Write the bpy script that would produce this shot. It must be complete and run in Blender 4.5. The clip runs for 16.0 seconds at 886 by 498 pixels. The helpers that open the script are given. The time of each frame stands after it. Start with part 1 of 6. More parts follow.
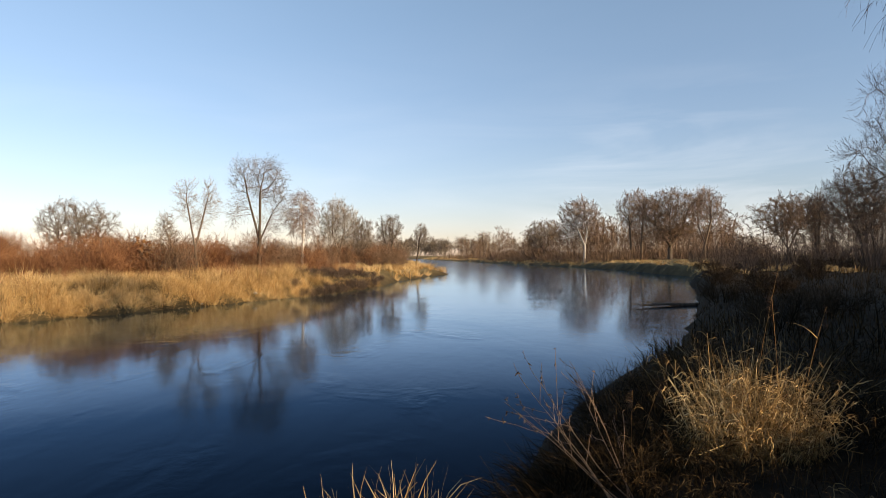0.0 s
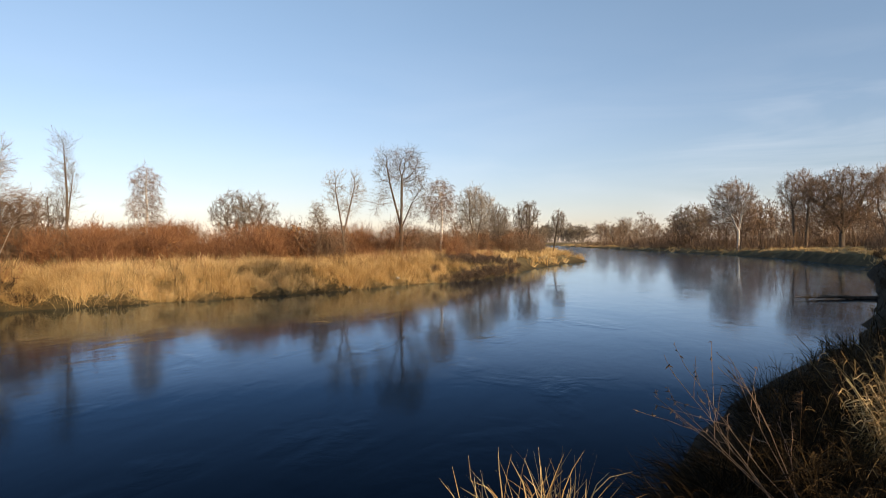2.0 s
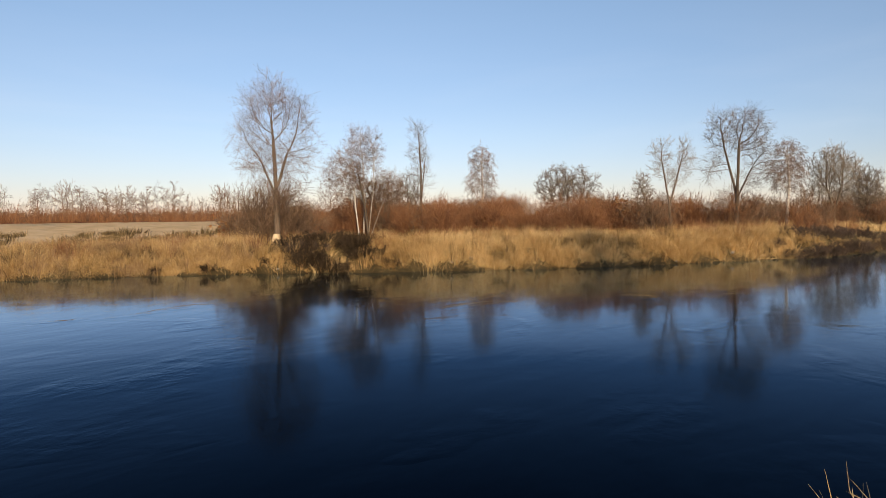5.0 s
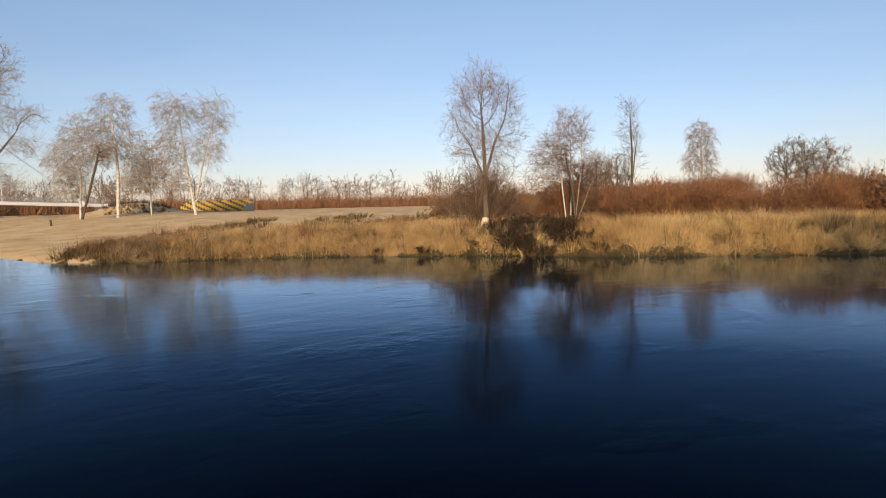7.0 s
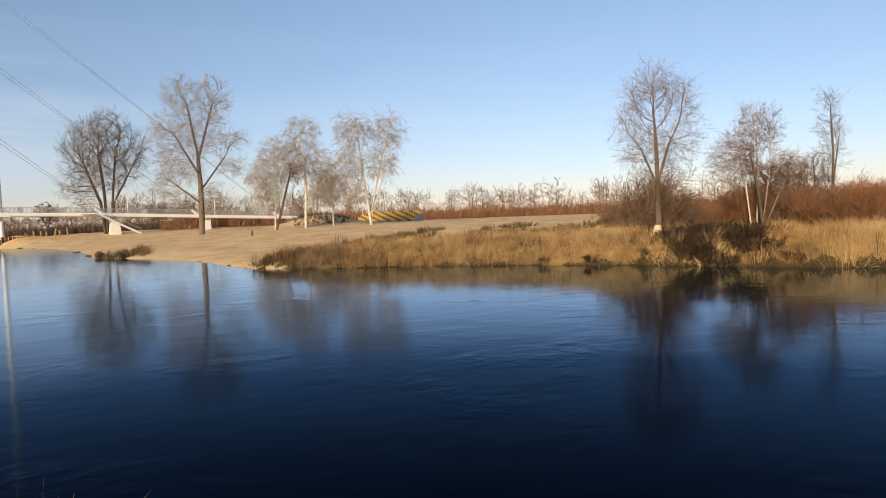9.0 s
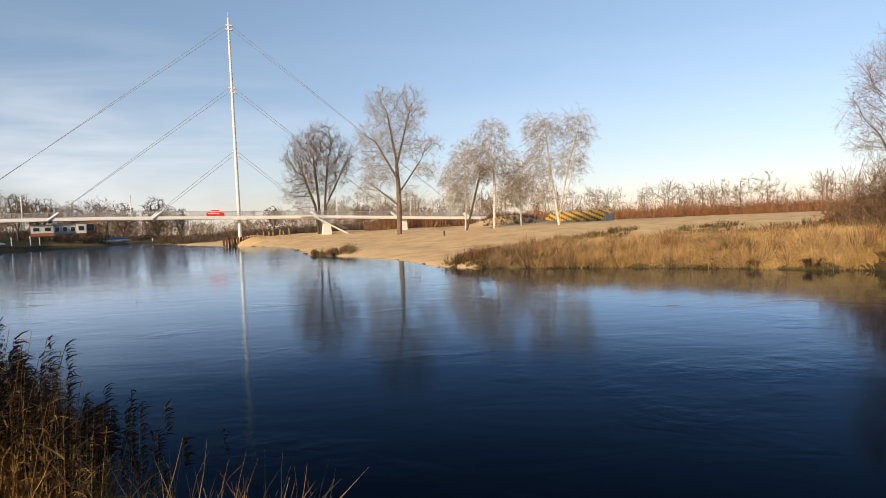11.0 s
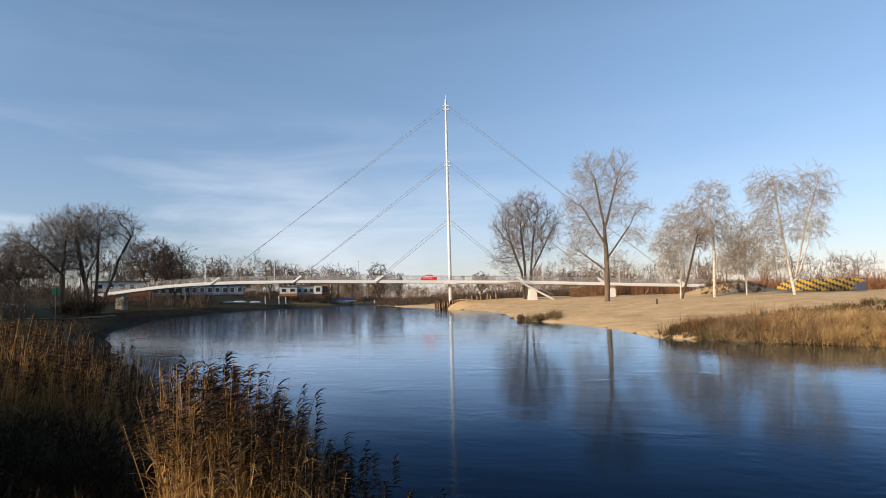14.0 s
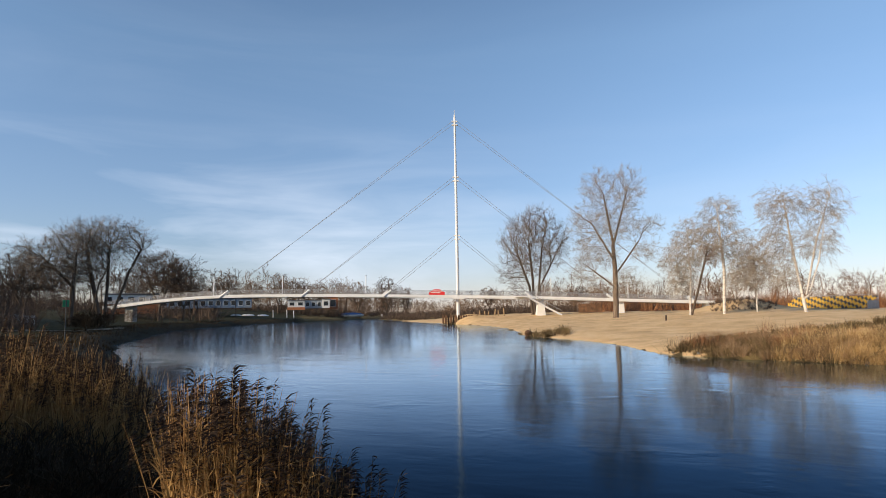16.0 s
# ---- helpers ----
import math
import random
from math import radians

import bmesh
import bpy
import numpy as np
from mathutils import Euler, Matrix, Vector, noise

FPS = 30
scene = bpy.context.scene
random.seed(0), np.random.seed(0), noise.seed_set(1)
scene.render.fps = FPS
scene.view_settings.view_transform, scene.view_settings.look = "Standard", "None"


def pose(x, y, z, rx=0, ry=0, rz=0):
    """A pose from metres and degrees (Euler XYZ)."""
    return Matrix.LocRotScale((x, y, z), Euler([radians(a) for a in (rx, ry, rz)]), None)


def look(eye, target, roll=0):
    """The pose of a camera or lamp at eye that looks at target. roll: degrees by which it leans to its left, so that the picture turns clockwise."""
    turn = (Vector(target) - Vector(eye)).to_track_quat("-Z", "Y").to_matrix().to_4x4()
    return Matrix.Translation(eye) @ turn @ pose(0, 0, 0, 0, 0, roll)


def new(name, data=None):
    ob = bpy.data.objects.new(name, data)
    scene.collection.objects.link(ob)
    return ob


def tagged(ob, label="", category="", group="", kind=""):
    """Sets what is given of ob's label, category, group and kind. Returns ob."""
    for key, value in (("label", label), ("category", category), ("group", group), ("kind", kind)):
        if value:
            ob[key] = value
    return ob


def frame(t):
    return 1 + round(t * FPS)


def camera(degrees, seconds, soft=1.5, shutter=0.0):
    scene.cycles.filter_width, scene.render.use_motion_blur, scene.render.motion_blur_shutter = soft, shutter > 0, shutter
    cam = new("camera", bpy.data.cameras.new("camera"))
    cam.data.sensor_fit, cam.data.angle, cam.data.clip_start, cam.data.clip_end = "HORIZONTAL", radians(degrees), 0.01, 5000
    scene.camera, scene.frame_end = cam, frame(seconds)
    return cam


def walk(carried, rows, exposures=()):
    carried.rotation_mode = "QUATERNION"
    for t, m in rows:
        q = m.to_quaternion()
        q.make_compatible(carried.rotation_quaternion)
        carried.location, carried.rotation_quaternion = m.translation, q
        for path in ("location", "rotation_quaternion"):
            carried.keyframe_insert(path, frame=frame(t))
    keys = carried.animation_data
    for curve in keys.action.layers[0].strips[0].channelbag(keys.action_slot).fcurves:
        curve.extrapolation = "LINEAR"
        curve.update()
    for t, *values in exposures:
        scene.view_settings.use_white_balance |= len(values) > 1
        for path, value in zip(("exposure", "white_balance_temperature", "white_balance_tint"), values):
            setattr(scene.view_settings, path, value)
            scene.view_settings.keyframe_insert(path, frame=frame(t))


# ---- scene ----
cam = camera(72.10, 16.0, soft=0.9)
PATH = [
    (0, pose(-0.000, -0.000, 3.0, 90.61, 0.25, 0.00)),
    (0.5, pose(-0.015, -0.000, 3.0, 90.06, 0.27, 2.46)),
    (1, pose(-0.030, -0.001, 3.0, 89.56, 0.17, 4.84)),
    (1.5, pose(-0.050, -0.004, 3.0, 89.53, 0.18, 8.15)),
    (2, pose(-0.077, -0.009, 3.0, 89.40, 0.19, 12.76)),
    (2.5, pose(-0.102, -0.015, 3.0, 88.94, 0.28, 16.93)),
    (3, pose(-0.135, -0.027, 3.0, 88.55, 0.44, 22.73)),
    (3.5, pose(-0.160, -0.039, 3.0, 88.08, 0.47, 27.24)),
    (4, pose(-0.182, -0.051, 3.0, 87.79, 0.49, 31.36)),
    (4.5, pose(-0.209, -0.069, 3.0, 87.49, 0.33, 36.65)),
    (5, pose(-0.235, -0.091, 3.0, 86.96, 0.59, 42.22)),
    (7.5, pose(-0.317, -0.202, 3.0, 86.23, 1.63, 64.96)),
    (8, pose(-0.325, -0.221, 3.0, 87.01, 1.96, 68.36)),
    (8.5, pose(-0.334, -0.245, 3.0, 86.99, 1.99, 72.46)),
    (9, pose(-0.340, -0.269, 3.0, 86.98, 2.10, 76.62)),
    (9.5, pose(-0.345, -0.294, 3.0, 87.17, 1.95, 80.72)),
    (12, pose(-0.341, -0.428, 3.0, 89.58, 2.23, 102.95)),
    (12.5, pose(-0.335, -0.451, 3.0, 91.12, 1.58, 106.73)),
    (13, pose(-0.330, -0.466, 3.0, 92.21, 1.52, 109.34)),
    (13.5, pose(-0.325, -0.481, 3.0, 93.41, 1.78, 111.95)),
    (14, pose(-0.322, -0.488, 3.0, 94.51, 1.37, 113.20)),
    (14.5, pose(-0.320, -0.491, 3.0, 95.14, 1.18, 113.76)),
    (15, pose(-0.320, -0.492, 3.0, 95.81, 1.09, 113.90)),
    (15.5, pose(-0.320, -0.493, 3.0, 95.71, 0.95, 114.08)),
    (16, pose(-0.320, -0.492, 3.0, 95.91, 0.95, 113.92)),
]
walk(cam, PATH, [(0, 0.41, 7100, 12), (2.0, 0.28, 7050, 12), (5.0, 0.02, 6720, 12), (9.0, 0.08, 6780, 12), (12.0, 0.29, 7200, 12), (13.5, 0.18, 6600, 11), (16.0, 0.16, 6220, 10)])

# ---- world, sun, exposure ----
SUN_AZ, SUN_EL = 234.0, 17.0        # degrees, anticlockwise from +y
world = bpy.data.worlds.new("world")
scene.world = world
world.use_nodes = True
nt = world.node_tree
nt.nodes.clear()


def node(tree, kind, **values):
    n = tree.nodes.new(kind)
    for k, v in values.items():
        if k in n.inputs:
            n.inputs[k].default_value = v
    return n


sky = nt.nodes.new("ShaderNodeTexSky")
sky.sky_type, sky.sun_disc = "NISHITA", False
sky.sun_elevation, sky.sun_rotation = radians(SUN_EL), radians(-SUN_AZ)
sky.air_density, sky.dust_density, sky.ozone_density, sky.altitude = 1.0, 0.15, 3.0, 0
wcoord = nt.nodes.new("ShaderNodeTexCoord")
wmap = nt.nodes.new("ShaderNodeMapping")
wmap.inputs["Scale"].default_value = (1.6, 1.2, 9.0)
wmap.inputs["Rotation"].default_value = (0.12, 0.10, 0.3)
wnoise = node(nt, "ShaderNodeTexNoise", Scale=1.5, Detail=5.0, Roughness=0.55, Distortion=0.6)
wramp = nt.nodes.new("ShaderNodeValToRGB")
wramp.color_ramp.elements[0].position, wramp.color_ramp.elements[0].color = 0.44, (0, 0, 0, 1)
wramp.color_ramp.elements[1].position, wramp.color_ramp.elements[1].color = 0.76, (0.54, 0.54, 0.54, 1)
wmix = nt.nodes.new("ShaderNodeMix")
wmix.data_type = "RGBA"
wmix.inputs[7].default_value = (5.6, 6.0, 6.6, 1)
wback = node(nt, "ShaderNodeBackground", Strength=0.15)
wout = nt.nodes.new("ShaderNodeOutputWorld")
nt.links.new(wcoord.outputs["Generated"], wmap.inputs["Vector"])
nt.links.new(wmap.outputs["Vector"], wnoise.inputs["Vector"])
nt.links.new(wnoise.outputs["Fac"], wramp.inputs["Fac"])
wthin = nt.nodes.new("ShaderNodeMapRange")
wthin.inputs["From Min"].default_value, wthin.inputs["From Max"].default_value = 0.13, 0.30
wthin.inputs["To Min"].default_value, wthin.inputs["To Max"].default_value = 1.1, 0.12
wcloud = nt.nodes.new("ShaderNodeMath")
wcloud.operation = "MULTIPLY"
nt.links.new(wramp.outputs["Color"], wcloud.inputs[0])
nt.links.new(wthin.outputs[0], wcloud.inputs[1])
# wisps gather downstream above the footbridge, and faintly upstream
wwhere = None
for bearing, edge, amount in ((136.0, 0.80, 1.0), (-21.0, 0.955, 0.75)):
    wdot = nt.nodes.new("ShaderNodeVectorMath")
    wdot.operation = "DOT_PRODUCT"
    wdot.inputs[1].default_value = (-math.sin(radians(bearing)), math.cos(radians(bearing)), 0)
    nt.links.new(wcoord.outputs["Generated"], wdot.inputs[0])
    wspan = nt.nodes.new("ShaderNodeMapRange")
    wspan.interpolation_type = "SMOOTHSTEP"
    wspan.inputs["From Min"].default_value, wspan.inputs["From Max"].default_value = edge, 0.99
    wspan.inputs["To Min"].default_value, wspan.inputs["To Max"].default_value = 0.20, amount
    nt.links.new(wdot.outputs["Value"], wspan.inputs["Value"])
    if wwhere is None:
        wwhere = wspan.outputs[0]
    else:
        wmax = nt.nodes.new("ShaderNodeMath")
        wmax.operation = "MAXIMUM"
        nt.links.new(wwhere, wmax.inputs[0])
        nt.links.new(wspan.outputs[0], wmax.inputs[1])
        wwhere = wmax.outputs[0]
wamount = nt.nodes.new("ShaderNodeMath")
wamount.operation = "MULTIPLY"
nt.links.new(wcloud.outputs[0], wamount.inputs[0])
nt.links.new(wwhere, wamount.inputs[1])
nt.links.new(wamount.outputs[0], wmix.inputs[0])
wtint = nt.nodes.new("ShaderNodeMix")
wtint.data_type, wtint.blend_type = "RGBA", "MULTIPLY"
wtint.inputs[0].default_value, wtint.inputs[7].default_value = 1.0, (1.17, 1.06, 0.97, 1)
nt.links.new(sky.outputs["Color"], wtint.inputs[6])
# pale blue haze towards the horizon, the same all round
wsep = nt.nodes.new("ShaderNodeSeparateXYZ")
wlow = nt.nodes.new("ShaderNodeValToRGB")
wlow.color_ramp.elements[0].position, wlow.color_ramp.elements[0].color = 0.0, (0.615, 0.59, 0.765, 1)
wlow.color_ramp.elements[1].position, wlow.color_ramp.elements[1].color = 0.40, (1.05, 1.05, 1.05, 1)
whigh = wlow.color_ramp.elements.new(1.0)
whigh.color = (0.66, 0.68, 0.74, 1)
wmid = wlow.color_ramp.elements.new(0.13)
wmid.color = (0.81, 0.78, 0.875, 1)
whaze = nt.nodes.new("ShaderNodeMix")
whaze.data_type, whaze.blend_type = "RGBA", "MULTIPLY"
whaze.inputs[0].default_value = 1.0
nt.links.new(wcoord.outputs["Generated"], wsep.inputs[0])
nt.links.new(wsep.outputs["Z"], wlow.inputs["Fac"])
nt.links.new(wsep.outputs["Z"], wthin.inputs["Value"])
nt.links.new(wtint.outputs[2], whaze.inputs[6])
nt.links.new(wlow.outputs["Color"], whaze.inputs[7])
nt.links.new(whaze.outputs[2], wmix.inputs[6])
nt.links.new(wmix.outputs[2], wback.inputs["Color"])
nt.links.new(wback.outputs["Background"], wout.inputs["Surface"])

sun = new("sun", bpy.data.lights.new("sun", "SUN"))
sun.data.energy, sun.data.angle, sun.data.color = 5.0, radians(0.6), (1.0, 0.79, 0.53)
az, el = radians(SUN_AZ), radians(SUN_EL)
sun.matrix_world = look((-100 * math.sin(az) * math.cos(el), 100 * math.cos(az) * math.cos(el), 100 * math.sin(el)), (0, 0, 0))


# ---- materials ----
def material(name, colours, rough=0.8, scale=2.0, detail=4.0, bump=0.0, bump_scale=20.0, island=0.0, rnd=0.0, metal=0.0, spec=0.3,
             stretch=(1, 1, 1), coords="Object", through_light=0.0):
    """A surface of two or three colours mixed by noise at two scales, with relief, and varied piece by piece."""
    m = bpy.data.materials.new(name)
    m.use_nodes = True
    t = m.node_tree
    p = t.nodes["Principled BSDF"]
    p.inputs["Roughness"].default_value, p.inputs["Metallic"].default_value = rough, metal
    p.inputs["Specular IOR Level"].default_value = spec
    tc = t.nodes.new("ShaderNodeTexCoord")
    mp = t.nodes.new("ShaderNodeMapping")
    mp.inputs["Scale"].default_value = stretch
    t.links.new(tc.outputs[coords], mp.inputs["Vector"])
    big = node(t, "ShaderNodeTexNoise", Scale=scale, Detail=detail, Roughness=0.6)
    fine = node(t, "ShaderNodeTexNoise", Scale=scale * 9, Detail=3.0, Roughness=0.6)
    t.links.new(mp.outputs[0], big.inputs["Vector"])
    t.links.new(mp.outputs[0], fine.inputs["Vector"])
    mix = t.nodes.new("ShaderNodeMath")
    mix.operation = "MULTIPLY_ADD"
    mix.inputs[1].default_value = 0.35
    t.links.new(fine.outputs["Fac"], mix.inputs[0])
    part_ = t.nodes.new("ShaderNodeMath")
    part_.operation = "MULTIPLY_ADD"
    part_.inputs[1].default_value, part_.inputs[2].default_value = 0.9, -0.13
    t.links.new(big.outputs["Fac"], part_.inputs[0])
    t.links.new(part_.outputs[0], mix.inputs[2])
    value = mix.outputs[0]
    if island or rnd:
        src = t.nodes.new("ShaderNodeNewGeometry").outputs["Random Per Island"] if island else t.nodes.new("ShaderNodeObjectInfo").outputs["Random"]
        add = t.nodes.new("ShaderNodeMath")
        add.operation = "MULTIPLY_ADD"
        add.inputs[1].default_value = island or rnd
        t.links.new(src, add.inputs[0])
        sub = t.nodes.new("ShaderNodeMath")
        sub.operation = "SUBTRACT"
        sub.inputs[1].default_value = (island or rnd) / 2
        t.links.new(value, sub.inputs[0])
        t.links.new(sub.outputs[0], add.inputs[2])
        value = add.outputs[0]
    ramp = t.nodes.new("ShaderNodeValToRGB")
    e = ramp.color_ramp.elements
    e[0].position, e[1].position = 0.25, 0.75
    e[0].color, e[1].color = (*colours[0], 1), (*colours[-1], 1)
    if len(colours) == 3:
        mid = e.new(0.5)
        mid.color = (*colours[1], 1)
    t.links.new(value, ramp.inputs["Fac"])
    t.links.new(ramp.outputs["Color"], p.inputs["Base Color"])
    if bump:
        bn = node(t, "ShaderNodeTexNoise", Scale=bump_scale, Detail=4.0)
        t.links.new(mp.outputs[0], bn.inputs["Vector"])
        b = node(t, "ShaderNodeBump", Strength=bump, Distance=0.05)
        t.links.new(bn.outputs["Fac"], b.inputs["Height"])
        t.links.new(b.outputs["Normal"], p.inputs["Normal"])
    if through_light:
        tr = t.nodes.new("ShaderNodeBsdfTranslucent")
        t.links.new(ramp.outputs["Color"], tr.inputs["Color"])
        ms = t.nodes.new("ShaderNodeMixShader")
        ms.inputs[0].default_value = through_light
        out = t.nodes["Material Output"]
        t.links.new(p.outputs[0], ms.inputs[1])
        t.links.new(tr.outputs[0], ms.inputs[2])
        t.links.new(ms.outputs[0], out.inputs["Surface"])
    return m


MAT_BARK = material("bark", [(0.09, 0.065, 0.045), (0.17, 0.125, 0.09), (0.26, 0.20, 0.15)], 0.9, 1.2, bump=0.6, bump_scale=9, stretch=(4, 4, 0.7))
MAT_BARK_DARK = material("bark_dark", [(0.05, 0.036, 0.027), (0.10, 0.075, 0.055), (0.15, 0.115, 0.085)], 0.9, 1.2, bump=0.6, bump_scale=9, stretch=(4, 4, 0.7))
MAT_BIRCH = material("birch_bark", [(0.13, 0.10, 0.08), (0.58, 0.53, 0.47), (0.75, 0.70, 0.63)], 0.7, 1.1, stretch=(1, 1, 4.0), bump=0.2)
MAT_TWIG = material("twig_brown", [(0.12, 0.092, 0.07), (0.20, 0.16, 0.122), (0.29, 0.24, 0.19)], 0.85, 0.5, island=0.5)
MAT_TWIG_WARM = material("twig_warm", [(0.095, 0.058, 0.035), (0.175, 0.11, 0.068), (0.27, 0.18, 0.115)], 0.85, 0.5, island=0.5)
MAT_TWIG_PALE = material("twig_pale", [(0.20, 0.165, 0.125), (0.31, 0.26, 0.20), (0.42, 0.36, 0.29)], 0.85, 0.5, island=0.5)
MAT_TWIG_RED = material("twig_red", [(0.13, 0.056, 0.026), (0.235, 0.107, 0.048), (0.34, 0.173, 0.082)], 0.85, 0.5, island=0.5)
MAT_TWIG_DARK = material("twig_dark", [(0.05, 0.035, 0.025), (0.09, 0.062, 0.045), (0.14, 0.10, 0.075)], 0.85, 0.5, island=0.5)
MAT_TWIG_BIRCH = material("twig_birch", [(0.155, 0.103, 0.075), (0.245, 0.17, 0.126), (0.345, 0.255, 0.195)], 0.85, 0.5, island=0.5)
MAT_LEAF_RUST = material("leaf_rust", [(0.20, 0.075, 0.025), (0.33, 0.14, 0.05), (0.42, 0.22, 0.09)], 0.8, 1.0, island=0.7, through_light=0.25)
MAT_GRASS = material("dry_grass", [(0.34, 0.20, 0.075), (0.60, 0.40, 0.17), (0.80, 0.60, 0.31)], 0.8, 0.25, island=0.55, through_light=0.25)
MAT_GRASS_BROWN = material("brown_grass", [(0.20, 0.12, 0.06), (0.38, 0.245, 0.135), (0.55, 0.385, 0.23)], 0.8, 0.25, island=0.55, through_light=0.25)
MAT_GRASS_DULL = material("dull_grass", [(0.055, 0.037, 0.016), (0.13, 0.09, 0.04), (0.27, 0.19, 0.09)], 0.85, 0.35, island=0.6, through_light=0.2)
MAT_REED_BROWN = material("reed_brown", [(0.15, 0.085, 0.03), (0.29, 0.175, 0.065), (0.44, 0.29, 0.12)], 0.75, 0.6, island=0.6, through_light=0.15)
# dry grass again, with the banks' shade put into a near-black colour
MAT_GRASS_SHADED = material("shaded_grass", [(0.010, 0.007, 0.004), (0.028, 0.019, 0.010), (0.085, 0.056, 0.026)], 0.85, 0.35, island=0.6, through_light=0.1, spec=0.08)
MAT_REED = material("reed_stem", [(0.19, 0.095, 0.03), (0.34, 0.19, 0.065), (0.50, 0.31, 0.12)], 0.7, 0.8, island=0.6, through_light=0.2)
MAT_PLUME = material("reed_plume", [(0.028, 0.018, 0.013), (0.05, 0.033, 0.023), (0.10, 0.066, 0.042)], 0.9, 3.0, island=0.5, spec=0.1)
# near-bank bramble, so dark because shade is put into its colour
MAT_BRAMBLE_SHADED = material("bramble", [(0.014, 0.010, 0.006), (0.032, 0.023, 0.014), (0.07, 0.05, 0.03)], 0.85, 0.6, island=0.6, spec=0.08)
MAT_BRAMBLE_BROWN = material("bramble_brown", [(0.022, 0.015, 0.009), (0.05, 0.034, 0.021), (0.10, 0.07, 0.042)], 0.85, 0.6, island=0.6, spec=0.08)
MAT_WHITE = material("white_paint", [(0.68, 0.68, 0.67), (0.80, 0.80, 0.79)], 0.45, 1.0, bump=0.03, spec=0.5)
MAT_GALV = material("galvanised_steel", [(0.26, 0.26, 0.27), (0.38, 0.38, 0.39)], 0.5, 2.0, metal=0.6, spec=0.5)
MAT_CABLE = material("steel_cable", [(0.22, 0.225, 0.235), (0.31, 0.315, 0.325)], 0.6, 2.0, spec=0.3)
MAT_CONCRETE = material("concrete", [(0.30, 0.29, 0.27), (0.42, 0.41, 0.38)], 0.9, 0.6, bump=0.3)
MAT_PATH = material("trodden_path", [(0.13, 0.11, 0.075), (0.22, 0.19, 0.14), (0.30, 0.26, 0.20)], 0.95, 0.5, bump=0.3)
MAT_RUST = material("rusty_steel", [(0.06, 0.035, 0.022), (0.14, 0.075, 0.04), (0.22, 0.12, 0.065)], 0.85, 1.0, bump=0.4)
MAT_RED = material("red_paint", [(0.62, 0.03, 0.03), (0.72, 0.05, 0.045)], 0.5, 1.0)
MAT_YELLOW = material("yellow_plastic", [(0.55, 0.34, 0.03), (0.66, 0.42, 0.05)], 0.5, 1.0)
MAT_DARK_PLASTIC = material("dark_plastic", [(0.03, 0.035, 0.04), (0.06, 0.065, 0.07)], 0.6, 1.0)
MAT_PLASTER = material("white_plaster", [(0.62, 0.62, 0.60), (0.78, 0.78, 0.76)], 0.85, 0.4, bump=0.1)
MAT_GREYBLUE = material("grey_blue_cladding", [(0.22, 0.27, 0.33), (0.34, 0.39, 0.45)], 0.7, 0.5)
MAT_BRICK = material("orange_brick", [(0.34, 0.13, 0.06), (0.46, 0.19, 0.09)], 0.85, 1.5, bump=0.3)
MAT_ROOF = material("grey_roof", [(0.10, 0.10, 0.11), (0.17, 0.17, 0.18)], 0.7, 0.8)
MAT_GLASS_DARK = material("window_glass", [(0.02, 0.025, 0.03), (0.035, 0.04, 0.05)], 0.08, 1.0, spec=0.6)
MAT_BLUE = material("blue_tarpaulin", [(0.03, 0.09, 0.25), (0.06, 0.15, 0.36)], 0.5, 1.0)
MAT_GREEN_SIGN = material("green_sign", [(0.02, 0.17, 0.08), (0.03, 0.22, 0.10)], 0.5, 1.0)
MAT_WOOD = material("raw_wood", [(0.30, 0.20, 0.10), (0.44, 0.31, 0.17)], 0.8, 2.0, stretch=(1, 1, 6))
MAT_WOOD_PALE = material("gnawed_wood", [(0.62, 0.48, 0.30), (0.76, 0.62, 0.42)], 0.8, 3.0)
MAT_STONE = material("stone", [(0.16, 0.15, 0.13), (0.27, 0.25, 0.22), (0.36, 0.34, 0.30)], 0.9, 2.0, bump=0.3, rnd=0.6)


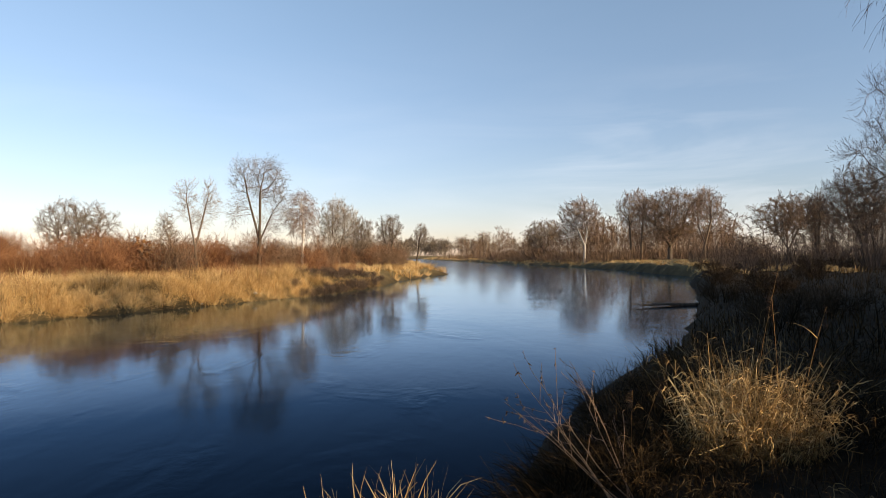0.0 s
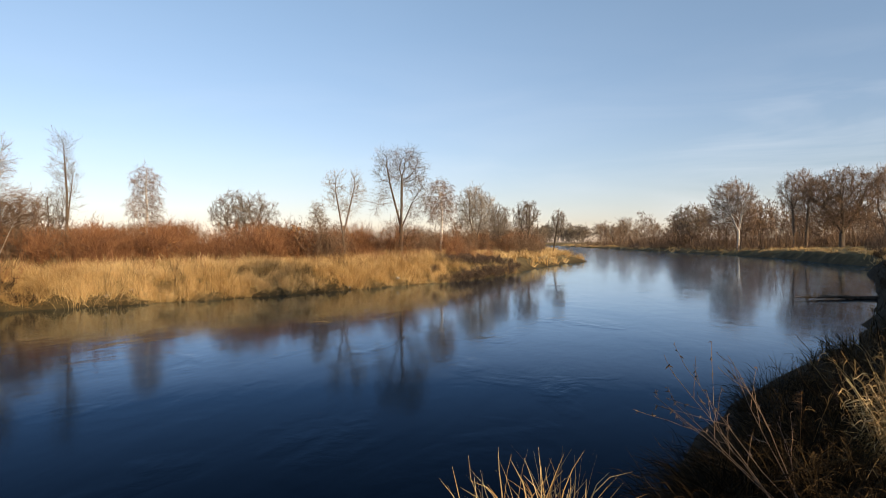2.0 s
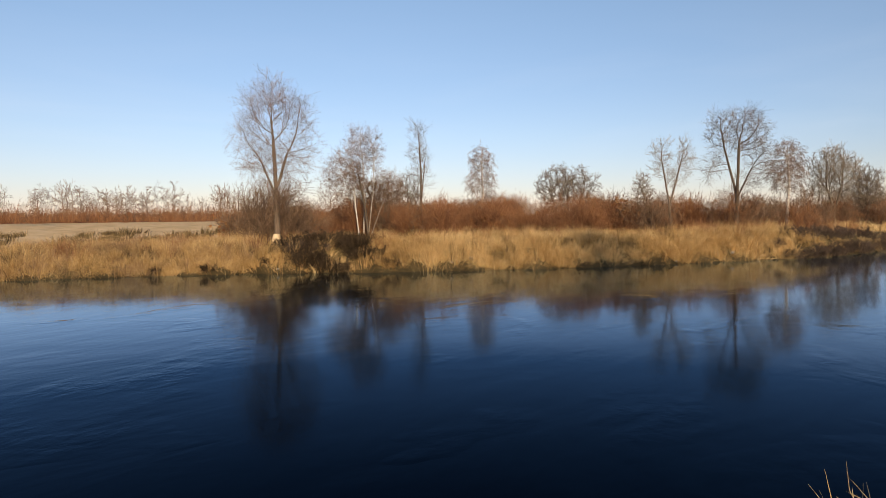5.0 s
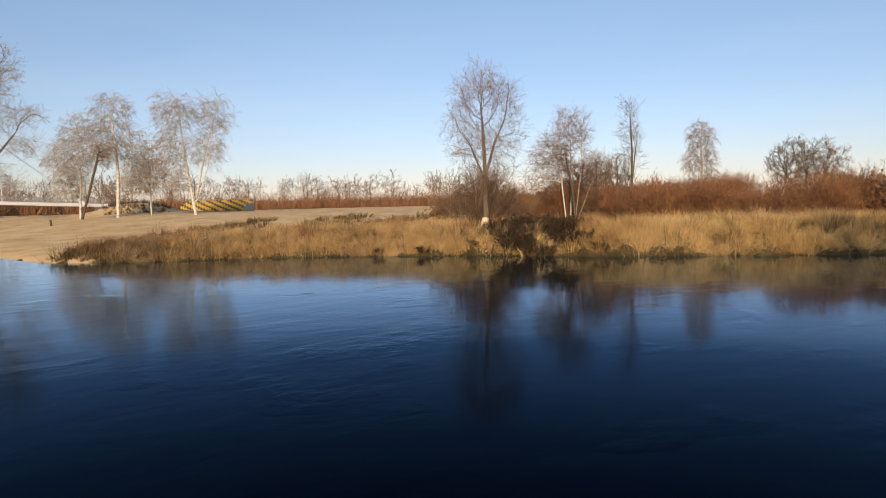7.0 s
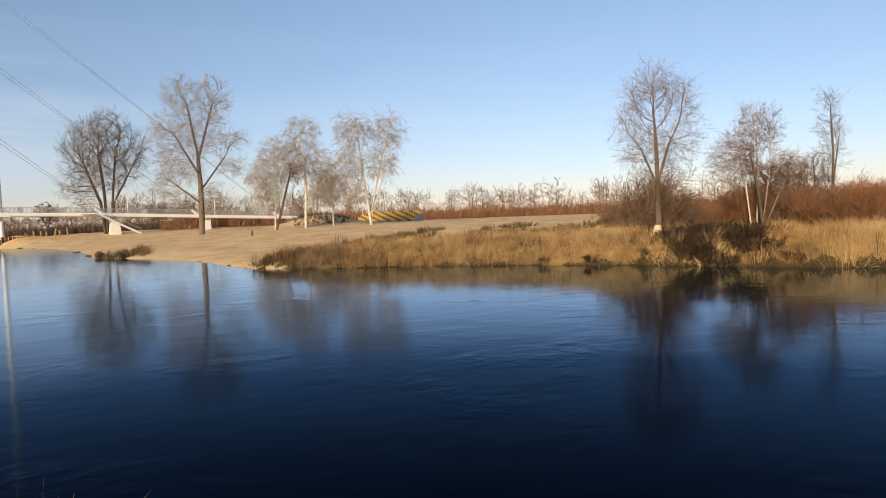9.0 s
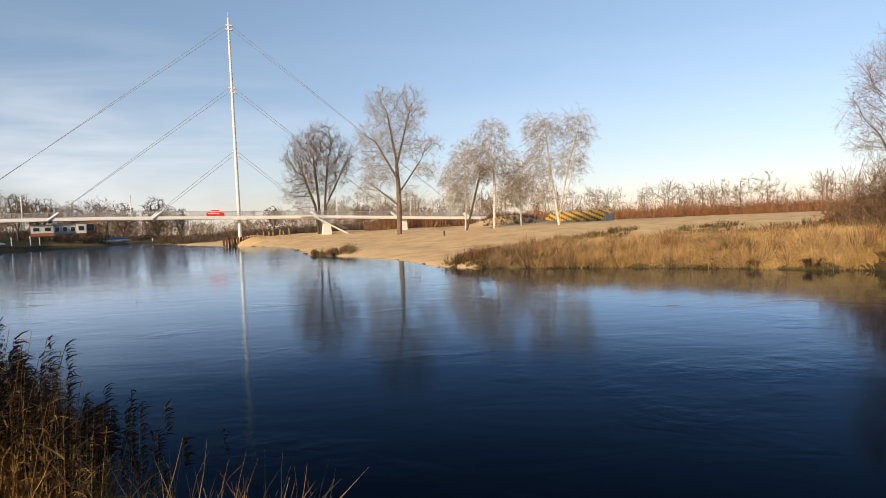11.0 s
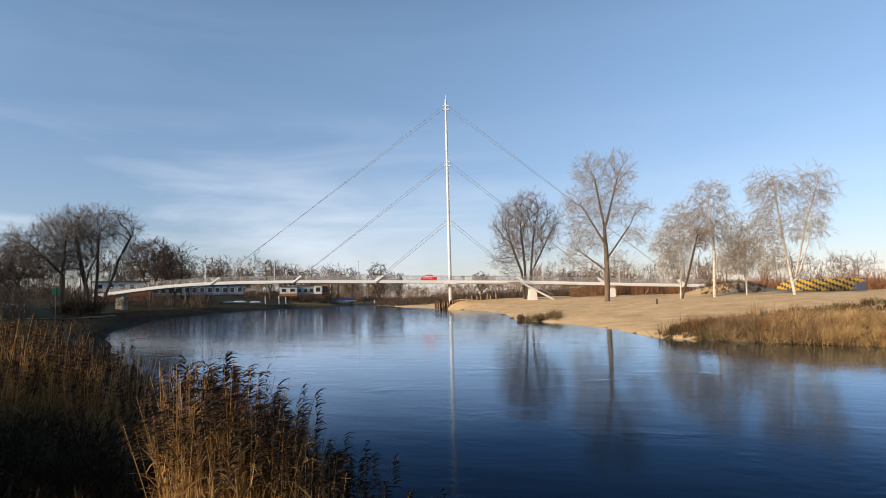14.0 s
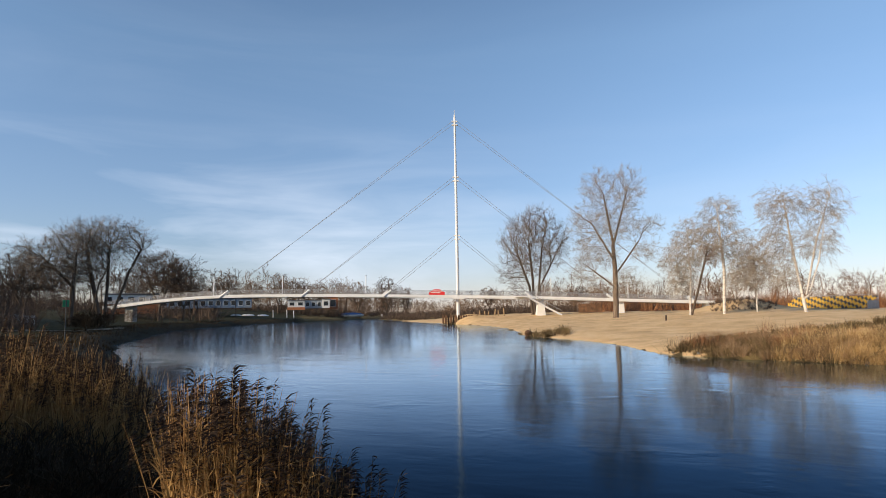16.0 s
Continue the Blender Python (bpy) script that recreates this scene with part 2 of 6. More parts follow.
def ground_material():
    """Turf, litter, sand and mud, told apart by a sand mask kept on the mesh; lawn and litter are darkened for shade.
    """
    m = bpy.data.materials.new("ground")
    m.use_nodes = True
    t = m.node_tree
    p = t.nodes["Principled BSDF"]
    p.inputs["Roughness"].default_value, p.inputs["Specular IOR Level"].default_value = 0.95, 0.15
    tc = t.nodes.new("ShaderNodeTexCoord")

    def ramp(scale, stops, detail=6.0):
        n = node(t, "ShaderNodeTexNoise", Scale=scale, Detail=detail, Roughness=0.65)
        t.links.new(tc.outputs["Object"], n.inputs["Vector"])
        r = t.nodes.new("ShaderNodeValToRGB")
        e = r.color_ramp.elements
        e[0].position, e[0].color = stops[0][0], (*stops[0][1], 1)
        e[1].position, e[1].color = stops[-1][0], (*stops[-1][1], 1)
        for pos, col in stops[1:-1]:
            x = e.new(pos)
            x.color = (*col, 1)
        t.links.new(n.outputs["Fac"], r.inputs["Fac"])
        return r.outputs["Color"]

    def mixed(fac, a, b):
        x = t.nodes.new("ShaderNodeMix")
        x.data_type = "RGBA"
        t.links.new(fac, x.inputs[0])
        t.links.new(a, x.inputs[6])
        t.links.new(b, x.inputs[7])
        return x.outputs[2]

    turf = ramp(0.5, [(0.3, (0.10, 0.075, 0.03)), (0.5, (0.21, 0.155, 0.065)), (0.7, (0.33, 0.25, 0.12))])
    # lawn green, lowered to hold the tree shade of the left bank
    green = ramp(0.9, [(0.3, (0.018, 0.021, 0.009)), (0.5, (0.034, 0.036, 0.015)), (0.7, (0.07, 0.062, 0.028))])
    sand = ramp(0.35, [(0.3, (0.54, 0.355, 0.175)), (0.5, (0.71, 0.49, 0.255)), (0.7, (0.81, 0.59, 0.335))], 9.0)
    # ground debris, near black because the bank's shade is in its colour
    shaded_litter = ramp(2.2, [(0.3, (0.008, 0.006, 0.004)), (0.55, (0.02, 0.014, 0.008)), (0.75, (0.06, 0.042, 0.022))])
    at = t.nodes.new("ShaderNodeAttribute")
    at.attribute_name = "zone"
    sep = t.nodes.new("ShaderNodeSeparateColor")
    t.links.new(at.outputs["Color"], sep.inputs[0])
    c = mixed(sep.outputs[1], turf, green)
    c = mixed(sep.outputs[2], c, shaded_litter)
    # ragged edge between sand and turf
    en = node(t, "ShaderNodeTexNoise", Scale=0.22, Detail=7.0, Roughness=0.7)
    mp = t.nodes.new("ShaderNodeMapping")
    mp.inputs["Scale"].default_value = (0.6, 1.6, 1)
    t.links.new(tc.outputs["Object"], mp.inputs["Vector"])
    t.links.new(mp.outputs[0], en.inputs["Vector"])
    ad = t.nodes.new("ShaderNodeMath")
    ad.operation = "ADD"
    t.links.new(sep.outputs[0], ad.inputs[0])
    t.links.new(en.outputs["Fac"], ad.inputs[1])
    rr = t.nodes.new("ShaderNodeValToRGB")
    rr.color_ramp.elements[0].position, rr.color_ramp.elements[1].position = 0.93, 1.0
    t.links.new(ad.outputs[0], rr.inputs["Fac"])
    c = mixed(rr.outputs["Color"], c, sand)
    t.links.new(c, p.inputs["Base Color"])
    bn = node(t, "ShaderNodeTexNoise", Scale=3.0, Detail=8.0, Roughness=0.7)
    t.links.new(tc.outputs["Object"], bn.inputs["Vector"])
    b = node(t, "ShaderNodeBump", Strength=0.7, Distance=0.12)
    t.links.new(bn.outputs["Fac"], b.inputs["Height"])
    t.links.new(b.outputs["Normal"], p.inputs["Normal"])
    return m


def water_material():
    """Deep blue river water: a clear mirror at a low angle, dark below, with low swells and patches of ripples."""
    m = bpy.data.materials.new("river_water")
    m.use_nodes = True
    t = m.node_tree
    t.nodes.clear()
    tc = t.nodes.new("ShaderNodeTexCoord")

    def rough_noise(scale, stretch, rot, dist, detail=3.0):
        mp = t.nodes.new("ShaderNodeMapping")
        mp.inputs["Scale"].default_value, mp.inputs["Rotation"].default_value = stretch, (0, 0, rot)
        t.links.new(tc.outputs["Object"], mp.inputs["Vector"])
        n = node(t, "ShaderNodeTexNoise", Scale=scale, Detail=detail, Roughness=0.5, Distortion=dist)
        t.links.new(mp.outputs[0], n.inputs["Vector"])
        return n.outputs["Fac"]

    def maths(op, a, b):
        x = t.nodes.new("ShaderNodeMath")
        x.operation = op
        for k, v in enumerate((a, b)):
            if isinstance(v, float):
                x.inputs[k].default_value = v
            else:
                t.links.new(v, x.inputs[k])
        return x.outputs[0]

    patch_ = t.nodes.new("ShaderNodeMapRange")
    patch_.inputs["From Min"].default_value, patch_.inputs["From Max"].default_value = 0.57, 0.70
    t.links.new(rough_noise(0.34, (1, 0.7, 1), 0.9, 0.6, 3.0), patch_.inputs["Value"])
    ripple = maths("MULTIPLY", maths("MULTIPLY", rough_noise(2.6, (1, 0.8, 1), 0.85, 0.3), patch_.outputs[0]), 0.75)
    swell = maths("ADD", maths("MULTIPLY", rough_noise(0.9, (1.0, 0.45, 1), 0.9, 0.6), 0.45), maths("MULTIPLY", rough_noise(0.16, (1, 0.7, 1), 1.1, 1.2), 0.9))
    small = maths("MULTIPLY", rough_noise(3.0, (1, 0.6, 1), 0.6, 0.3), 0.13)
    b = node(t, "ShaderNodeBump", Strength=0.14, Distance=0.10)
    t.links.new(maths("ADD", maths("ADD", swell, small), ripple), b.inputs["Height"])
    deep = node(t, "ShaderNodeBsdfDiffuse", Color=(0.0002, 0.0012, 0.004, 1))
    deep_mirror = node(t, "ShaderNodeBsdfGlossy", Color=(0.38, 0.65, 1, 1), Roughness=0.09)
    clear_mirror = node(t, "ShaderNodeBsdfGlossy", Color=(0.98, 0.97, 0.97, 1), Roughness=0.08)
    fres = node(t, "ShaderNodeFresnel", IOR=1.33)
    for n in (deep_mirror, clear_mirror, fres):
        t.links.new(b.outputs["Normal"], n.inputs["Normal"])
    under, top, out = t.nodes.new("ShaderNodeMixShader"), t.nodes.new("ShaderNodeMixShader"), t.nodes.new("ShaderNodeOutputMaterial")
    t.links.new(maths("MULTIPLY", maths("POWER", fres.outputs[0], 1.95), 1.85), under.inputs[0])
    t.links.new(deep.outputs[0], under.inputs[1])
    t.links.new(deep_mirror.outputs[0], under.inputs[2])
    low = t.nodes.new("ShaderNodeMapRange")
    low.inputs["From Min"].default_value, low.inputs["From Max"].default_value, low.inputs["To Max"].default_value = 0.25, 0.60, 0.44
    t.links.new(fres.outputs[0], low.inputs["Value"])
    t.links.new(low.outputs[0], top.inputs[0])
    t.links.new(under.outputs[0], top.inputs[1])
    t.links.new(clear_mirror.outputs[0], top.inputs[2])
    t.links.new(top.outputs[0], out.inputs["Surface"])
    return m


MAT_GROUND, MAT_WATER = ground_material(), water_material()


# ---- mesh helpers ----
def mesh_of(name, verts, faces, mat):
    """A mesh from arrays of corners and of triangles or quads."""
    verts, faces = np.asarray(verts, np.float32), np.asarray(faces, np.int32)
    me = bpy.data.meshes.new(name)
    n, k = faces.shape
    me.vertices.add(len(verts))
    me.vertices.foreach_set("co", verts.ravel())
    me.loops.add(n * k)
    me.loops.foreach_set("vertex_index", faces.ravel())
    me.polygons.add(n)
    me.polygons.foreach_set("loop_start", np.arange(0, n * k, k, dtype=np.int32))
    me.update(calc_edges=True)
    me.validate()
    me.materials.append(mat)
    return me


def part(name, shape, mat, parent=None, label=""):
    """One mesh object, from a bmesh or a finished mesh, under its thing."""
    if isinstance(shape, bmesh.types.BMesh):
        me = bpy.data.meshes.new(name)
        shape.to_mesh(me)
        shape.free()
        me.materials.append(mat)
    else:
        me = shape
    ob = new(name, me)
    ob.parent = parent
    return tagged(ob, label)


def block(bm, cx, cy, cz, sx, sy, sz, bevel=0.0, turn=0.0):
    """Adds a bevelled box to bm, by centre and sizes."""
    made = bmesh.ops.create_cube(bm, size=1, matrix=pose(cx, cy, cz, 0, 0, turn) @ Matrix.Diagonal((sx, sy, sz, 1)))
    if bevel:
        edges = {e for v in made["verts"] for e in v.link_edges}
        bmesh.ops.bevel(bm, geom=list(edges), offset=bevel, segments=1, affect="EDGES")
    return bm


def tubes(P, R, sides):
    """Corners and quads of round tubes along n lines of k points each: P (n, k, 3), R (n, k)."""
    n, k = R.shape
    d = np.gradient(P, axis=1)
    d /= np.linalg.norm(d, axis=2)[..., None] + 1e-9
    ref = np.where(np.abs(d[..., 2:3]) > 0.9, np.array([1.0, 0, 0]), np.array([0, 0, 1.0]))
    u = np.cross(d, ref)
    u /= np.linalg.norm(u, axis=2)[..., None] + 1e-9
    w = np.cross(d, u)
    a = np.arange(sides) * 2 * np.pi / sides
    ring = P[:, :, None] + R[:, :, None, None] * (np.cos(a)[:, None] * u[:, :, None] + np.sin(a)[:, None] * w[:, :, None])
    i = (np.arange(n)[:, None, None] * k + np.arange(k - 1)[None, :, None]) * sides
    a0, a1 = i + np.arange(sides), i + (np.arange(sides) + 1) % sides
    return ring.reshape(-1, 3), np.stack([a0, a1, a1 + sides, a0 + sides], -1).reshape(-1, 4)


def ribbons(P, R, rs):
    """The same for the finest wood, as narrow strips turned every way."""
    n, k = R.shape
    d = np.gradient(P, axis=1)
    u = np.cross(d, rs.normal(0, 1, (n, 1, 3)))
    u /= np.linalg.norm(u, axis=2)[..., None] + 1e-9
    V = np.stack([P - u * R[..., None], P + u * R[..., None]], 2)
    i = (np.arange(n)[:, None] * k + np.arange(k - 1)[None]) * 2
    return V.reshape(-1, 3), np.stack([i, i + 1, i + 3, i + 2], -1).reshape(-1, 4)


def joined(pieces):
    """Several (corners, quads) as one."""
    V, Q, base = [], [], 0
    for v, q in pieces:
        V.append(v)
        Q.append(q + base)
        base += len(v)
    return np.concatenate(V), np.concatenate(Q)


def rod(bm, a, b, r, sides=8):
    a, b = Vector(a), Vector(b)
    bmesh.ops.create_cone(bm, cap_ends=True, segments=sides, radius1=r, radius2=r, depth=(b - a).length,
                          matrix=Matrix.Translation((a + b) / 2) @ (b - a).to_track_quat("Z", "Y").to_matrix().to_4x4())
    return bm


def at_bearing(deg, dist):
    """A place on the plan by bearing, anticlockwise from +y, and distance."""
    a = radians(deg)
    return -dist * math.sin(a), dist * math.cos(a) - 0.35


# ---- the river and its banks ----
# x, y, height of the bank's lip, how far from the water's edge it is reached
FAR_BANK = [(-70, 620, 1.2, 5), (-40, 500, 1.2, 5), (-20, 300, 1.2, 4), (-9, 180, 1.2, 4), (-3, 125, 1.1, 4), (0.8, 97, 1.0, 4), (-2.2, 86, 1.0, 3), (-5.2, 70, 1.1, 2.5),
            (-6.0, 59, 1.2, 2.5), (-8.6, 48.5, 1.4, 2.2), (-11.7, 42, 1.4, 2.0), (-14.2, 37.4, 1.3, 2.0), (-16.2, 33.8, 1.3, 2.0), (-18.5, 30, 1.3, 2.0),
            (-21.5, 26.3, 1.2, 2.0), (-24.6, 22.7, 1.2, 2.0), (-27, 20.1, 1.2, 2.2), (-30.2, 17.4, 1.2, 2.2), (-32.6, 14.2, 1.1, 2.4), (-35.2, 10.6, 1.1, 2.6),
            (-37.4, 6.8, 1.0, 2.8), (-38.9, 2.4, 0.9, 3), (-40.7, -0.9, 0.8, 3.5), (-43.4, -4.1, 0.6, 4), (-54, -8.5, 0.6, 9), (-62.5, -14, 0.7, 9),
            (-68, -19, 0.5, 3), (-74, -22.5, 0.5, 8), (-95, -31, 0.8, 14), (-114, -40.5, 0.9, 16), (-129, -51.5, 1.0, 12), (-137, -58.3, 1.5, 4), (-147, -66, 1.0, 12),
            (-172, -88, 0.5, 14), (-205, -112, 0.4, 10), (-246, -145, 0.3, 8), (-262, -146, 0.5, 8), (-300, -130, 1.0, 10), (-420, -125, 1.2, 10), (-720, -120, 1.2, 10)]
NEAR_BANK = [(-760, -210, 1.2, 8), (-420, -196, 1.2, 8), (-284, -172, 1.2, 8), (-229, -154, 1.2, 8), (-194, -149, 1.2, 7), (-152, -137, 1.2, 7), (-104, -112, 1.2, 6), (-68, -80, 1.2, 5),
             (-46, -59, 1.1, 4), (-30, -38, 1.1, 3.5), (-15, -17.5, 1.0, 3), (-8.6, -8.6, 0.9, 3), (-6.2, -5.4, 0.9, 2.6), (-5.3, -3.2, 0.9, 2.4), (-5.0, -1.5, 1.0, 2.4),
             (-4.8, 0.5, 1.0, 2.4), (-4.4, 2.2, 1.0, 2.4), (-3.3, 3.7, 1.0, 2.4), (-1.6, 5.0, 0.9, 2.6), (0.0, 6.2, 0.9, 2.6), (0.9, 7.6, 1.0, 2.6), (1.5, 9.4, 1.1, 2.4),
             (3.2, 13, 1.1, 2.4), (7.4, 19, 1.1, 2.4), (13.7, 33, 1.2, 1.2), (19.5, 46.5, 1.3, 1.0), (33, 81, 1.4, 1.1), (35, 120, 1.4, 1.6), (31.5, 158, 1.0, 5), (18.5, 232, 1.0, 6),
             (5, 335, 1.0, 6), (-18, 500, 1.0, 6), (-40, 620, 1.0, 6)]
SHORE = np.array(FAR_BANK + NEAR_BANK, float)


def shore(x, y):
    """Distance from the water's edge (negative in the river), and the bank's lip and width there."""
    x, y = np.atleast_1d(np.asarray(x, float)), np.atleast_1d(np.asarray(y, float))
    best, lip, wide = np.full(x.shape, 1e18), np.zeros(x.shape), np.ones(x.shape)
    inside = np.zeros(x.shape, bool)
    for a, b in zip(SHORE, np.roll(SHORE, -1, 0)):
        dx, dy = b[:2] - a[:2]
        u = np.clip(((x - a[0]) * dx + (y - a[1]) * dy) / (dx * dx + dy * dy), 0, 1)
        d = (x - a[0] - u * dx) ** 2 + (y - a[1] - u * dy) ** 2
        near = d < best
        best = np.where(near, d, best)
        lip = np.where(near, a[2] + u * (b[2] - a[2]), lip)
        wide = np.where(near, a[3] + u * (b[3] - a[3]), wide)
        if dy:
            inside ^= ((a[1] > y) != (b[1] > y)) & (x < dx * (y - a[1]) / dy + a[0])
    d = np.sqrt(best)
    return np.where(inside, -d, d), lip, wide


def waves(x, y, size, seed):
    """Cheap smooth unevenness, about -1 to 1."""
    r = np.random.RandomState(seed)
    s = 0
    for k in range(5):
        a, f, p = r.uniform(0, 6.28), r.uniform(0.6, 1.9) / size, r.uniform(0, 6.28)
        s = s + np.sin((x * np.cos(a) + y * np.sin(a)) * 6.28 * f + p)
    return s / 3.2


def ground_z(x, y):
    x, y = np.atleast_1d(np.asarray(x, float)), np.atleast_1d(np.asarray(y, float))
    d, lip, wide = shore(x, y)
    d = d + 0.35 * waves(x, y, 3.0, 5) * np.clip(np.hypot(x, y) / 30, 0.25, 1) + 0.9 * waves(x, y, 17, 8) * np.clip((np.hypot(x, y) - 45) / 60, 0, 1)
    far = np.clip((d - wide) / 45, 0, 1)
    rise = lip * np.sin(np.clip(d / wide, 0, 1) * np.pi / 2) + (2.25 - lip) * far * (2 - far)
    rise = rise + 0.05 * waves(x, y, 2.2, 3) * np.clip(d / 2, 0, 1) + 0.10 * waves(x, y, 11, 4) * np.clip(d / 6, 0, 1)
    # the higher ground of the left bank
    turn = np.degrees(np.arctan2(-x, y)) % 360
    left = np.clip((turn - 112) / 6, 0, 1) * np.clip((215 - turn) / 12, 0, 1) * np.clip((np.hypot(x, y) - 55) / 45, 0, 1) * (y < 0.62 * x - 8)
    up = np.clip((d - 6) / 62, 0, 1)
    rise = rise + left * 4.0 * up * up * (3 - 2 * up)
    # the trodden place on the near bank
    spot = np.exp(-((x - 0.4) ** 2 + (y + 0.9) ** 2) / 9.0)
    rise = rise + np.where(d > 0, spot * np.clip(d / 3.5, 0, 1) * np.maximum(0, 1.42 - rise), 0)
    # the earth bank at the footbridge's end
    rise = rise + 2.4 * np.exp(-(((x + 138) / 6.0) ** 2 + ((y - 4.5) / 8.0) ** 2))
    # the mound of the mast
    rise = rise + np.where(d > 0, 1.3 * np.exp(-((x + 141.5) ** 2 + (y + 58.5) ** 2) / 40.0), 0)
    return np.where(d > 0, np.maximum(rise, 0.02 * np.clip(d, 0, 1)), np.maximum(-1.6, 0.5 * d))


def gz(x, y):
    return float(ground_z(x, y)[0])


def build_ground():
    """One sheet of land and river bed, from underfoot out to the horizon."""
    rings = [0.0] + list(np.geomspace(0.5, 60, 95)) + list(np.geomspace(61.5, 420, 75)) + list(np.geomspace(440, 4200, 18))
    turns = 480
    a = np.arange(turns) * 2 * np.pi / turns
    r = np.array(rings[1:])
    X, Y = -r[:, None] * np.sin(a), r[:, None] * np.cos(a)
    x, y = np.append(0, X.ravel()), np.append(0, Y.ravel())
    z = ground_z(x, y)
    n = len(r)
    i = 1 + np.arange(n - 1)[:, None] * turns + np.arange(turns)
    j = 1 + np.arange(n - 1)[:, None] * turns + (np.arange(turns) + 1) % turns
    quads = np.stack([i, j, j + turns, i + turns], -1).reshape(-1, 4)[:, ::-1]
    k = np.arange(0, turns, 2)
    cap = np.stack([np.zeros(len(k), int), 1 + (k + 2) % turns, 1 + k + 1, 1 + k], -1)[:, ::-1]
    quads = np.concatenate([quads, cap])
    me = mesh_of("ground", np.stack([x, y, z], 1), quads, MAT_GROUND)
    me.polygons.foreach_set("use_smooth", np.ones(len(me.polygons), bool))
    d, lip, wide = shore(x, y)
    bearing = np.degrees(np.arctan2(-x, y)) % 360
    reach = np.hypot(x, y)
    sand = np.clip((bearing - 86) / 8, 0, 1) * np.clip((124 - bearing) / 4, 0, 1)
    sand = np.maximum(sand, 0.8 * np.clip((bearing - 57) / 5, 0, 1) * np.clip((124 - bearing) / 4, 0, 1) * np.clip((d - 6) / 4, 0, 1))
    sand = sand * np.clip((reach - 30) / 5, 0, 1) * np.clip((225 - reach) / 12, 0, 1) * (y > x * 0.9) * (d > 0)
    # left bank, where the shade-darkened lawn colour goes
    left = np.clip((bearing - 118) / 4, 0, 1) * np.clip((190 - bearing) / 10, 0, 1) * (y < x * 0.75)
    # near and right banks get the near-black colour as painted shade
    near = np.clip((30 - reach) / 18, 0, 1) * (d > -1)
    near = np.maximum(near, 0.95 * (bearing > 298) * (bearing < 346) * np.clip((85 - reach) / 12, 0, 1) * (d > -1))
    # dark strip along the water's edge, painted in place of shade
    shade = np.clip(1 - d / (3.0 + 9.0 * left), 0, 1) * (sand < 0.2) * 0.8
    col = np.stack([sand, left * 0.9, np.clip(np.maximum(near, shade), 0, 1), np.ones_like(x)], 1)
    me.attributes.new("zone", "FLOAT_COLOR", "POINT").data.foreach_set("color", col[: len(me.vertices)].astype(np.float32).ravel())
    return tagged(new("ground", me), "brown winter riverside ground of turf, debris and sand, darkened where shaded", "ground", kind="structure")


ground = build_ground()
bm = bmesh.new()
bmesh.ops.create_grid(bm, x_segments=1, y_segments=1, size=900)
water = part("water", bm, MAT_WATER)
tagged(water, "smooth dark blue river water with low ripples", "river", kind="structure")


# ---- bare trees ----
def grow(rs, starts, ways, lengths, radii, levels):
    """Limbs level by level, as (points, radii) arrays. Each level: pieces, wobble, lift, bearers, first bearer, angle, length ratio, thickness ratio."""
    out = []
    for lv, (pieces, wobble, lift, count, first, angle, shorter, thinner) in enumerate(levels):
        n = len(starts)
        P = np.empty((n, pieces + 1, 3))
        P[:, 0], w = starts, ways / np.linalg.norm(ways, axis=1)[:, None]
        for i in range(pieces):
            w = w + rs.normal(0, wobble, (n, 3)) + np.array([0, 0, lift])
            w /= np.linalg.norm(w, axis=1)[:, None]
            P[:, i + 1] = P[:, i] + w * (lengths / pieces)[:, None]
        taper = 1 - np.linspace(0, 1, pieces + 1) ** 1.3 * 0.84
        R = radii[:, None] * taper
        out.append((P, R))
        if not count:
            break
        u = first + (1 - first) * (np.arange(count)[None] + rs.uniform(0.05, 0.95, (n, count))) / count
        f = u * pieces
        i = np.minimum(f.astype(int), pieces - 1)
        row = np.arange(n)[:, None]
        along = P[row, i + 1] - P[row, i]
        starts = (P[row, i] + along * (f - i)[..., None]).reshape(-1, 3)
        along = (along / np.linalg.norm(along, axis=2)[..., None]).reshape(-1, 3)
        side = np.cross(along, rs.normal(0, 1, along.shape))
        side /= np.linalg.norm(side, axis=1)[:, None] + 1e-9
        t = np.radians(angle * rs.uniform(0.7, 1.3, len(starts)))[:, None]
        ways = along * np.cos(t) + side * np.sin(t)
        size = shorter * rs.uniform(0.7, 1.25, (n, count)) * (0.32 + 0.80 * np.sin(np.pi * (0.20 + 0.78 * (u - first) / (1 - first))) if lv == 0 else 1.1 - 0.5 * u)
        lengths = (lengths[:, None] * size).ravel()
        radii = np.maximum(R[row, i] * thinner, 0.003).ravel()
    return out


def plant(ob, deg, dist, turn=0.0, scale=1.0, sink=0.0):
    x, y = at_bearing(deg, dist)
    ob.matrix_basis = pose(x, y, gz(x, y) - sink, 0, 0, turn) @ Matrix.Scale(scale, 4)
    return ob


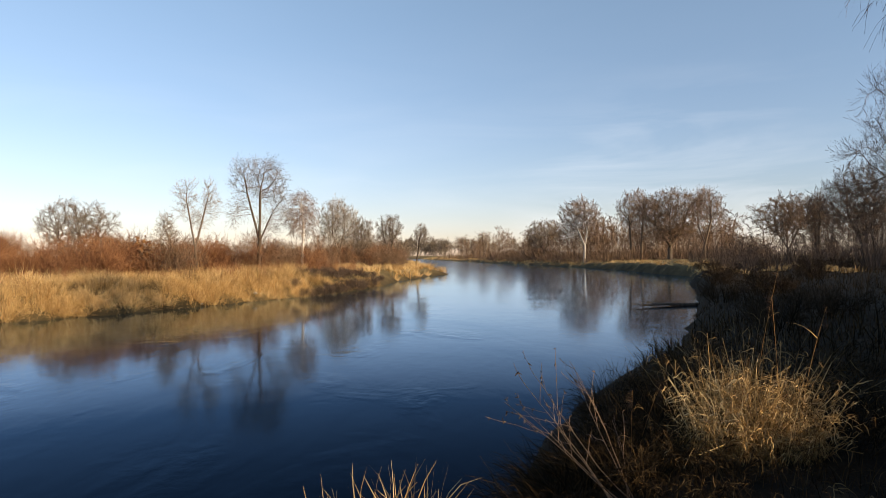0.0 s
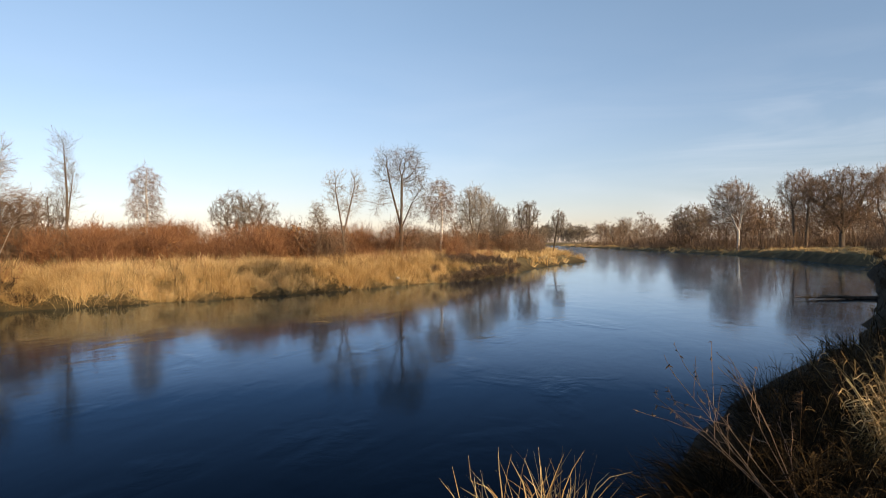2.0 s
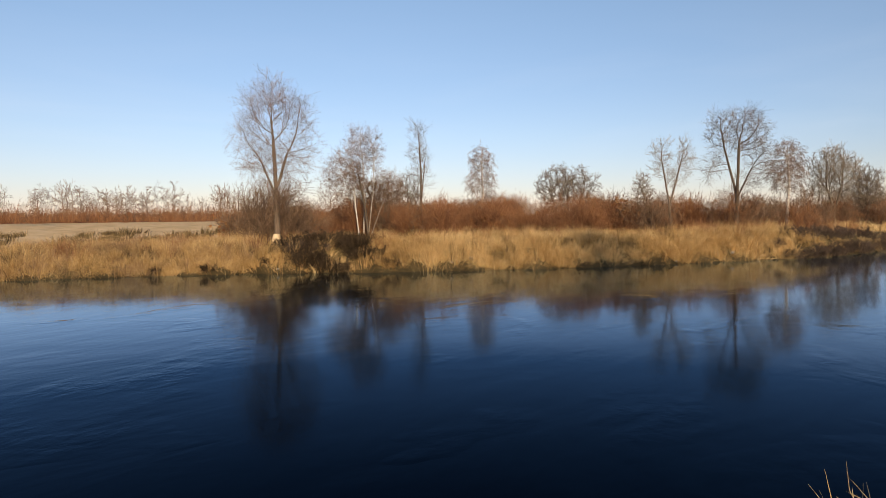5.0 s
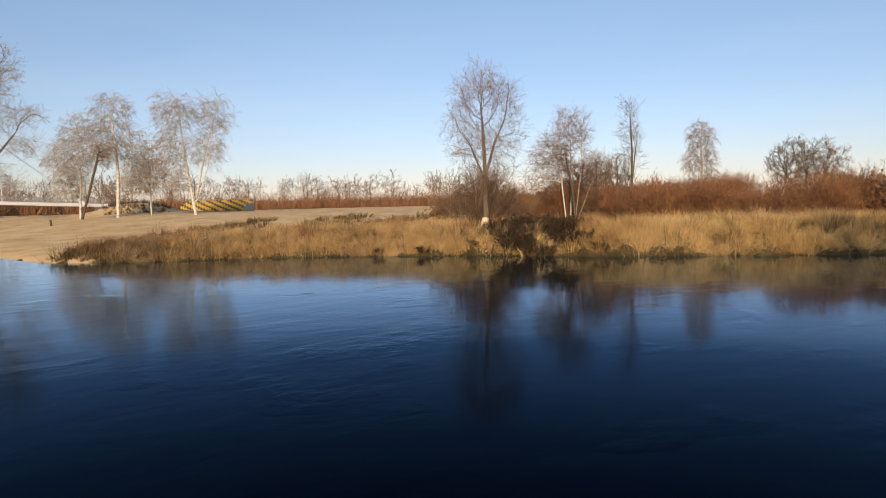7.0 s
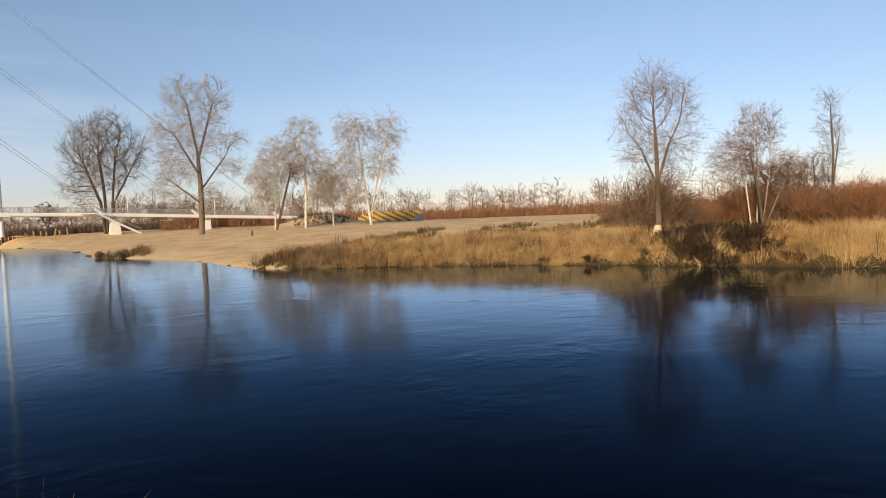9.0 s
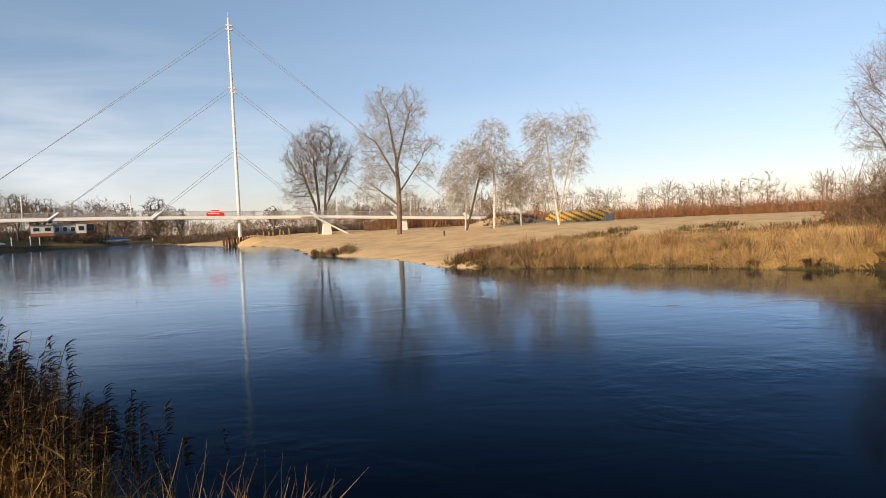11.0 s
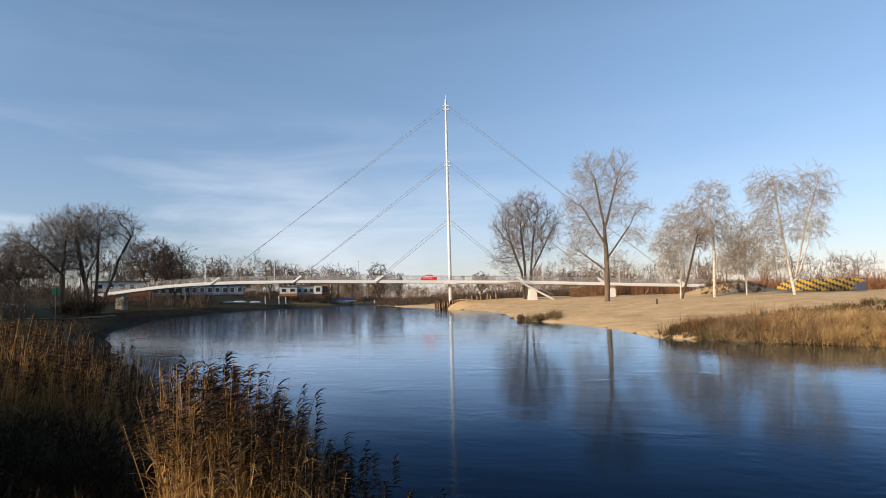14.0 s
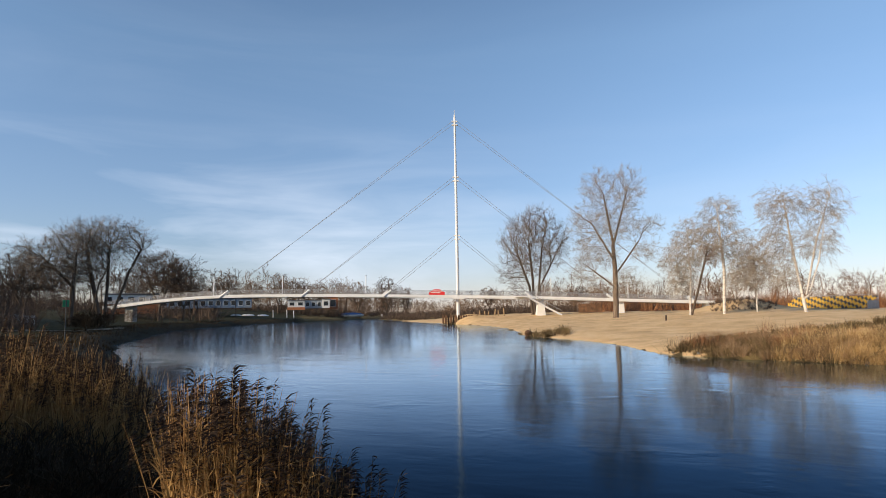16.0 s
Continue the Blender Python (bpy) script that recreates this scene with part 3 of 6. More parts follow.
def colonise(rs, trunks, A, step, kill, up, inertia, wobble, rounds=150):
    """Wood that grows from the trunks towards free places A in the crown. Gives points, parents and ways."""
    pos, par = [], []
    for line in trunks:
        line = np.asarray(line, float)
        ln = np.linalg.norm(np.diff(line, axis=0), axis=1)
        at = np.concatenate([[0], np.cumsum(ln)])
        k = max(2, int(at[-1] / step) + 1)
        u = np.linspace(0, at[-1], k)
        p = np.stack([np.interp(u, at, line[:, c]) for c in range(3)], 1)
        p[1:] += np.cumsum(rs.normal(0, wobble * 0.12 * step, (k - 1, 3)), 0)
        base, root = len(pos), -1
        if base and p[0, 2] > 2 * step:
            root = int(np.linalg.norm(np.array(pos) - p[0], axis=1).argmin())
            p = p[1:]
        pos += list(p)
        par += [root] + list(range(base, base + len(p) - 1))
    pos, par = np.array(pos), np.array(par)
    way = np.where(par[:, None] < 0, np.array([0, 0, 1.0]), pos - pos[par])
    way /= np.linalg.norm(way, axis=1)[:, None] + 1e-9
    kids = np.zeros(len(pos), int)
    d = np.linalg.norm(A[:, None] - pos[None], axis=2)
    near, best = d.argmin(1), d.min(1)
    live = np.ones(len(A), bool)
    for _ in range(rounds):
        live &= (best > kill) & (kids[near] < 5)
        if not live.any():
            break
        pull = np.zeros_like(pos)
        to = A[live] - pos[near[live]]
        np.add.at(pull, near[live], to / np.linalg.norm(to, axis=1)[:, None])
        who = np.unique(near[live])
        w = pull[who] / (np.linalg.norm(pull[who], axis=1)[:, None] + 1e-9) + inertia * way[who] + np.array([0, 0, up]) + rs.normal(0, wobble, (len(who), 3))
        w /= np.linalg.norm(w, axis=1)[:, None]
        fresh = pos[who] + step * w
        kids[who] += 1
        base = len(pos)
        pos, par, way, kids = np.concatenate([pos, fresh]), np.concatenate([par, who]), np.concatenate([way, w]), np.concatenate([kids, np.zeros(len(who), int)])
        d = np.linalg.norm(A[:, None] - fresh[None], axis=2)
        k = d.argmin(1)
        dm = d[np.arange(len(A)), k]
        nearer = dm < best
        near, best = np.where(nearer, base + k, near), np.where(nearer, dm, best)
    return pos, par, way


def limb_radii(par, thick, thin):
    """Thickness by the number of tips that each piece bears."""
    n = len(par)
    tips = np.bincount(par[par >= 0], minlength=n) == 0
    load = tips.astype(float)
    for i in range(n - 1, -1, -1):
        if par[i] >= 0:
            load[par[i]] += load[i]
    top = max(load[par < 0].max(), 2.0)
    return thin * load ** (math.log(thick / thin) / math.log(top)), tips


def limb_chains(pos, par, rad):
    """Unbroken limbs, each from its fork to its tip, grouped by their number of points."""
    main = {}
    for i in range(len(par)):
        p = par[i]
        if p >= 0 and (p not in main or rad[i] > rad[main[p]]):
            main[p] = i
    groups = {}
    for i in range(len(par)):
        p = par[i]
        if p >= 0 and main[p] == i:
            continue
        line = [p, i] if p >= 0 else [i]
        while line[-1] in main:
            line.append(main[line[-1]])
        if len(line) > 1:
            groups.setdefault(len(line), []).append(line)
    for k, lines in groups.items():
        ix = np.array(lines)
        P, R = pos[ix].copy(), rad[ix].copy()
        forked = par[ix[:, 1]] == ix[:, 0]
        R[:, 0] = np.where(forked & (par[ix[:, 0]] >= 0), np.minimum(R[:, 0], R[:, 1] * 1.15), R[:, 0])
        yield P, R


def crown_places(rs, lobes, half, H, n):
    """Places spread through a crown of several rounded lobes: middle (in half widths and heights) and size."""
    size = np.array([rx * rx * rz for _, _, rx, rz in lobes])
    k = rs.choice(len(lobes), n, p=size / size.sum())
    v = rs.normal(0, 1, (n, 3))
    v *= (rs.uniform(0, 1, n) ** 0.42 / np.linalg.norm(v, axis=1))[:, None]
    L = np.array(lobes)[k]
    return np.stack([(L[:, 0] + v[:, 0] * L[:, 2]) * half, v[:, 1] * np.maximum(L[:, 2], 0.45) * half, (L[:, 1] + v[:, 2] * L[:, 3]) * H], 1)


# how the last twigs grow: length in heights, number, lift of each, wobble
ASCENDING, STIFF, HANGING, FANNED = (0.075, 5, 0.10, 0.14), (0.05, 5, 0.04, 0.2), (0.070, 6, -0.27, 0.13), (0.085, 5, 0.02, 0.16)


def crown_tree(name, seed, deg, dist, top, width, lobes, bark, twig, label, group="", trunks=(((0, 0), (0, 0.35)),), habit=ASCENDING, n=420, radius=0.0, up=0.24,
               inertia=0.75, wobble=0.16, thin=0.0, limbs=0.16):
    """A bare tree at a bearing and distance: trunks and lobes are given in half widths sideways and in heights upwards."""
    rs = np.random.RandomState(seed)
    x, y = at_bearing(deg, dist)
    H, half = top - gz(x, y), width / 2
    lines = []
    for line in trunks:
        d = rs.uniform(-0.12, 0.12) * half * (len(trunks) > 1)
        lines.append([(px * half, d * pz * 3, pz * H - 0.3 * (k == 0)) for k, (px, pz) in enumerate(line)])
    step = H / 48
    pos, par, way = colonise(rs, lines, crown_places(rs, lobes, half * 0.93, H * 0.97, int(n * 1.25)), step, step * 1.3, up, inertia, wobble)
    fine = thin or max(dist * 0.000135, 0.0035)
    radius = radius or H * 0.017
    rad, tips = limb_radii(par, radius, fine * 1.5)
    root = new(name)
    wood, small = [], []
    for P, R in limb_chains(pos, par, rad):
        big = R[:, min(1, R.shape[1] - 1)] > radius * limbs
        if big.any():
            R2 = R[big].copy()
            R2[:, 0] = np.where(P[big][:, 0, 2] < 0, R2[:, 0] * 1.4, R2[:, 0])
            wood.append(tubes(P[big], R2, 8))
        if (~big).any():
            small.append(tubes(P[~big], R[~big], 3))
    me = mesh_of("trunk", *joined(wood), bark)
    me.polygons.foreach_set("use_smooth", np.ones(len(me.polygons), bool))
    part("trunk", me, bark, root)
    length, count, lift, wob = habit
    bear = np.where((rad < fine * (4.5 if dist < 70 else 6.0 if dist < 190 else 9.0)) & (par >= 0))[0]
    bear = np.repeat(bear, 2 if dist < 190 else 1)
    w = way[bear] * 0.9 + rs.normal(0, 0.55, (len(bear), 3))
    lv = grow(rs, pos[bear], w, H * length * rs.uniform(0.5, 1.3, len(bear)), np.full(len(bear), fine),
              [(3, wob, lift, count, 0.15, 32, 0.55, 0.8), (2, wob, lift * 1.4, 0, 0, 0, 0, 0)])
    small += [ribbons(P, np.maximum(R, fine * f), rs) for (P, R), f in zip(lv, (0.8, 0.62))]
    part("crown", mesh_of("crown", *joined(small), twig), twig, root)
    plant(root, deg, dist, deg)
    return tagged(root, label, "tree", group)


OVAL = ((0, 0.62, 1.0, 0.36),)
FORK = (((0, 0), (0.02, 0.2), (-0.25, 0.45)), ((0.02, 0.2), (0.25, 0.48)))
FB = "bare trees on the far bank"
crown_tree("willow_tree", 314, 57.3, 39, 11.8, 5.2, ((-0.1, 0.80, 0.62, 0.19), (-0.62, 0.64, 0.38, 0.24), (0.52, 0.70, 0.42, 0.22), (0.0, 0.5, 0.75, 0.13), (0.85, 0.55, 0.2, 0.04), (0.1, 0.33, 0.55, 0.09), (0.0, 0.24, 0.3, 0.06)),
           MAT_BARK, MAT_TWIG_BIRCH, "tall bare willow with a gnawed trunk on the grassy bank", FB, (((0, 0), (-0.02, 0.34), (-0.06, 0.62)), ((-0.02, 0.33), (-0.35, 0.5)), ((-0.02, 0.34), (0.28, 0.55))), FANNED, 680, 0.185)
crown_tree("birch_tree", 12, 49.6, 46, 10.1, 6.0, ((-0.45, 0.52, 0.5, 0.24), (-0.1, 0.78, 0.35, 0.2), (0.25, 0.74, 0.3, 0.2), (0.72, 0.42, 0.32, 0.18)),
           MAT_BIRCH, MAT_TWIG_BIRCH, "bare white-barked birch clump with several stems", FB, (((-0.1, 0), (-0.2, 0.3), (-0.22, 0.6)), ((0.0, 0), (0.02, 0.3), (0.0, 0.7)), ((0.1, 0), (0.25, 0.4), (0.27, 0.65)), ((0.15, 0), (0.5, 0.3))), FANNED, 560, 0.052, limbs=0.3)
crown_tree("alder_tree", 41, 48.2, 46.5, 6.6, 4.2, ((0.1, 0.62, 0.9, 0.3), (-0.4, 0.7, 0.5, 0.2)), MAT_BARK_DARK, MAT_TWIG_WARM, "low dark-barked bare tree beside the birch clump", FB,
           (((0, 0), (0.1, 0.25), (-0.3, 0.6)), ((0.1, 0.22), (0.35, 0.6)), ((0.1, 0.2), (0.7, 0.5))), FANNED, 260, 0.10)
crown_tree("alder_tree", 42, 49.5, 45.2, 7.4, 2.0, ((-0.5, 0.75, 0.6, 0.2),), MAT_BARK_DARK, MAT_TWIG_WARM, "slim dark leaning bare tree among white birch stems", FB,
           (((0.3, 0), (0.05, 0.4), (-0.4, 0.8)),), ASCENDING, 110, 0.09)
crown_tree("alder_tree", 13, 44.3, 48, 11.1, 2.2, ((0, 0.55, 0.75, 0.33), (-0.1, 0.85, 0.6, 0.14)), MAT_BARK, MAT_TWIG, "very thin tall bare tree among red shrubs", FB,
           (((0, 0), (0.05, 0.5), (-0.1, 0.85)), ((0.05, 0.3), (0.35, 0.6))), ASCENDING, 190, 0.11)
crown_tree("alder_tree", 29, 45.5, 50, 6.9, 2.9, OVAL, MAT_BARK, MAT_TWIG, "small bare tree beside the thin tall one", FB, habit=STIFF, n=220, radius=0.07)
crown_tree("birch_tree", 14, 38.6, 55, 9.8, 3.3, ((0, 0.78, 0.75, 0.19), (-0.35, 0.55, 0.6, 0.16), (0.3, 0.5, 0.6, 0.2)), MAT_BIRCH, MAT_TWIG_BIRCH, "slim drooping birch standing in red shrubs", FB,
           (((0, 0), (0.05, 0.4), (0, 0.75)),), HANGING, 300, 0.11)
crown_tree("apple_tree", 311, 30.8, 65, 8.6, 7.4, ((0, 0.6, 1.0, 0.38), (0, 0.3, 0.8, 0.2)), MAT_BARK_DARK, MAT_TWIG, "low bare tree with a wide round crown", FB, (((0, 0), (-0.05, 0.12), (-0.4, 0.4)), ((0, 0.1), (0.02, 0.45)), ((0, 0.1), (0.4, 0.4))), ASCENDING, 420, 0.12)
crown_tree("ash_tree", 16, 22.0, 47, 8.9, 3.2, ((-0.4, 0.76, 0.42, 0.22), (0.6, 0.76, 0.36, 0.22), (0.1, 0.55, 0.4, 0.15)), MAT_BARK, MAT_TWIG_PALE, "sparse bare tree with upright forking limbs", FB,
           (((0.1, 0), (0.0, 0.3), (-0.35, 0.75)), ((0.0, 0.32), (0.5, 0.75))), ASCENDING, 170, 0.09)
crown_tree("ash_tree", 33, 23.9, 48, 6.4, 2.4, ((-0.3, 0.7, 0.6, 0.25),), MAT_BARK, MAT_TWIG_PALE, "small sparse leaning bare tree", FB, (((0.5, 0), (0.1, 0.4), (-0.4, 0.75)),), ASCENDING, 90, 0.06)
crown_tree("ash_tree", 17, 16.7, 50, 11.0, 5.2, ((-0.4, 0.80, 0.5, 0.19), (0.25, 0.79, 0.6, 0.2), (0.62, 0.56, 0.42, 0.14), (-0.6, 0.54, 0.3, 0.1), (0.3, 0.4, 0.4, 0.08)),
           MAT_BARK_DARK, MAT_TWIG, "tall bare tree with a dark trunk above the bank", FB, (((0, 0), (0.0, 0.3), (0.02, 0.7)), ((0, 0.33), (-0.35, 0.68)), ((0, 0.3), (0.4, 0.52))), FANNED, 330, 0.15)
crown_tree("birch_tree", 18, 13.0, 62, 10.0, 3.8, ((0, 0.68, 0.9, 0.3),), MAT_BIRCH, MAT_TWIG_BIRCH, "bare birch with a white trunk", FB, (((0, 0), (0.1, 0.5), (0, 0.75)),), HANGING, 320, 0.12)
crown_tree("poplar_tree", 19, 9.7, 85, 11.2, 5.8, OVAL, MAT_BARK, MAT_TWIG_PALE, "bare tree with a pale rounded crown", FB, FORK, ASCENDING, 420)
crown_tree("ash_tree", 20, 7.5, 85, 8.6, 3.4, OVAL, MAT_BARK, MAT_TWIG, "small bare tree with a narrow crown", FB, n=240)
crown_tree("ash_tree", 21, 5.0, 95, 10.0, 5.0, ((0, 0.7, 0.9, 0.27), (-0.6, 0.5, 0.4, 0.15)), MAT_BARK_DARK, MAT_TWIG, "bare tree with dark crooked limbs", FB, FORK, STIFF, 300, wobble=0.28)
crown_tree("ash_tree", 22, 2.4, 100, 8.6, 4.0, ((0.35, 0.7, 0.7, 0.27), (-0.5, 0.6, 0.4, 0.16)), MAT_BARK_DARK, MAT_TWIG, "small bare leaning tree near the point", FB, (((-0.2, 0), (0.1, 0.4)),), STIFF, 220)
BE = "bare trees behind the sand beach"
crown_tree("oak_tree", 23, 98.2, 125, 32.4, 19.5, ((-0.25, 0.83, 0.36, 0.16), (0.3, 0.81, 0.38, 0.16), (0.72, 0.58, 0.34, 0.07), (0.66, 0.43, 0.34, 0.06), (-0.5, 0.58, 0.45, 0.16), (-0.6, 0.3, 0.36, 0.1), (0.3, 0.22, 0.25, 0.06), (0.05, 0.6, 0.5, 0.14), (-0.3, 0.42, 0.5, 0.1)),
           MAT_BARK, MAT_TWIG_PALE, "large bare tree standing on the sand before the footbridge", BE, (((0, 0), (0.02, 0.3), (0.0, 0.5), (-0.14, 0.8)), ((0.0, 0.46), (0.3, 0.78)), ((0.02, 0.28), (0.5, 0.48)), ((0.0, 0.38), (-0.4, 0.6)), ((0.02, 0.2), (-0.4, 0.3))), (0.06, 6, 0.05, 0.2), 1000, 0.52, wobble=0.24)
crown_tree("oak_tree", 301, 105.3, 178, 33.4, 21.5, ((0, 0.66, 1.0, 0.33), (-0.5, 0.4, 0.5, 0.2)), MAT_BARK_DARK, MAT_TWIG, "wide bare many-limbed tree behind the footbridge", BE,
           (((-0.08, 0), (-0.15, 0.25), (-0.45, 0.55)), ((-0.03, 0), (-0.05, 0.3), (-0.12, 0.62)), ((0.08, 0), (0.12, 0.3), (0.22, 0.6)), ((0.12, 0.25), (0.5, 0.5))), ASCENDING, 560, 0.38, limbs=0.12)
crown_tree("birch_tree", 25, 89.3, 112, 23.0, 12.5, ((0, 0.82, 0.5, 0.17), (-0.2, 0.6, 0.75, 0.2), (0.5, 0.5, 0.6, 0.2), (0.4, 0.3, 0.5, 0.12)), MAT_BIRCH, MAT_TWIG_PALE, "tall birch with hanging twigs on the sand", BE,
           (((0, 0), (0.06, 0.35), (-0.02, 0.8)),), HANGING, 560, 0.25, limbs=0.1)
crown_tree("birch_tree", 26, 92.0, 114, 19.8, 9.5, ((0, 0.8, 0.5, 0.18), (-0.2, 0.52, 0.8, 0.24), (-0.3, 0.3, 0.6, 0.12)), MAT_BIRCH, MAT_TWIG_PALE, "slender birch with hanging twigs on the sand", BE,
           (((0, 0), (0.1, 0.4), (0.05, 0.8)),), HANGING, 420, 0.16, limbs=0.1)
crown_tree("birch_tree", 27, 86.8, 118, 15.5, 7.5, ((0, 0.6, 0.9, 0.35),), MAT_BIRCH, MAT_TWIG_BIRCH, "small birch with hanging twigs behind the others", BE, habit=HANGING, n=190, radius=0.13)
crown_tree("birch_tree", 30, 91.7, 111, 15.0, 8.5, ((0.75, 0.8, 0.35, 0.18),), MAT_BARK_DARK, MAT_TWIG_BIRCH, "dark birch trunk leaning over the sand", BE, (((-0.1, 0), (0.2, 0.3), (0.62, 0.8)),), HANGING, 60, 0.18, limbs=0.1)
crown_tree("birch_tree", 28, 83.3, 105, 22.8, 13.5, ((-0.42, 0.78, 0.5, 0.19), (0.5, 0.78, 0.45, 0.18), (-0.5, 0.5, 0.48, 0.2), (0.3, 0.52, 0.45, 0.15), (-0.45, 0.28, 0.4, 0.1)), MAT_BIRCH, MAT_TWIG_PALE, "birch with white forked trunks and hanging twigs", BE,
           (((0, 0), (-0.05, 0.12), (-0.18, 0.45), (-0.3, 0.85)), ((0.0, 0.1), (0.28, 0.5), (0.62, 0.85)), ((0.05, 0.12), (0.3, 0.35), (0.45, 0.6))), HANGING, 640, 0.24, limbs=0.1)
RB = "bare trees on the inner bend"
crown_tree("ash_tree", 41, -9.4, 200, 15.2, 12, OVAL, MAT_BARK, MAT_TWIG, "bare tree at the edge of the riverside wood", RB, FORK, n=380)
crown_tree("poplar_tree", 42, -12.8, 165, 18.6, 14, ((-0.1, 0.72, 0.85, 0.26), (-0.55, 0.42, 0.5, 0.14), (0.5, 0.5, 0.4, 0.15)), MAT_BIRCH, MAT_TWIG_BIRCH, "bare tree with a sunlit trunk by the river", RB,
           (((0.1, 0), (0.12, 0.25), (-0.2, 0.55)), ((0.12, 0.25), (0.25, 0.55))), n=320)
crown_tree("poplar_tree", 43, -17.6, 155, 19.0, 10, ((0, 0.7, 1, 0.29),), MAT_BARK, MAT_TWIG_BIRCH, "tall bare tree with upright twigs", RB, (((-0.2, 0), (-0.3, 0.5)), ((0.2, 0), (0.3, 0.5))), n=320)
crown_tree("oak_tree", 44, -20.4, 140, 17.4, 15, ((0, 0.66, 1, 0.33), (0, 0.35, 0.8, 0.14)), MAT_BARK_DARK, MAT_TWIG_WARM, "bare tree with a dark trunk and a wide brown crown", RB,
           (((0, 0), (0, 0.2), (-0.4, 0.5)), ((0, 0.2), (0, 0.55)), ((0, 0.2), (0.4, 0.5))), n=620, radius=0.5, limbs=0.1)
crown_tree("poplar_tree", 45, -23.2, 150, 18.6, 10, ((0, 0.75, 0.8, 0.24), (0.5, 0.6, 0.5, 0.1)), MAT_BARK, MAT_TWIG_BIRCH, "tall thin bare tree behind the wide one", RB, FORK, n=300)
crown_tree("oak_tree", 46, -29.4, 96, 11.6, 11, ((0.1, 0.66, 0.85, 0.33), (-0.7, 0.7, 0.35, 0.15)), MAT_BARK_DARK, MAT_TWIG_WARM, "round bare tree with a rusty crown", RB, FORK, STIFF, 560)
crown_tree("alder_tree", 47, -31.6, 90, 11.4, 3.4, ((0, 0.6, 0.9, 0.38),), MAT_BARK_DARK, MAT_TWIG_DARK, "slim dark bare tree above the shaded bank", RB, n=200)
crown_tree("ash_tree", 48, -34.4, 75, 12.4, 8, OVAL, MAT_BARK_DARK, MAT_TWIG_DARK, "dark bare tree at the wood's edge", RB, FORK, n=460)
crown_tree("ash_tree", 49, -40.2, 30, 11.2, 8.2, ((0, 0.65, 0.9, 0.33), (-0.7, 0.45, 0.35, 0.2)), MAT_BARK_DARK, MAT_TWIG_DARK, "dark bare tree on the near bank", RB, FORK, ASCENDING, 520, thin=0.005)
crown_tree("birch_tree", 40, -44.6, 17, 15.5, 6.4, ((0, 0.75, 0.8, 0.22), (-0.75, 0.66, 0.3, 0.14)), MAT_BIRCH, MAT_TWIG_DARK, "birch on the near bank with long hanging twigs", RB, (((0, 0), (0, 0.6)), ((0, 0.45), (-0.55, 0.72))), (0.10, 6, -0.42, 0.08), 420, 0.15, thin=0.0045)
DB = "bare trees beyond the river bend"
for k, (deg, dist, top, width) in enumerate(((133.3, 300, 23.5, 13), (131.2, 310, 20, 12), (129.0, 300, 24, 12), (127.4, 310, 21.5, 13), (125.6, 320, 20.5, 13), (121.8, 335, 22, 15), (119.2, 330, 23.5, 17), (117.4, 340, 19, 11), (109.6, 330, 17, 12), (101.5, 300, 15, 12))):
    crown_tree("oak_tree", 400 + k, deg, dist, top, width, ((0, 0.62, 1.0, 0.36), (0.4 - 0.2 * (k % 5), 0.45, 0.6, 0.25)), MAT_BARK_DARK, MAT_TWIG_WARM if k % 3 else MAT_TWIG_DARK,
               "round-crowned bare tree beyond the river bend", DB, FORK, STIFF, 280)
LB = "bare trees on the left bank"
crown_tree("willow_tree", 315, 145.3, 118, 18.6, 15, ((0, 0.8, 0.6, 0.18), (-0.75, 0.66, 0.5, 0.2), (-0.2, 0.58, 0.7, 0.16), (0.5, 0.7, 0.4, 0.2)), MAT_BARK_DARK, MAT_TWIG, "big dark bare tree with spreading crooked limbs", LB,
           (((0.05, 0), (0.05, 0.38), (-0.4, 0.6)), ((0.05, 0.38), (0.1, 0.7)), ((0.4, 0), (0.55, 0.4), (0.75, 0.6))), FANNED, 560, 0.33, wobble=0.2, limbs=0.1)
crown_tree("willow_tree", 302, 143.0, 120, 20.6, 16, ((-0.3, 0.8, 0.5, 0.2), (0.15, 0.78, 0.5, 0.2), (0.7, 0.74, 0.34, 0.22), (-0.5, 0.5, 0.4, 0.15)), MAT_BARK_DARK, MAT_TWIG, "big dark bare tree leaning over the path", LB,
           (((0.0, 0), (-0.15, 0.3), (-0.32, 0.7)), ((0.05, 0), (0.1, 0.4), (0.1, 0.7)), ((0.1, 0), (0.4, 0.35), (0.5, 0.5), (0.75, 0.72))), FANNED, 620, 0.33, wobble=0.2, limbs=0.1)
crown_tree("oak_tree", 53, 138.8, 188, 22.0, 17, ((0, 0.68, 0.95, 0.3),), MAT_BARK_DARK, MAT_TWIG_DARK, "dark bare tree behind the white pavilion", LB, FORK, FANNED, 280)
crown_tree("oak_tree", 54, 136.9, 195, 20.5, 14, OVAL, MAT_BARK_DARK, MAT_TWIG_DARK, "smaller dark bare tree behind the footbridge", LB, FORK, FANNED, 220)
crown_tree("oak_tree", 55, 148.4, 125, 15.0, 11, OVAL, MAT_BARK_DARK, MAT_TWIG_DARK, "dark bare tree at the edge of the park", LB, FORK, STIFF, 380)


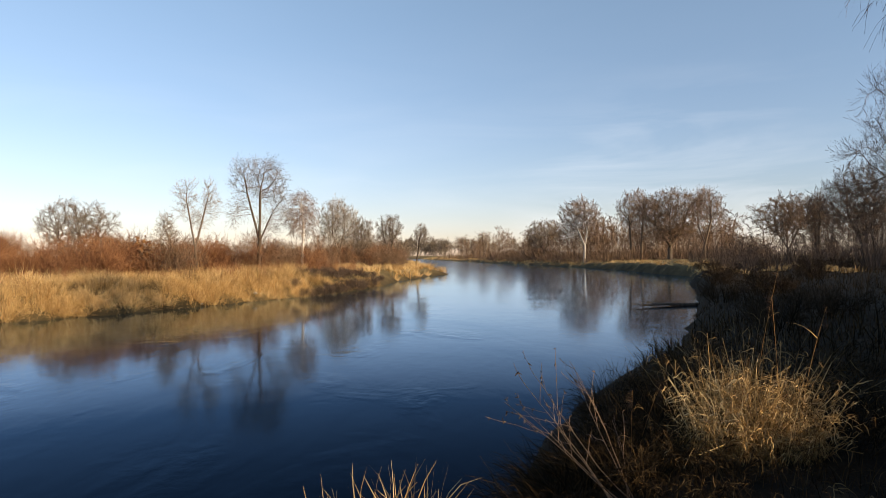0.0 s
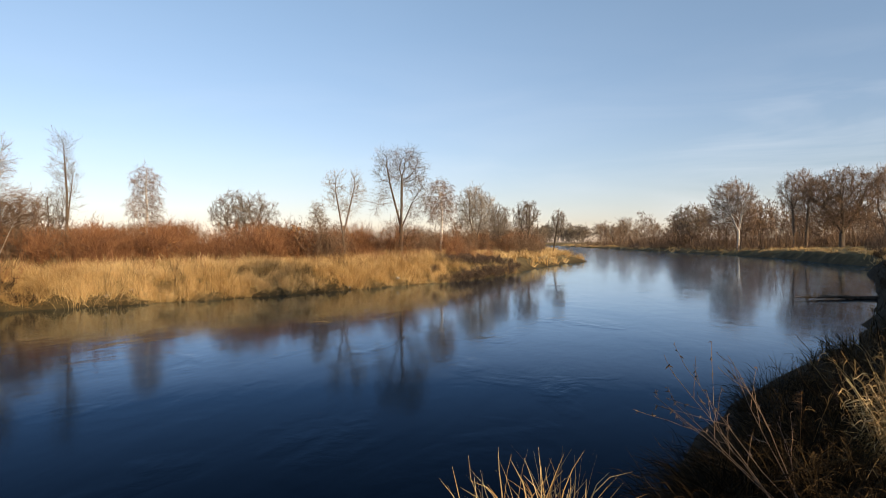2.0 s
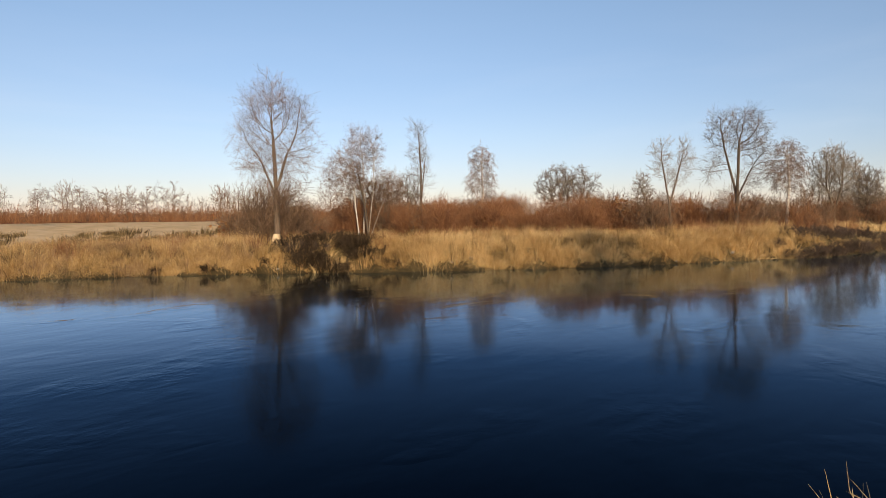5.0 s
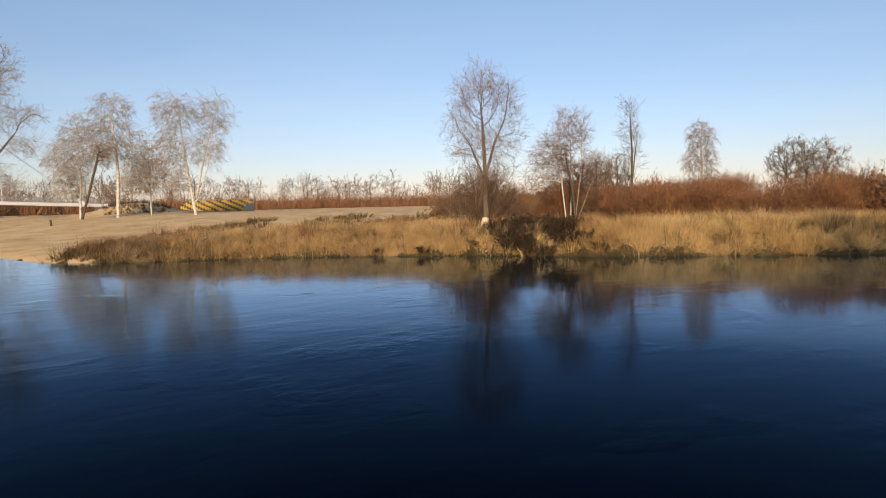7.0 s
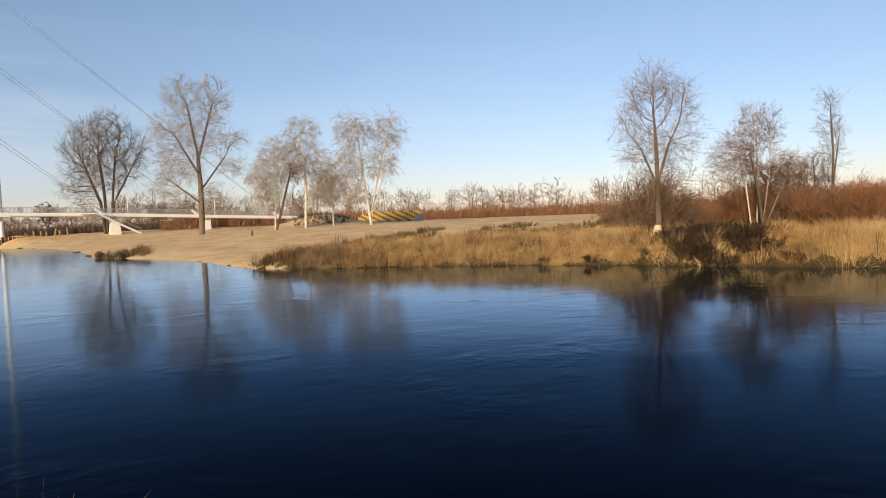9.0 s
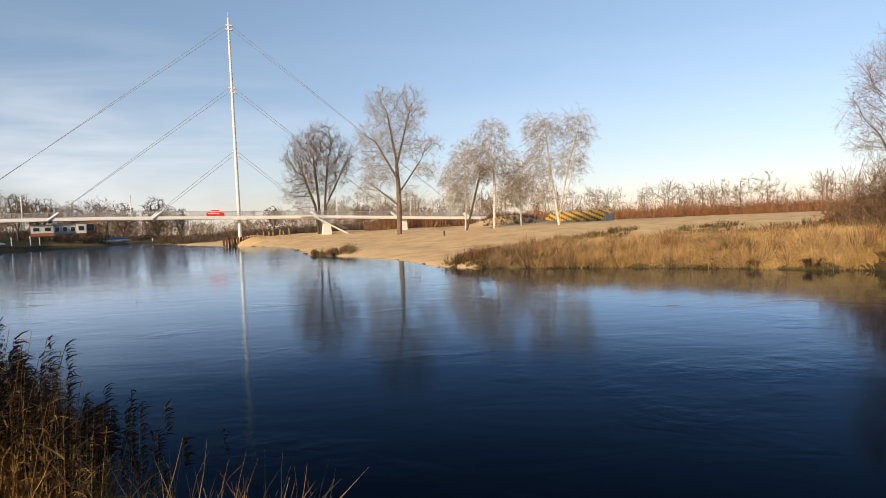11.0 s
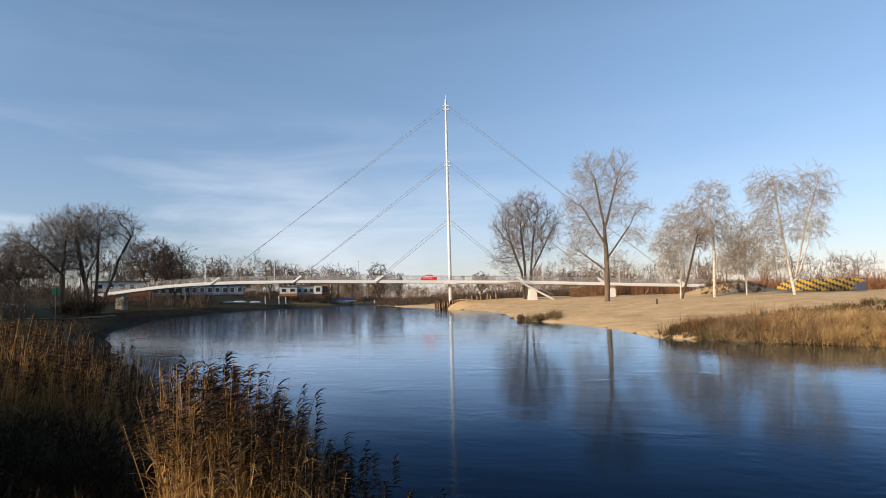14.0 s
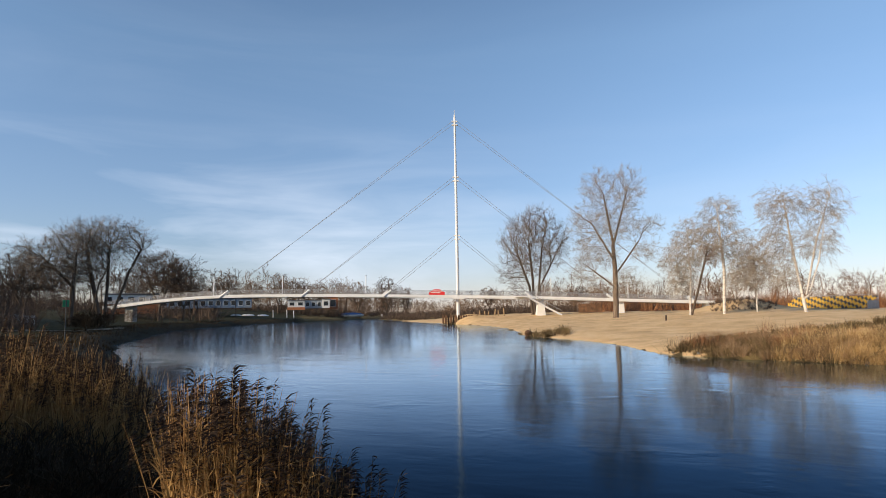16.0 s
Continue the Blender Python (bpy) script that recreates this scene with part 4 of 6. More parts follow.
# ---- grass, shrubs and woods ----
def blades(rs, x, y, z, tall, wide, lean, pieces=2):
    """Bent grass blades as narrow tapering strips."""
    n = len(x)
    a, b = rs.uniform(0, 6.28, n), rs.uniform(0, 6.28, n)
    L, h = np.abs(rs.normal(0, lean, n)), tall * rs.uniform(0.6, 1.15, n)
    V = []
    for k in range(pieces + 1):
        u = k / pieces
        off = L * h * u ** 1.7
        cx, cy, cz = x + np.cos(a) * off, y + np.sin(a) * off, z - 0.05 + h * u * (1 - 0.25 * np.minimum(L, 1.2) * u)
        w = wide * (1 - 0.8 * u) / 2
        V.append(np.stack([cx - np.cos(b) * w, cy - np.sin(b) * w, cz], 1))
        V.append(np.stack([cx + np.cos(b) * w, cy + np.sin(b) * w, cz], 1))
    V = np.stack(V, 1)
    m = V.shape[1]
    q = np.array([[2 * k, 2 * k + 1, 2 * k + 3, 2 * k + 2] for k in range(pieces)])
    Q = (np.arange(n)[:, None, None] * m + q[None]).reshape(-1, 4)
    return V.reshape(-1, 3), Q


def along_shore(rs, line, n, near, far):
    """Random places beside a stretch of the bank, by distance from the water's edge."""
    line = np.asarray(line, float)[:, :2]
    seg = np.diff(line, axis=0)
    ln = np.hypot(*seg.T)
    k = rs.choice(len(seg), n, p=ln / ln.sum())
    u = rs.uniform(0, 1, n)
    nrm = np.stack([-seg[:, 1], seg[:, 0]], 1) / ln[:, None]
    d = rs.uniform(near, far, n)
    d, over = np.abs(d), d < 0
    on = line[k] + seg[k] * u[:, None]
    p, q = on + nrm[k] * d[:, None], on - nrm[k] * d[:, None]
    land = shore(p[:, 0], p[:, 1])[0] > 0
    p = np.where((land ^ over)[:, None], p, q)
    return p[:, 0], p[:, 1]


def grass_bed(name, seed, x, y, tall, wide, lean, mat, label, category="grass"):
    """Loose grass, blade by blade."""
    rs = np.random.RandomState(seed)
    d, _, _ = shore(x, y)
    ok = d > 0.1
    x, y = x[ok], y[ok]
    tall = tall * (1 + 0.3 * waves(x, y, 2.5, seed))
    V, Q = blades(rs, x, y, ground_z(x, y), tall, wide, lean)
    return tagged(new(name, mesh_of(name, V, Q, mat)), label, category, kind="stuff")


def tufted_bed(name, seed, x, y, per, size, tall, wide, spread, droop, mat, label, low=0.55):
    """Grass in tufts that lean outwards, each of its own height."""
    rs = np.random.RandomState(seed)
    bearing = np.degrees(np.arctan2(-x, y + 0.35))
    gap = ((bearing > 48.5) & (bearing < 55)) | ((bearing > 56.3) & (bearing < 58.6)) | ((bearing > 6) & (bearing < 12.5) & (np.hypot(x, y) < 62))
    ok = (shore(x, y)[0] > -0.35) & ~(gap & (rs.uniform(0, 1, len(x)) < 0.8))
    x, y = x[ok], y[ok]
    n = len(x)
    big = rs.uniform(low, 1.1, n) * (1 + 0.22 * waves(x, y, 4.0, seed) + 0.16 * waves(x, y, 1.3, seed + 1))
    a, r = rs.uniform(0, 6.28, (n, per)), np.abs(rs.normal(0, 0.5, (n, per)))
    tilt = rs.normal(0, 0.22, (n, 1, 2))
    rx, ry = (x[:, None] + size * big[:, None] * r * np.cos(a)), (y[:, None] + size * big[:, None] * r * np.sin(a))
    rz = np.maximum(ground_z(rx.ravel(), ry.ravel()), -0.05) - 0.04
    roots = np.stack([rx.ravel(), ry.ravel(), rz], 1)
    w = np.stack([spread * r * np.cos(a) + tilt[..., 0], spread * r * np.sin(a) + tilt[..., 1], np.ones((n, per))], 2).reshape(-1, 3)
    m = n * per
    L = tall * np.repeat(big, per) * rs.uniform(0.6, 1.15, m)
    w = w + rs.normal(0, 0.12, (m, 3))
    w /= np.linalg.norm(w, axis=1)[:, None]
    P = np.empty((m, 3, 3))
    P[:, 0] = roots
    for i in range(2):
        w = w + np.array([0, 0, -1]) * (droop * rs.uniform(0.3, 1.7, m))[:, None] * (i + 0.4) / 2
        w /= np.linalg.norm(w, axis=1)[:, None]
        P[:, i + 1] = P[:, i] + w * (L / 2)[:, None]
    R = wide / 2 * np.array([1.0, 0.8, 0.15])[None] * rs.uniform(0.7, 1.3, m)[:, None]
    return tagged(new(name, mesh_of(name, *ribbons(P, R, rs), mat)), label, "grass", kind="stuff")


rs = np.random.RandomState(3)
x, y = along_shore(rs, FAR_BANK[9:19], 950, 0.1, 6.0)
tufted_bed("tall_grass", 31, x, y, 84, 0.62, 0.98, 0.014, 0.6, 0.8, MAT_GRASS, "tall golden dry grass along the far bank")
x, y = along_shore(rs, FAR_BANK[17:22], 430, 0.15, 6.0)
tufted_bed("tall_grass", 32, x, y, 76, 0.62, 0.86, 0.014, 0.6, 0.8, MAT_GRASS, "tall golden dry grass along the far bank")
x, y = along_shore(rs, FAR_BANK[17:23], 360, 0.15, 6.0)
tufted_bed("tall_grass", 46, x, y, 76, 0.62, 0.8, 0.014, 0.7, 0.8, MAT_GRASS_BROWN, "tall brown dry grass along the far bank")
x, y = along_shore(rs, FAR_BANK[8:22], 1200, 0.12, 1.2)
tufted_bed("bank_grass", 35, x, y, 34, 0.45, 0.62, 0.018, 0.9, 0.9, MAT_GRASS, "matted golden grass hanging down the far bank")
x, y = along_shore(rs, FAR_BANK[9:24], 400, 0.2, 6)
tufted_bed("weeds", 38, x, y, 56, 0.7, 0.85, 0.016, 0.5, 0.35, MAT_GRASS_DULL, "dull brown grass among the golden grass")
x, y = along_shore(rs, FAR_BANK[20:24], 260, 2.5, 10)
tufted_bed("beach_grass", 39, x, y, 24, 1.0, 0.22, 0.05, 1.4, 0.9, MAT_GRASS_DULL, "low brown mats of dead grass on the sand")
x, y = along_shore(rs, FAR_BANK[9:24], 400, 1.5, 7)
tufted_bed("weeds", 36, x, y, 40, 0.6, 1.0, 0.014, 0.4, 0.2, MAT_TWIG_RED, "brown dead weeds among the golden grass")
x, y = along_shore(rs, FAR_BANK[3:10], 420, 0.2, 9)
tufted_bed("tall_grass", 33, x, y, 26, 0.6, 1.0, 0.07, 0.5, 0.4, MAT_GRASS, "dry golden grass on the low river point")
x, y = along_shore(rs, FAR_BANK[9:24], 700, 5, 20)
tufted_bed("meadow_grass", 34, x, y, 22, 0.7, 0.6, 0.05, 0.8, 0.5, MAT_GRASS_DULL, "short brown winter meadow grass")
x, y = along_shore(rs, FAR_BANK[20:24], 330, 0.2, 5)
tufted_bed("beach_grass", 37, x, y, 22, 0.5, 0.5, 0.04, 0.8, 0.5, MAT_GRASS_DULL, "low brown tufts at the beach's edge")


SHRUB = [(5, 0.17, 0.03, 9, 0.12, 40, 0.48, 0.55), (3, 0.2, 0.06, 7, 0.1, 40, 0.6, 0.6), (2, 0.22, 0.02, 0, 0, 0, 0, 0)]


HEDGE_LEVELS = [(4, 0.12, 0.05, 7, 0.1, 34, 0.55, 0.6), (2, 0.18, 0.05, 5, 0.1, 40, 0.5, 0.6), (1, 0.2, 0, 0, 0, 0, 0, 0)]


def shrub_mesh(seed, height, width, stems, mat, thin=0.007, levels=SHRUB):
    rs = np.random.RandomState(seed)
    a, r = rs.uniform(0, 6.28, stems), width * 0.5 * np.sqrt(rs.uniform(0, 1, stems))
    c, s = np.cos(a), np.sin(a)
    ways = np.stack([0.5 * r / height * c, 0.5 * r / height * s, np.ones(stems)], 1)
    lv = grow(rs, np.stack([0.5 * r * c, 0.5 * r * s, np.full(stems, -0.1)], 1), ways, height * rs.uniform(0.6, 1.0, stems), np.full(stems, 0.022), levels)
    V, Q = joined([tubes(*lv[0], 3)] + [ribbons(P, np.maximum(R, thin), rs) for P, R in lv[1:]])
    return mesh_of("shrub", V, Q, mat)


RED = [shrub_mesh(50 + i, 2.6, 2.8, 15, MAT_TWIG_RED, 0.006) for i in range(4)]
BROWN = [shrub_mesh(60 + i, 2.8, 3.0, 15, MAT_TWIG_WARM, 0.006) for i in range(3)]
DEAD = shrub_mesh(79, 1.35, 3.0, 30, MAT_BRAMBLE_SHADED, 0.0035)
DULL = [shrub_mesh(90 + i, 1.0, 2.8, 17, MAT_TWIG_DARK, 0.008) for i in range(2)]
DARK = [shrub_mesh(70 + i, 1.35, 3.2, 17, MAT_BRAMBLE_BROWN, 0.009) for i in range(3)]


def shrub(name, me, deg, dist, scale, label, group, rs):
    ob = new(name, me)
    plant(ob, deg, dist, rs.uniform(0, 360), scale)
    return tagged(ob, label, "shrub", group)


rs = np.random.RandomState(8)
for i in range(190):
    deg = rs.uniform(3, 57)
    dist = rs.uniform(43, 62) if deg > 23 else rs.uniform(50, 66) if deg > 16 else rs.uniform(56, 95) if deg > 10 else rs.uniform(84, 112)
    red = rs.uniform() < (0.75 if 25 < deg < 50 else 0.5)
    shrub("shrub", (RED if red else BROWN)[rs.randint(3)], deg, dist, rs.uniform(0.62, 1.22) * (0.75 if deg > 51 else 1.0) * (1.15 if deg < 10 else 1.0),
          "leafless reddish-brown shrub on the far bank" if red else "leafless brown shrub on the far bank", "shrubs on the far bank", rs)
for i in range(34):
    deg = rs.uniform(47.6, 56.6)
    shrub("bramble", (DARK + DULL[:1])[rs.randint(4)], deg, rs.uniform(33.6, 38.6), rs.uniform(0.5, 0.85), "dark tangled bramble at the water's edge, some standing in for shaded grass", "brambles at the water", rs)
# below 15 degrees, dark shrubs stand in for a shaded grass slope
for deg, dist, s in ((14.0, 46.4, 0.8), (13.2, 46.6, 0.9), (12.4, 46.8, 0.9), (11.6, 47.8, 1.0), (10.9, 48.6, 1.0), (10.2, 49.8, 1.1), (9.6, 50.8, 1.1), (9.0, 52, 1.1), (8.4, 53.2, 1.1), (7.8, 54.6, 1.0), (7.2, 56.4, 1.0), (6.6, 58.6, 1.0), (6.2, 61, 0.9), (12.6, 49.4, 1.0), (11.4, 51, 1.1), (10.2, 53, 1.2), (9.2, 55, 1.2), (8.2, 57.5, 1.1), (7.2, 60.5, 1.0),
                     (63.2, 35.3, 0.42), (67.5, 36.1, 0.36), (58.5, 35.2, 0.36), (47.2, 34.0, 0.5), (55.8, 35.4, 0.5)):
    shrub("bramble", DULL[rs.randint(2)] if deg < 15 else DARK[rs.randint(3)], deg, dist, s * 0.85, "dark tangled bramble at the water's edge, some standing in for shaded grass", "brambles at the water", rs)


for deg, dist, s in ((143.9, 112, 2.2), (143.2, 113, 2.0), (144.6, 114, 1.8)):
    shrub("bramble", DARK[rs.randint(3)], deg, dist, s, "dark bramble under the big tree beside the path", "brambles under the big tree", rs)
# black brambles added to stand in for the shade before the reeds
for i in range(16):
    shrub("bramble", DEAD, rs.uniform(142, 156), rs.uniform(6.0, 8.0), rs.uniform(0.55, 0.85), "dead bramble added before the reeds, painted black as shade", "brambles before the reeds", rs)
for deg, dist, s in ((56.4, 40.5, 1.15), (58.6, 40.2, 1.3), (57.6, 40.6, 1.5), (57.0, 40.0, 1.35), (59.6, 42, 1.0), (55.6, 41.5, 0.95), (60.5, 43, 0.8)):
    shrub("shrub", BROWN[rs.randint(3)], deg, dist, s, "leafless brown shrub round the willow's foot", "shrubs on the far bank", rs)


def brush(name, seed, deg0, deg1, d0, d1, count, low, high, wide, mat, label, twigs=2, sun_gap=None):
    """Dense undergrowth: many fans of thin upright shoots."""
    rs = np.random.RandomState(seed)
    a, r = np.radians(rs.uniform(deg0, deg1, count)), rs.uniform(d0, d1, count)
    x, y = -r * np.sin(a), r * np.cos(a) - 0.35
    ok = shore(x, y)[0] > 2.5
    # leaves an open strip for sunlight to pass
    if sun_gap:
        lane = 0.59 * x + 0.81 * y
        ok &= (lane < sun_gap[0]) | (lane > sun_gap[1])
    x, y = x[ok], y[ok]
    h = rs.uniform(low, high, len(x)) * (1 + 0.25 * waves(x, y, 25, seed))
    m = 12
    x, y, h = np.repeat(x, m), np.repeat(y, m), np.repeat(h, m)
    n = len(x)
    t, q = rs.uniform(0, 6.28, n), np.abs(rs.normal(0, 0.42 if twigs > 1 else 0.95, n))
    w = np.stack([q * np.cos(t), q * np.sin(t), np.ones(n)], 1)
    P = np.empty((n, 3, 3))
    P[:, 0] = np.stack([x + 0.1 * h * np.cos(t), y + 0.1 * h * np.sin(t), ground_z(x, y) - 0.1], 1)
    L = h * rs.uniform(0.45, 1.0, n)
    for i in range(2):
        w = w + rs.normal(0, 0.12, (n, 3))
        w /= np.linalg.norm(w, axis=1)[:, None]
        P[:, i + 1] = P[:, i] + w * (L / 2)[:, None]
    R = wide / 2 * np.array([1.0, 0.9, 0.25])[None] * rs.uniform(0.6, 1.4, n)[:, None]
    fine = [ribbons(P, R, rs)]
    for j in range(twigs):
        f = rs.uniform(0.35, 1.0, n)[:, None]
        at = np.where(f < 0.5, P[:, 0] + (P[:, 1] - P[:, 0]) * 2 * f, P[:, 1] + (P[:, 2] - P[:, 1]) * (2 * f - 1))
        end = at + (w * 0.7 + rs.normal(0, 0.5, (n, 3))) * (L * rs.uniform(0.12, 0.32, n))[:, None]
        fine.append(ribbons(np.stack([at, end], 1), np.tile(wide * np.array([[0.32, 0.15]]), (n, 1)), rs))
    return tagged(new(name, mesh_of(name, *joined(fine), mat)), label, "undergrowth", kind="stuff")


brush("undergrowth", 301, 8, 57, 45, 64, 1300, 0.9, 2.3, 0.015, MAT_TWIG_RED, "dense leafless reddish-brown undergrowth on the far bank")
brush("undergrowth", 302, 46, 100, 185, 290, 1800, 3.0, 7.0, 0.09, MAT_TWIG_RED, "brown undergrowth of the wood beyond the meadow", 1)
brush("undergrowth", 303, -10, 16, 200, 420, 900, 3, 7, 0.14, MAT_TWIG_WARM, "brown undergrowth of the distant wood upstream", 1)
brush("undergrowth", 304, -28, -3, 150, 280, 1900, 1.5, 5.2, 0.07, MAT_TWIG_WARM, "brown undergrowth of the wood on the inner bend", 1)
# dark twig colour here stands for the shade low in the brush
brush("undergrowth", 305, -54, -22, 60, 130, 1000, 1.2, 3.8, 0.03, MAT_TWIG_DARK, "brown undergrowth above the shaded bank, dark colour standing for shade")
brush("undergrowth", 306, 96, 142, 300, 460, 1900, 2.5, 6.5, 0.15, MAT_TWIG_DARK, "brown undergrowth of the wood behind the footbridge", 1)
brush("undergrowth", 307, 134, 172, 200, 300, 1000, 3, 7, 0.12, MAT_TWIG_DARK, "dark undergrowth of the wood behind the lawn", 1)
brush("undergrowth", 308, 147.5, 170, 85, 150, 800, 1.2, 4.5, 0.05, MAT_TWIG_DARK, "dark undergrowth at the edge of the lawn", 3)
brush("undergrowth", 310, 85.3, 90.3, 129, 142, 170, 0.5, 1.3, 0.05, MAT_TWIG_DARK, "low dark scrub on the earth bank at the footbridge's end")
brush("undergrowth", 311, 95, 122, 215, 300, 1300, 1.6, 4.6, 0.11, MAT_TWIG_DARK, "dark brown scrub beyond the sand behind the footbridge", 1)
brush("undergrowth", 312, 46, 100, 200, 290, 1300, 2.6, 6.0, 0.10, MAT_TWIG_DARK, "dark scrub in the wood beyond the meadow", 1)
# unseen brush added to shade the right bank, open towards the golden clump
brush("undergrowth", 309, -100, -58, 18, 60, 700, 2.5, 5.5, 0.05, MAT_TWIG_DARK, "unseen dense dark undergrowth added beside the near bank for shade", 1, (1.2, 9.0))


def leafy_shrub(deg, dist, scale, seed):
    """A small oak bush that has kept its rusty leaves."""
    rs = np.random.RandomState(seed)
    root = new("leafy_shrub")
    n = 9
    a = rs.uniform(0, 6.28, n)
    lv = grow(rs, np.zeros((n, 3)), np.stack([0.45 * np.cos(a), 0.45 * np.sin(a), np.ones(n)], 1), rs.uniform(1.2, 2.0, n), np.full(n, 0.02), SHRUB)
    part("branchwork", mesh_of("branchwork", *joined([tubes(*lv[0], 3)] + [ribbons(P, np.maximum(R, 0.008), rs) for P, R in lv[1:]]), MAT_TWIG), MAT_TWIG, root)
    c = np.concatenate([P[:, 1:].reshape(-1, 3) for P, R in lv[1:]])
    c = c[rs.choice(len(c), 900)] + rs.normal(0, 0.05, (900, 3))
    u, v = rs.normal(0, 0.05, (900, 3)), rs.normal(0, 0.05, (900, 3))
    V = np.stack([c - u, c - v, c + u, c + v], 1).reshape(-1, 3)
    part("foliage", mesh_of("foliage", V, np.arange(3600).reshape(-1, 4), MAT_LEAF_RUST), MAT_LEAF_RUST, root, "rusty dry leaves")
    plant(root, deg, dist, rs.uniform(0, 360), scale)
    return tagged(root, "small bush with rusty dry leaves on the far bank", "shrub", "rusty bushes on the far bank")


for k, (deg, dist, scale) in enumerate(((25.3, 47, 1.25), (38.0, 47, 0.9), (45.0, 45, 0.8), (61.0, 44, 0.95), (36.8, 46, 0.7))):
    leafy_shrub(deg, dist, scale, 140 + k)


def woods(name, seed, deg0, deg1, d0, d1, count, low, high, mat, label, wide=0.5, thin=0.0034):
    """A far wood of many bare trees as one mesh."""
    rs = np.random.RandomState(seed)
    kinds = []
    for k in range(7):
        half = 0.5 * wide * rs.uniform(0.75, 1.2)
        bushy = wide > 0.8
        lobes = ((rs.uniform(-0.3, 0.3), 0.6, 0.8, 0.4), (rs.uniform(-0.6, 0.6), 0.5, 0.5, 0.3)) if bushy else ((0, rs.uniform(0.6, 0.7), 0.9, 0.3), (rs.uniform(-0.5, 0.5), 0.5, 0.5, 0.2))
        stems = [[(0, 0, -0.02), (0, 0, 0.12 if bushy else 0.35)]] + ([[(0.1 * half, 0, -0.02), (0.3 * half, 0, 0.2)], [(-0.1 * half, 0, -0.02), (-0.3 * half, 0, 0.2)]] if bushy else [])
        pos, par, way = colonise(rs, stems, crown_places(rs, lobes, half, 1.0, 34 if bushy else 60), 0.065, 0.08, 0.15, 0.4, 0.2)
        rad, tips = limb_radii(par, 0.006 if bushy else 0.011, thin)
        bear = np.where((rad < thin * 2.2) & (par >= 0))[0]
        lv = grow(rs, pos[bear], way[bear] + rs.normal(0, 0.5, (len(bear), 3)), 0.13 * rs.uniform(0.5, 1.2, len(bear)), np.full(len(bear), thin), [(1, 0.15, 0.1, 3, 0.2, 32, 0.7, 0.8), (1, 0.15, 0.1, 0, 0, 0, 0, 0)])
        kinds.append(joined([ribbons(P, R, rs) for P, R in limb_chains(pos, par, rad)] + [ribbons(P, np.maximum(R, thin * 0.8), rs) for P, R in lv]))
    made = []
    for i in range(count):
        V, Q = kinds[rs.randint(7)]
        x, y = at_bearing(rs.uniform(deg0, deg1), rs.uniform(d0, d1))
        # two lanes stay treeless so sun reaches the reeds and golden grass
        lane = 0.59 * x + 0.81 * y
        if shore(x, y)[0][0] < 4 or (name == "riverside_woods" and (-14.5 < lane < -3.2 or -1.6 < lane < 9.8)):
            continue
        h, a = rs.uniform(low, high), rs.uniform(0, 6.28)
        c, s = math.cos(a), math.sin(a)
        made.append((np.stack([x + h * (V[:, 0] * c - V[:, 1] * s), y + h * (V[:, 0] * s + V[:, 1] * c), gz(x, y) + h * V[:, 2]], 1), Q))
    V, Q = joined(made)
    return tagged(new(name, mesh_of(name, V, Q, mat)), label, "woods", kind="stuff")


woods("far_woods", 1, -9, 12, 260, 420, 130, 8, 15, MAT_TWIG_WARM, "distant belt of bare brown trees upstream")
woods("far_thicket", 11, -10, 16, 200, 380, 50, 5, 9, MAT_TWIG_WARM, "distant brown thicket upstream", 1.1, 0.0042)
woods("far_woods", 2, 50, 96, 190, 300, 130, 8, 14, MAT_TWIG_WARM, "distant belt of bare birches beyond the meadow")
woods("far_thicket", 12, 46, 100, 190, 290, 88, 4, 8, MAT_TWIG_WARM, "distant brown thicket beyond the meadow", 1.1, 0.0042)
woods("far_woods", 3, 96, 140, 340, 480, 154, 14, 24, MAT_TWIG_WARM, "distant bare trees behind the footbridge")
woods("far_thicket", 13, 96, 124, 210, 400, 126, 5, 10, MAT_TWIG_WARM, "distant brown thicket behind the footbridge", 1.1, 0.0042)
woods("far_thicket", 18, 118, 142, 330, 460, 100, 8, 13, MAT_TWIG_WARM, "distant brown wood beyond the river bend", 1.1, 0.0042)
woods("far_woods", 4, -26, -8, 165, 260, 136, 8, 15, MAT_TWIG_WARM, "bare brown woodland on the inner bend of the river")
woods("far_thicket", 14, -28, -3, 150, 300, 163, 5, 10, MAT_TWIG_WARM, "brown thicket on the inner bend of the river", 1.1, 0.0042)
# this wood takes the dark twig colour in place of shade
woods("far_woods", 5, -54, -29, 95, 170, 136, 8, 12, MAT_TWIG_DARK, "bare brown woodland above the shaded bank, coloured dark for shade", 0.5, 0.0032)
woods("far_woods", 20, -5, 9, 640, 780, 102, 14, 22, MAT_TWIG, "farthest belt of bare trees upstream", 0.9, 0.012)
# thicket darkened by colour, as the bank below lies in shade
woods("far_thicket", 15, -54, -24, 62, 120, 78, 3, 5.0, MAT_TWIG_DARK, "thicket above the shaded bank, coloured dark for its shade", 1.1, 0.0042)
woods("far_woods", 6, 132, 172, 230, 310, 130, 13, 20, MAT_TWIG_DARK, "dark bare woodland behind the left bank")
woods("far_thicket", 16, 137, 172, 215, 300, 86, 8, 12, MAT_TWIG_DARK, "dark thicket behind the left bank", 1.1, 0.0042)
# unseen woods added beside and behind the path to shade the near bank
woods("riverside_woods", 7, -100, -64, 22, 70, 110, 9, 13, MAT_TWIG_DARK, "unseen bare dark woodland added beside the near bank for shade", 0.6, 0.004)
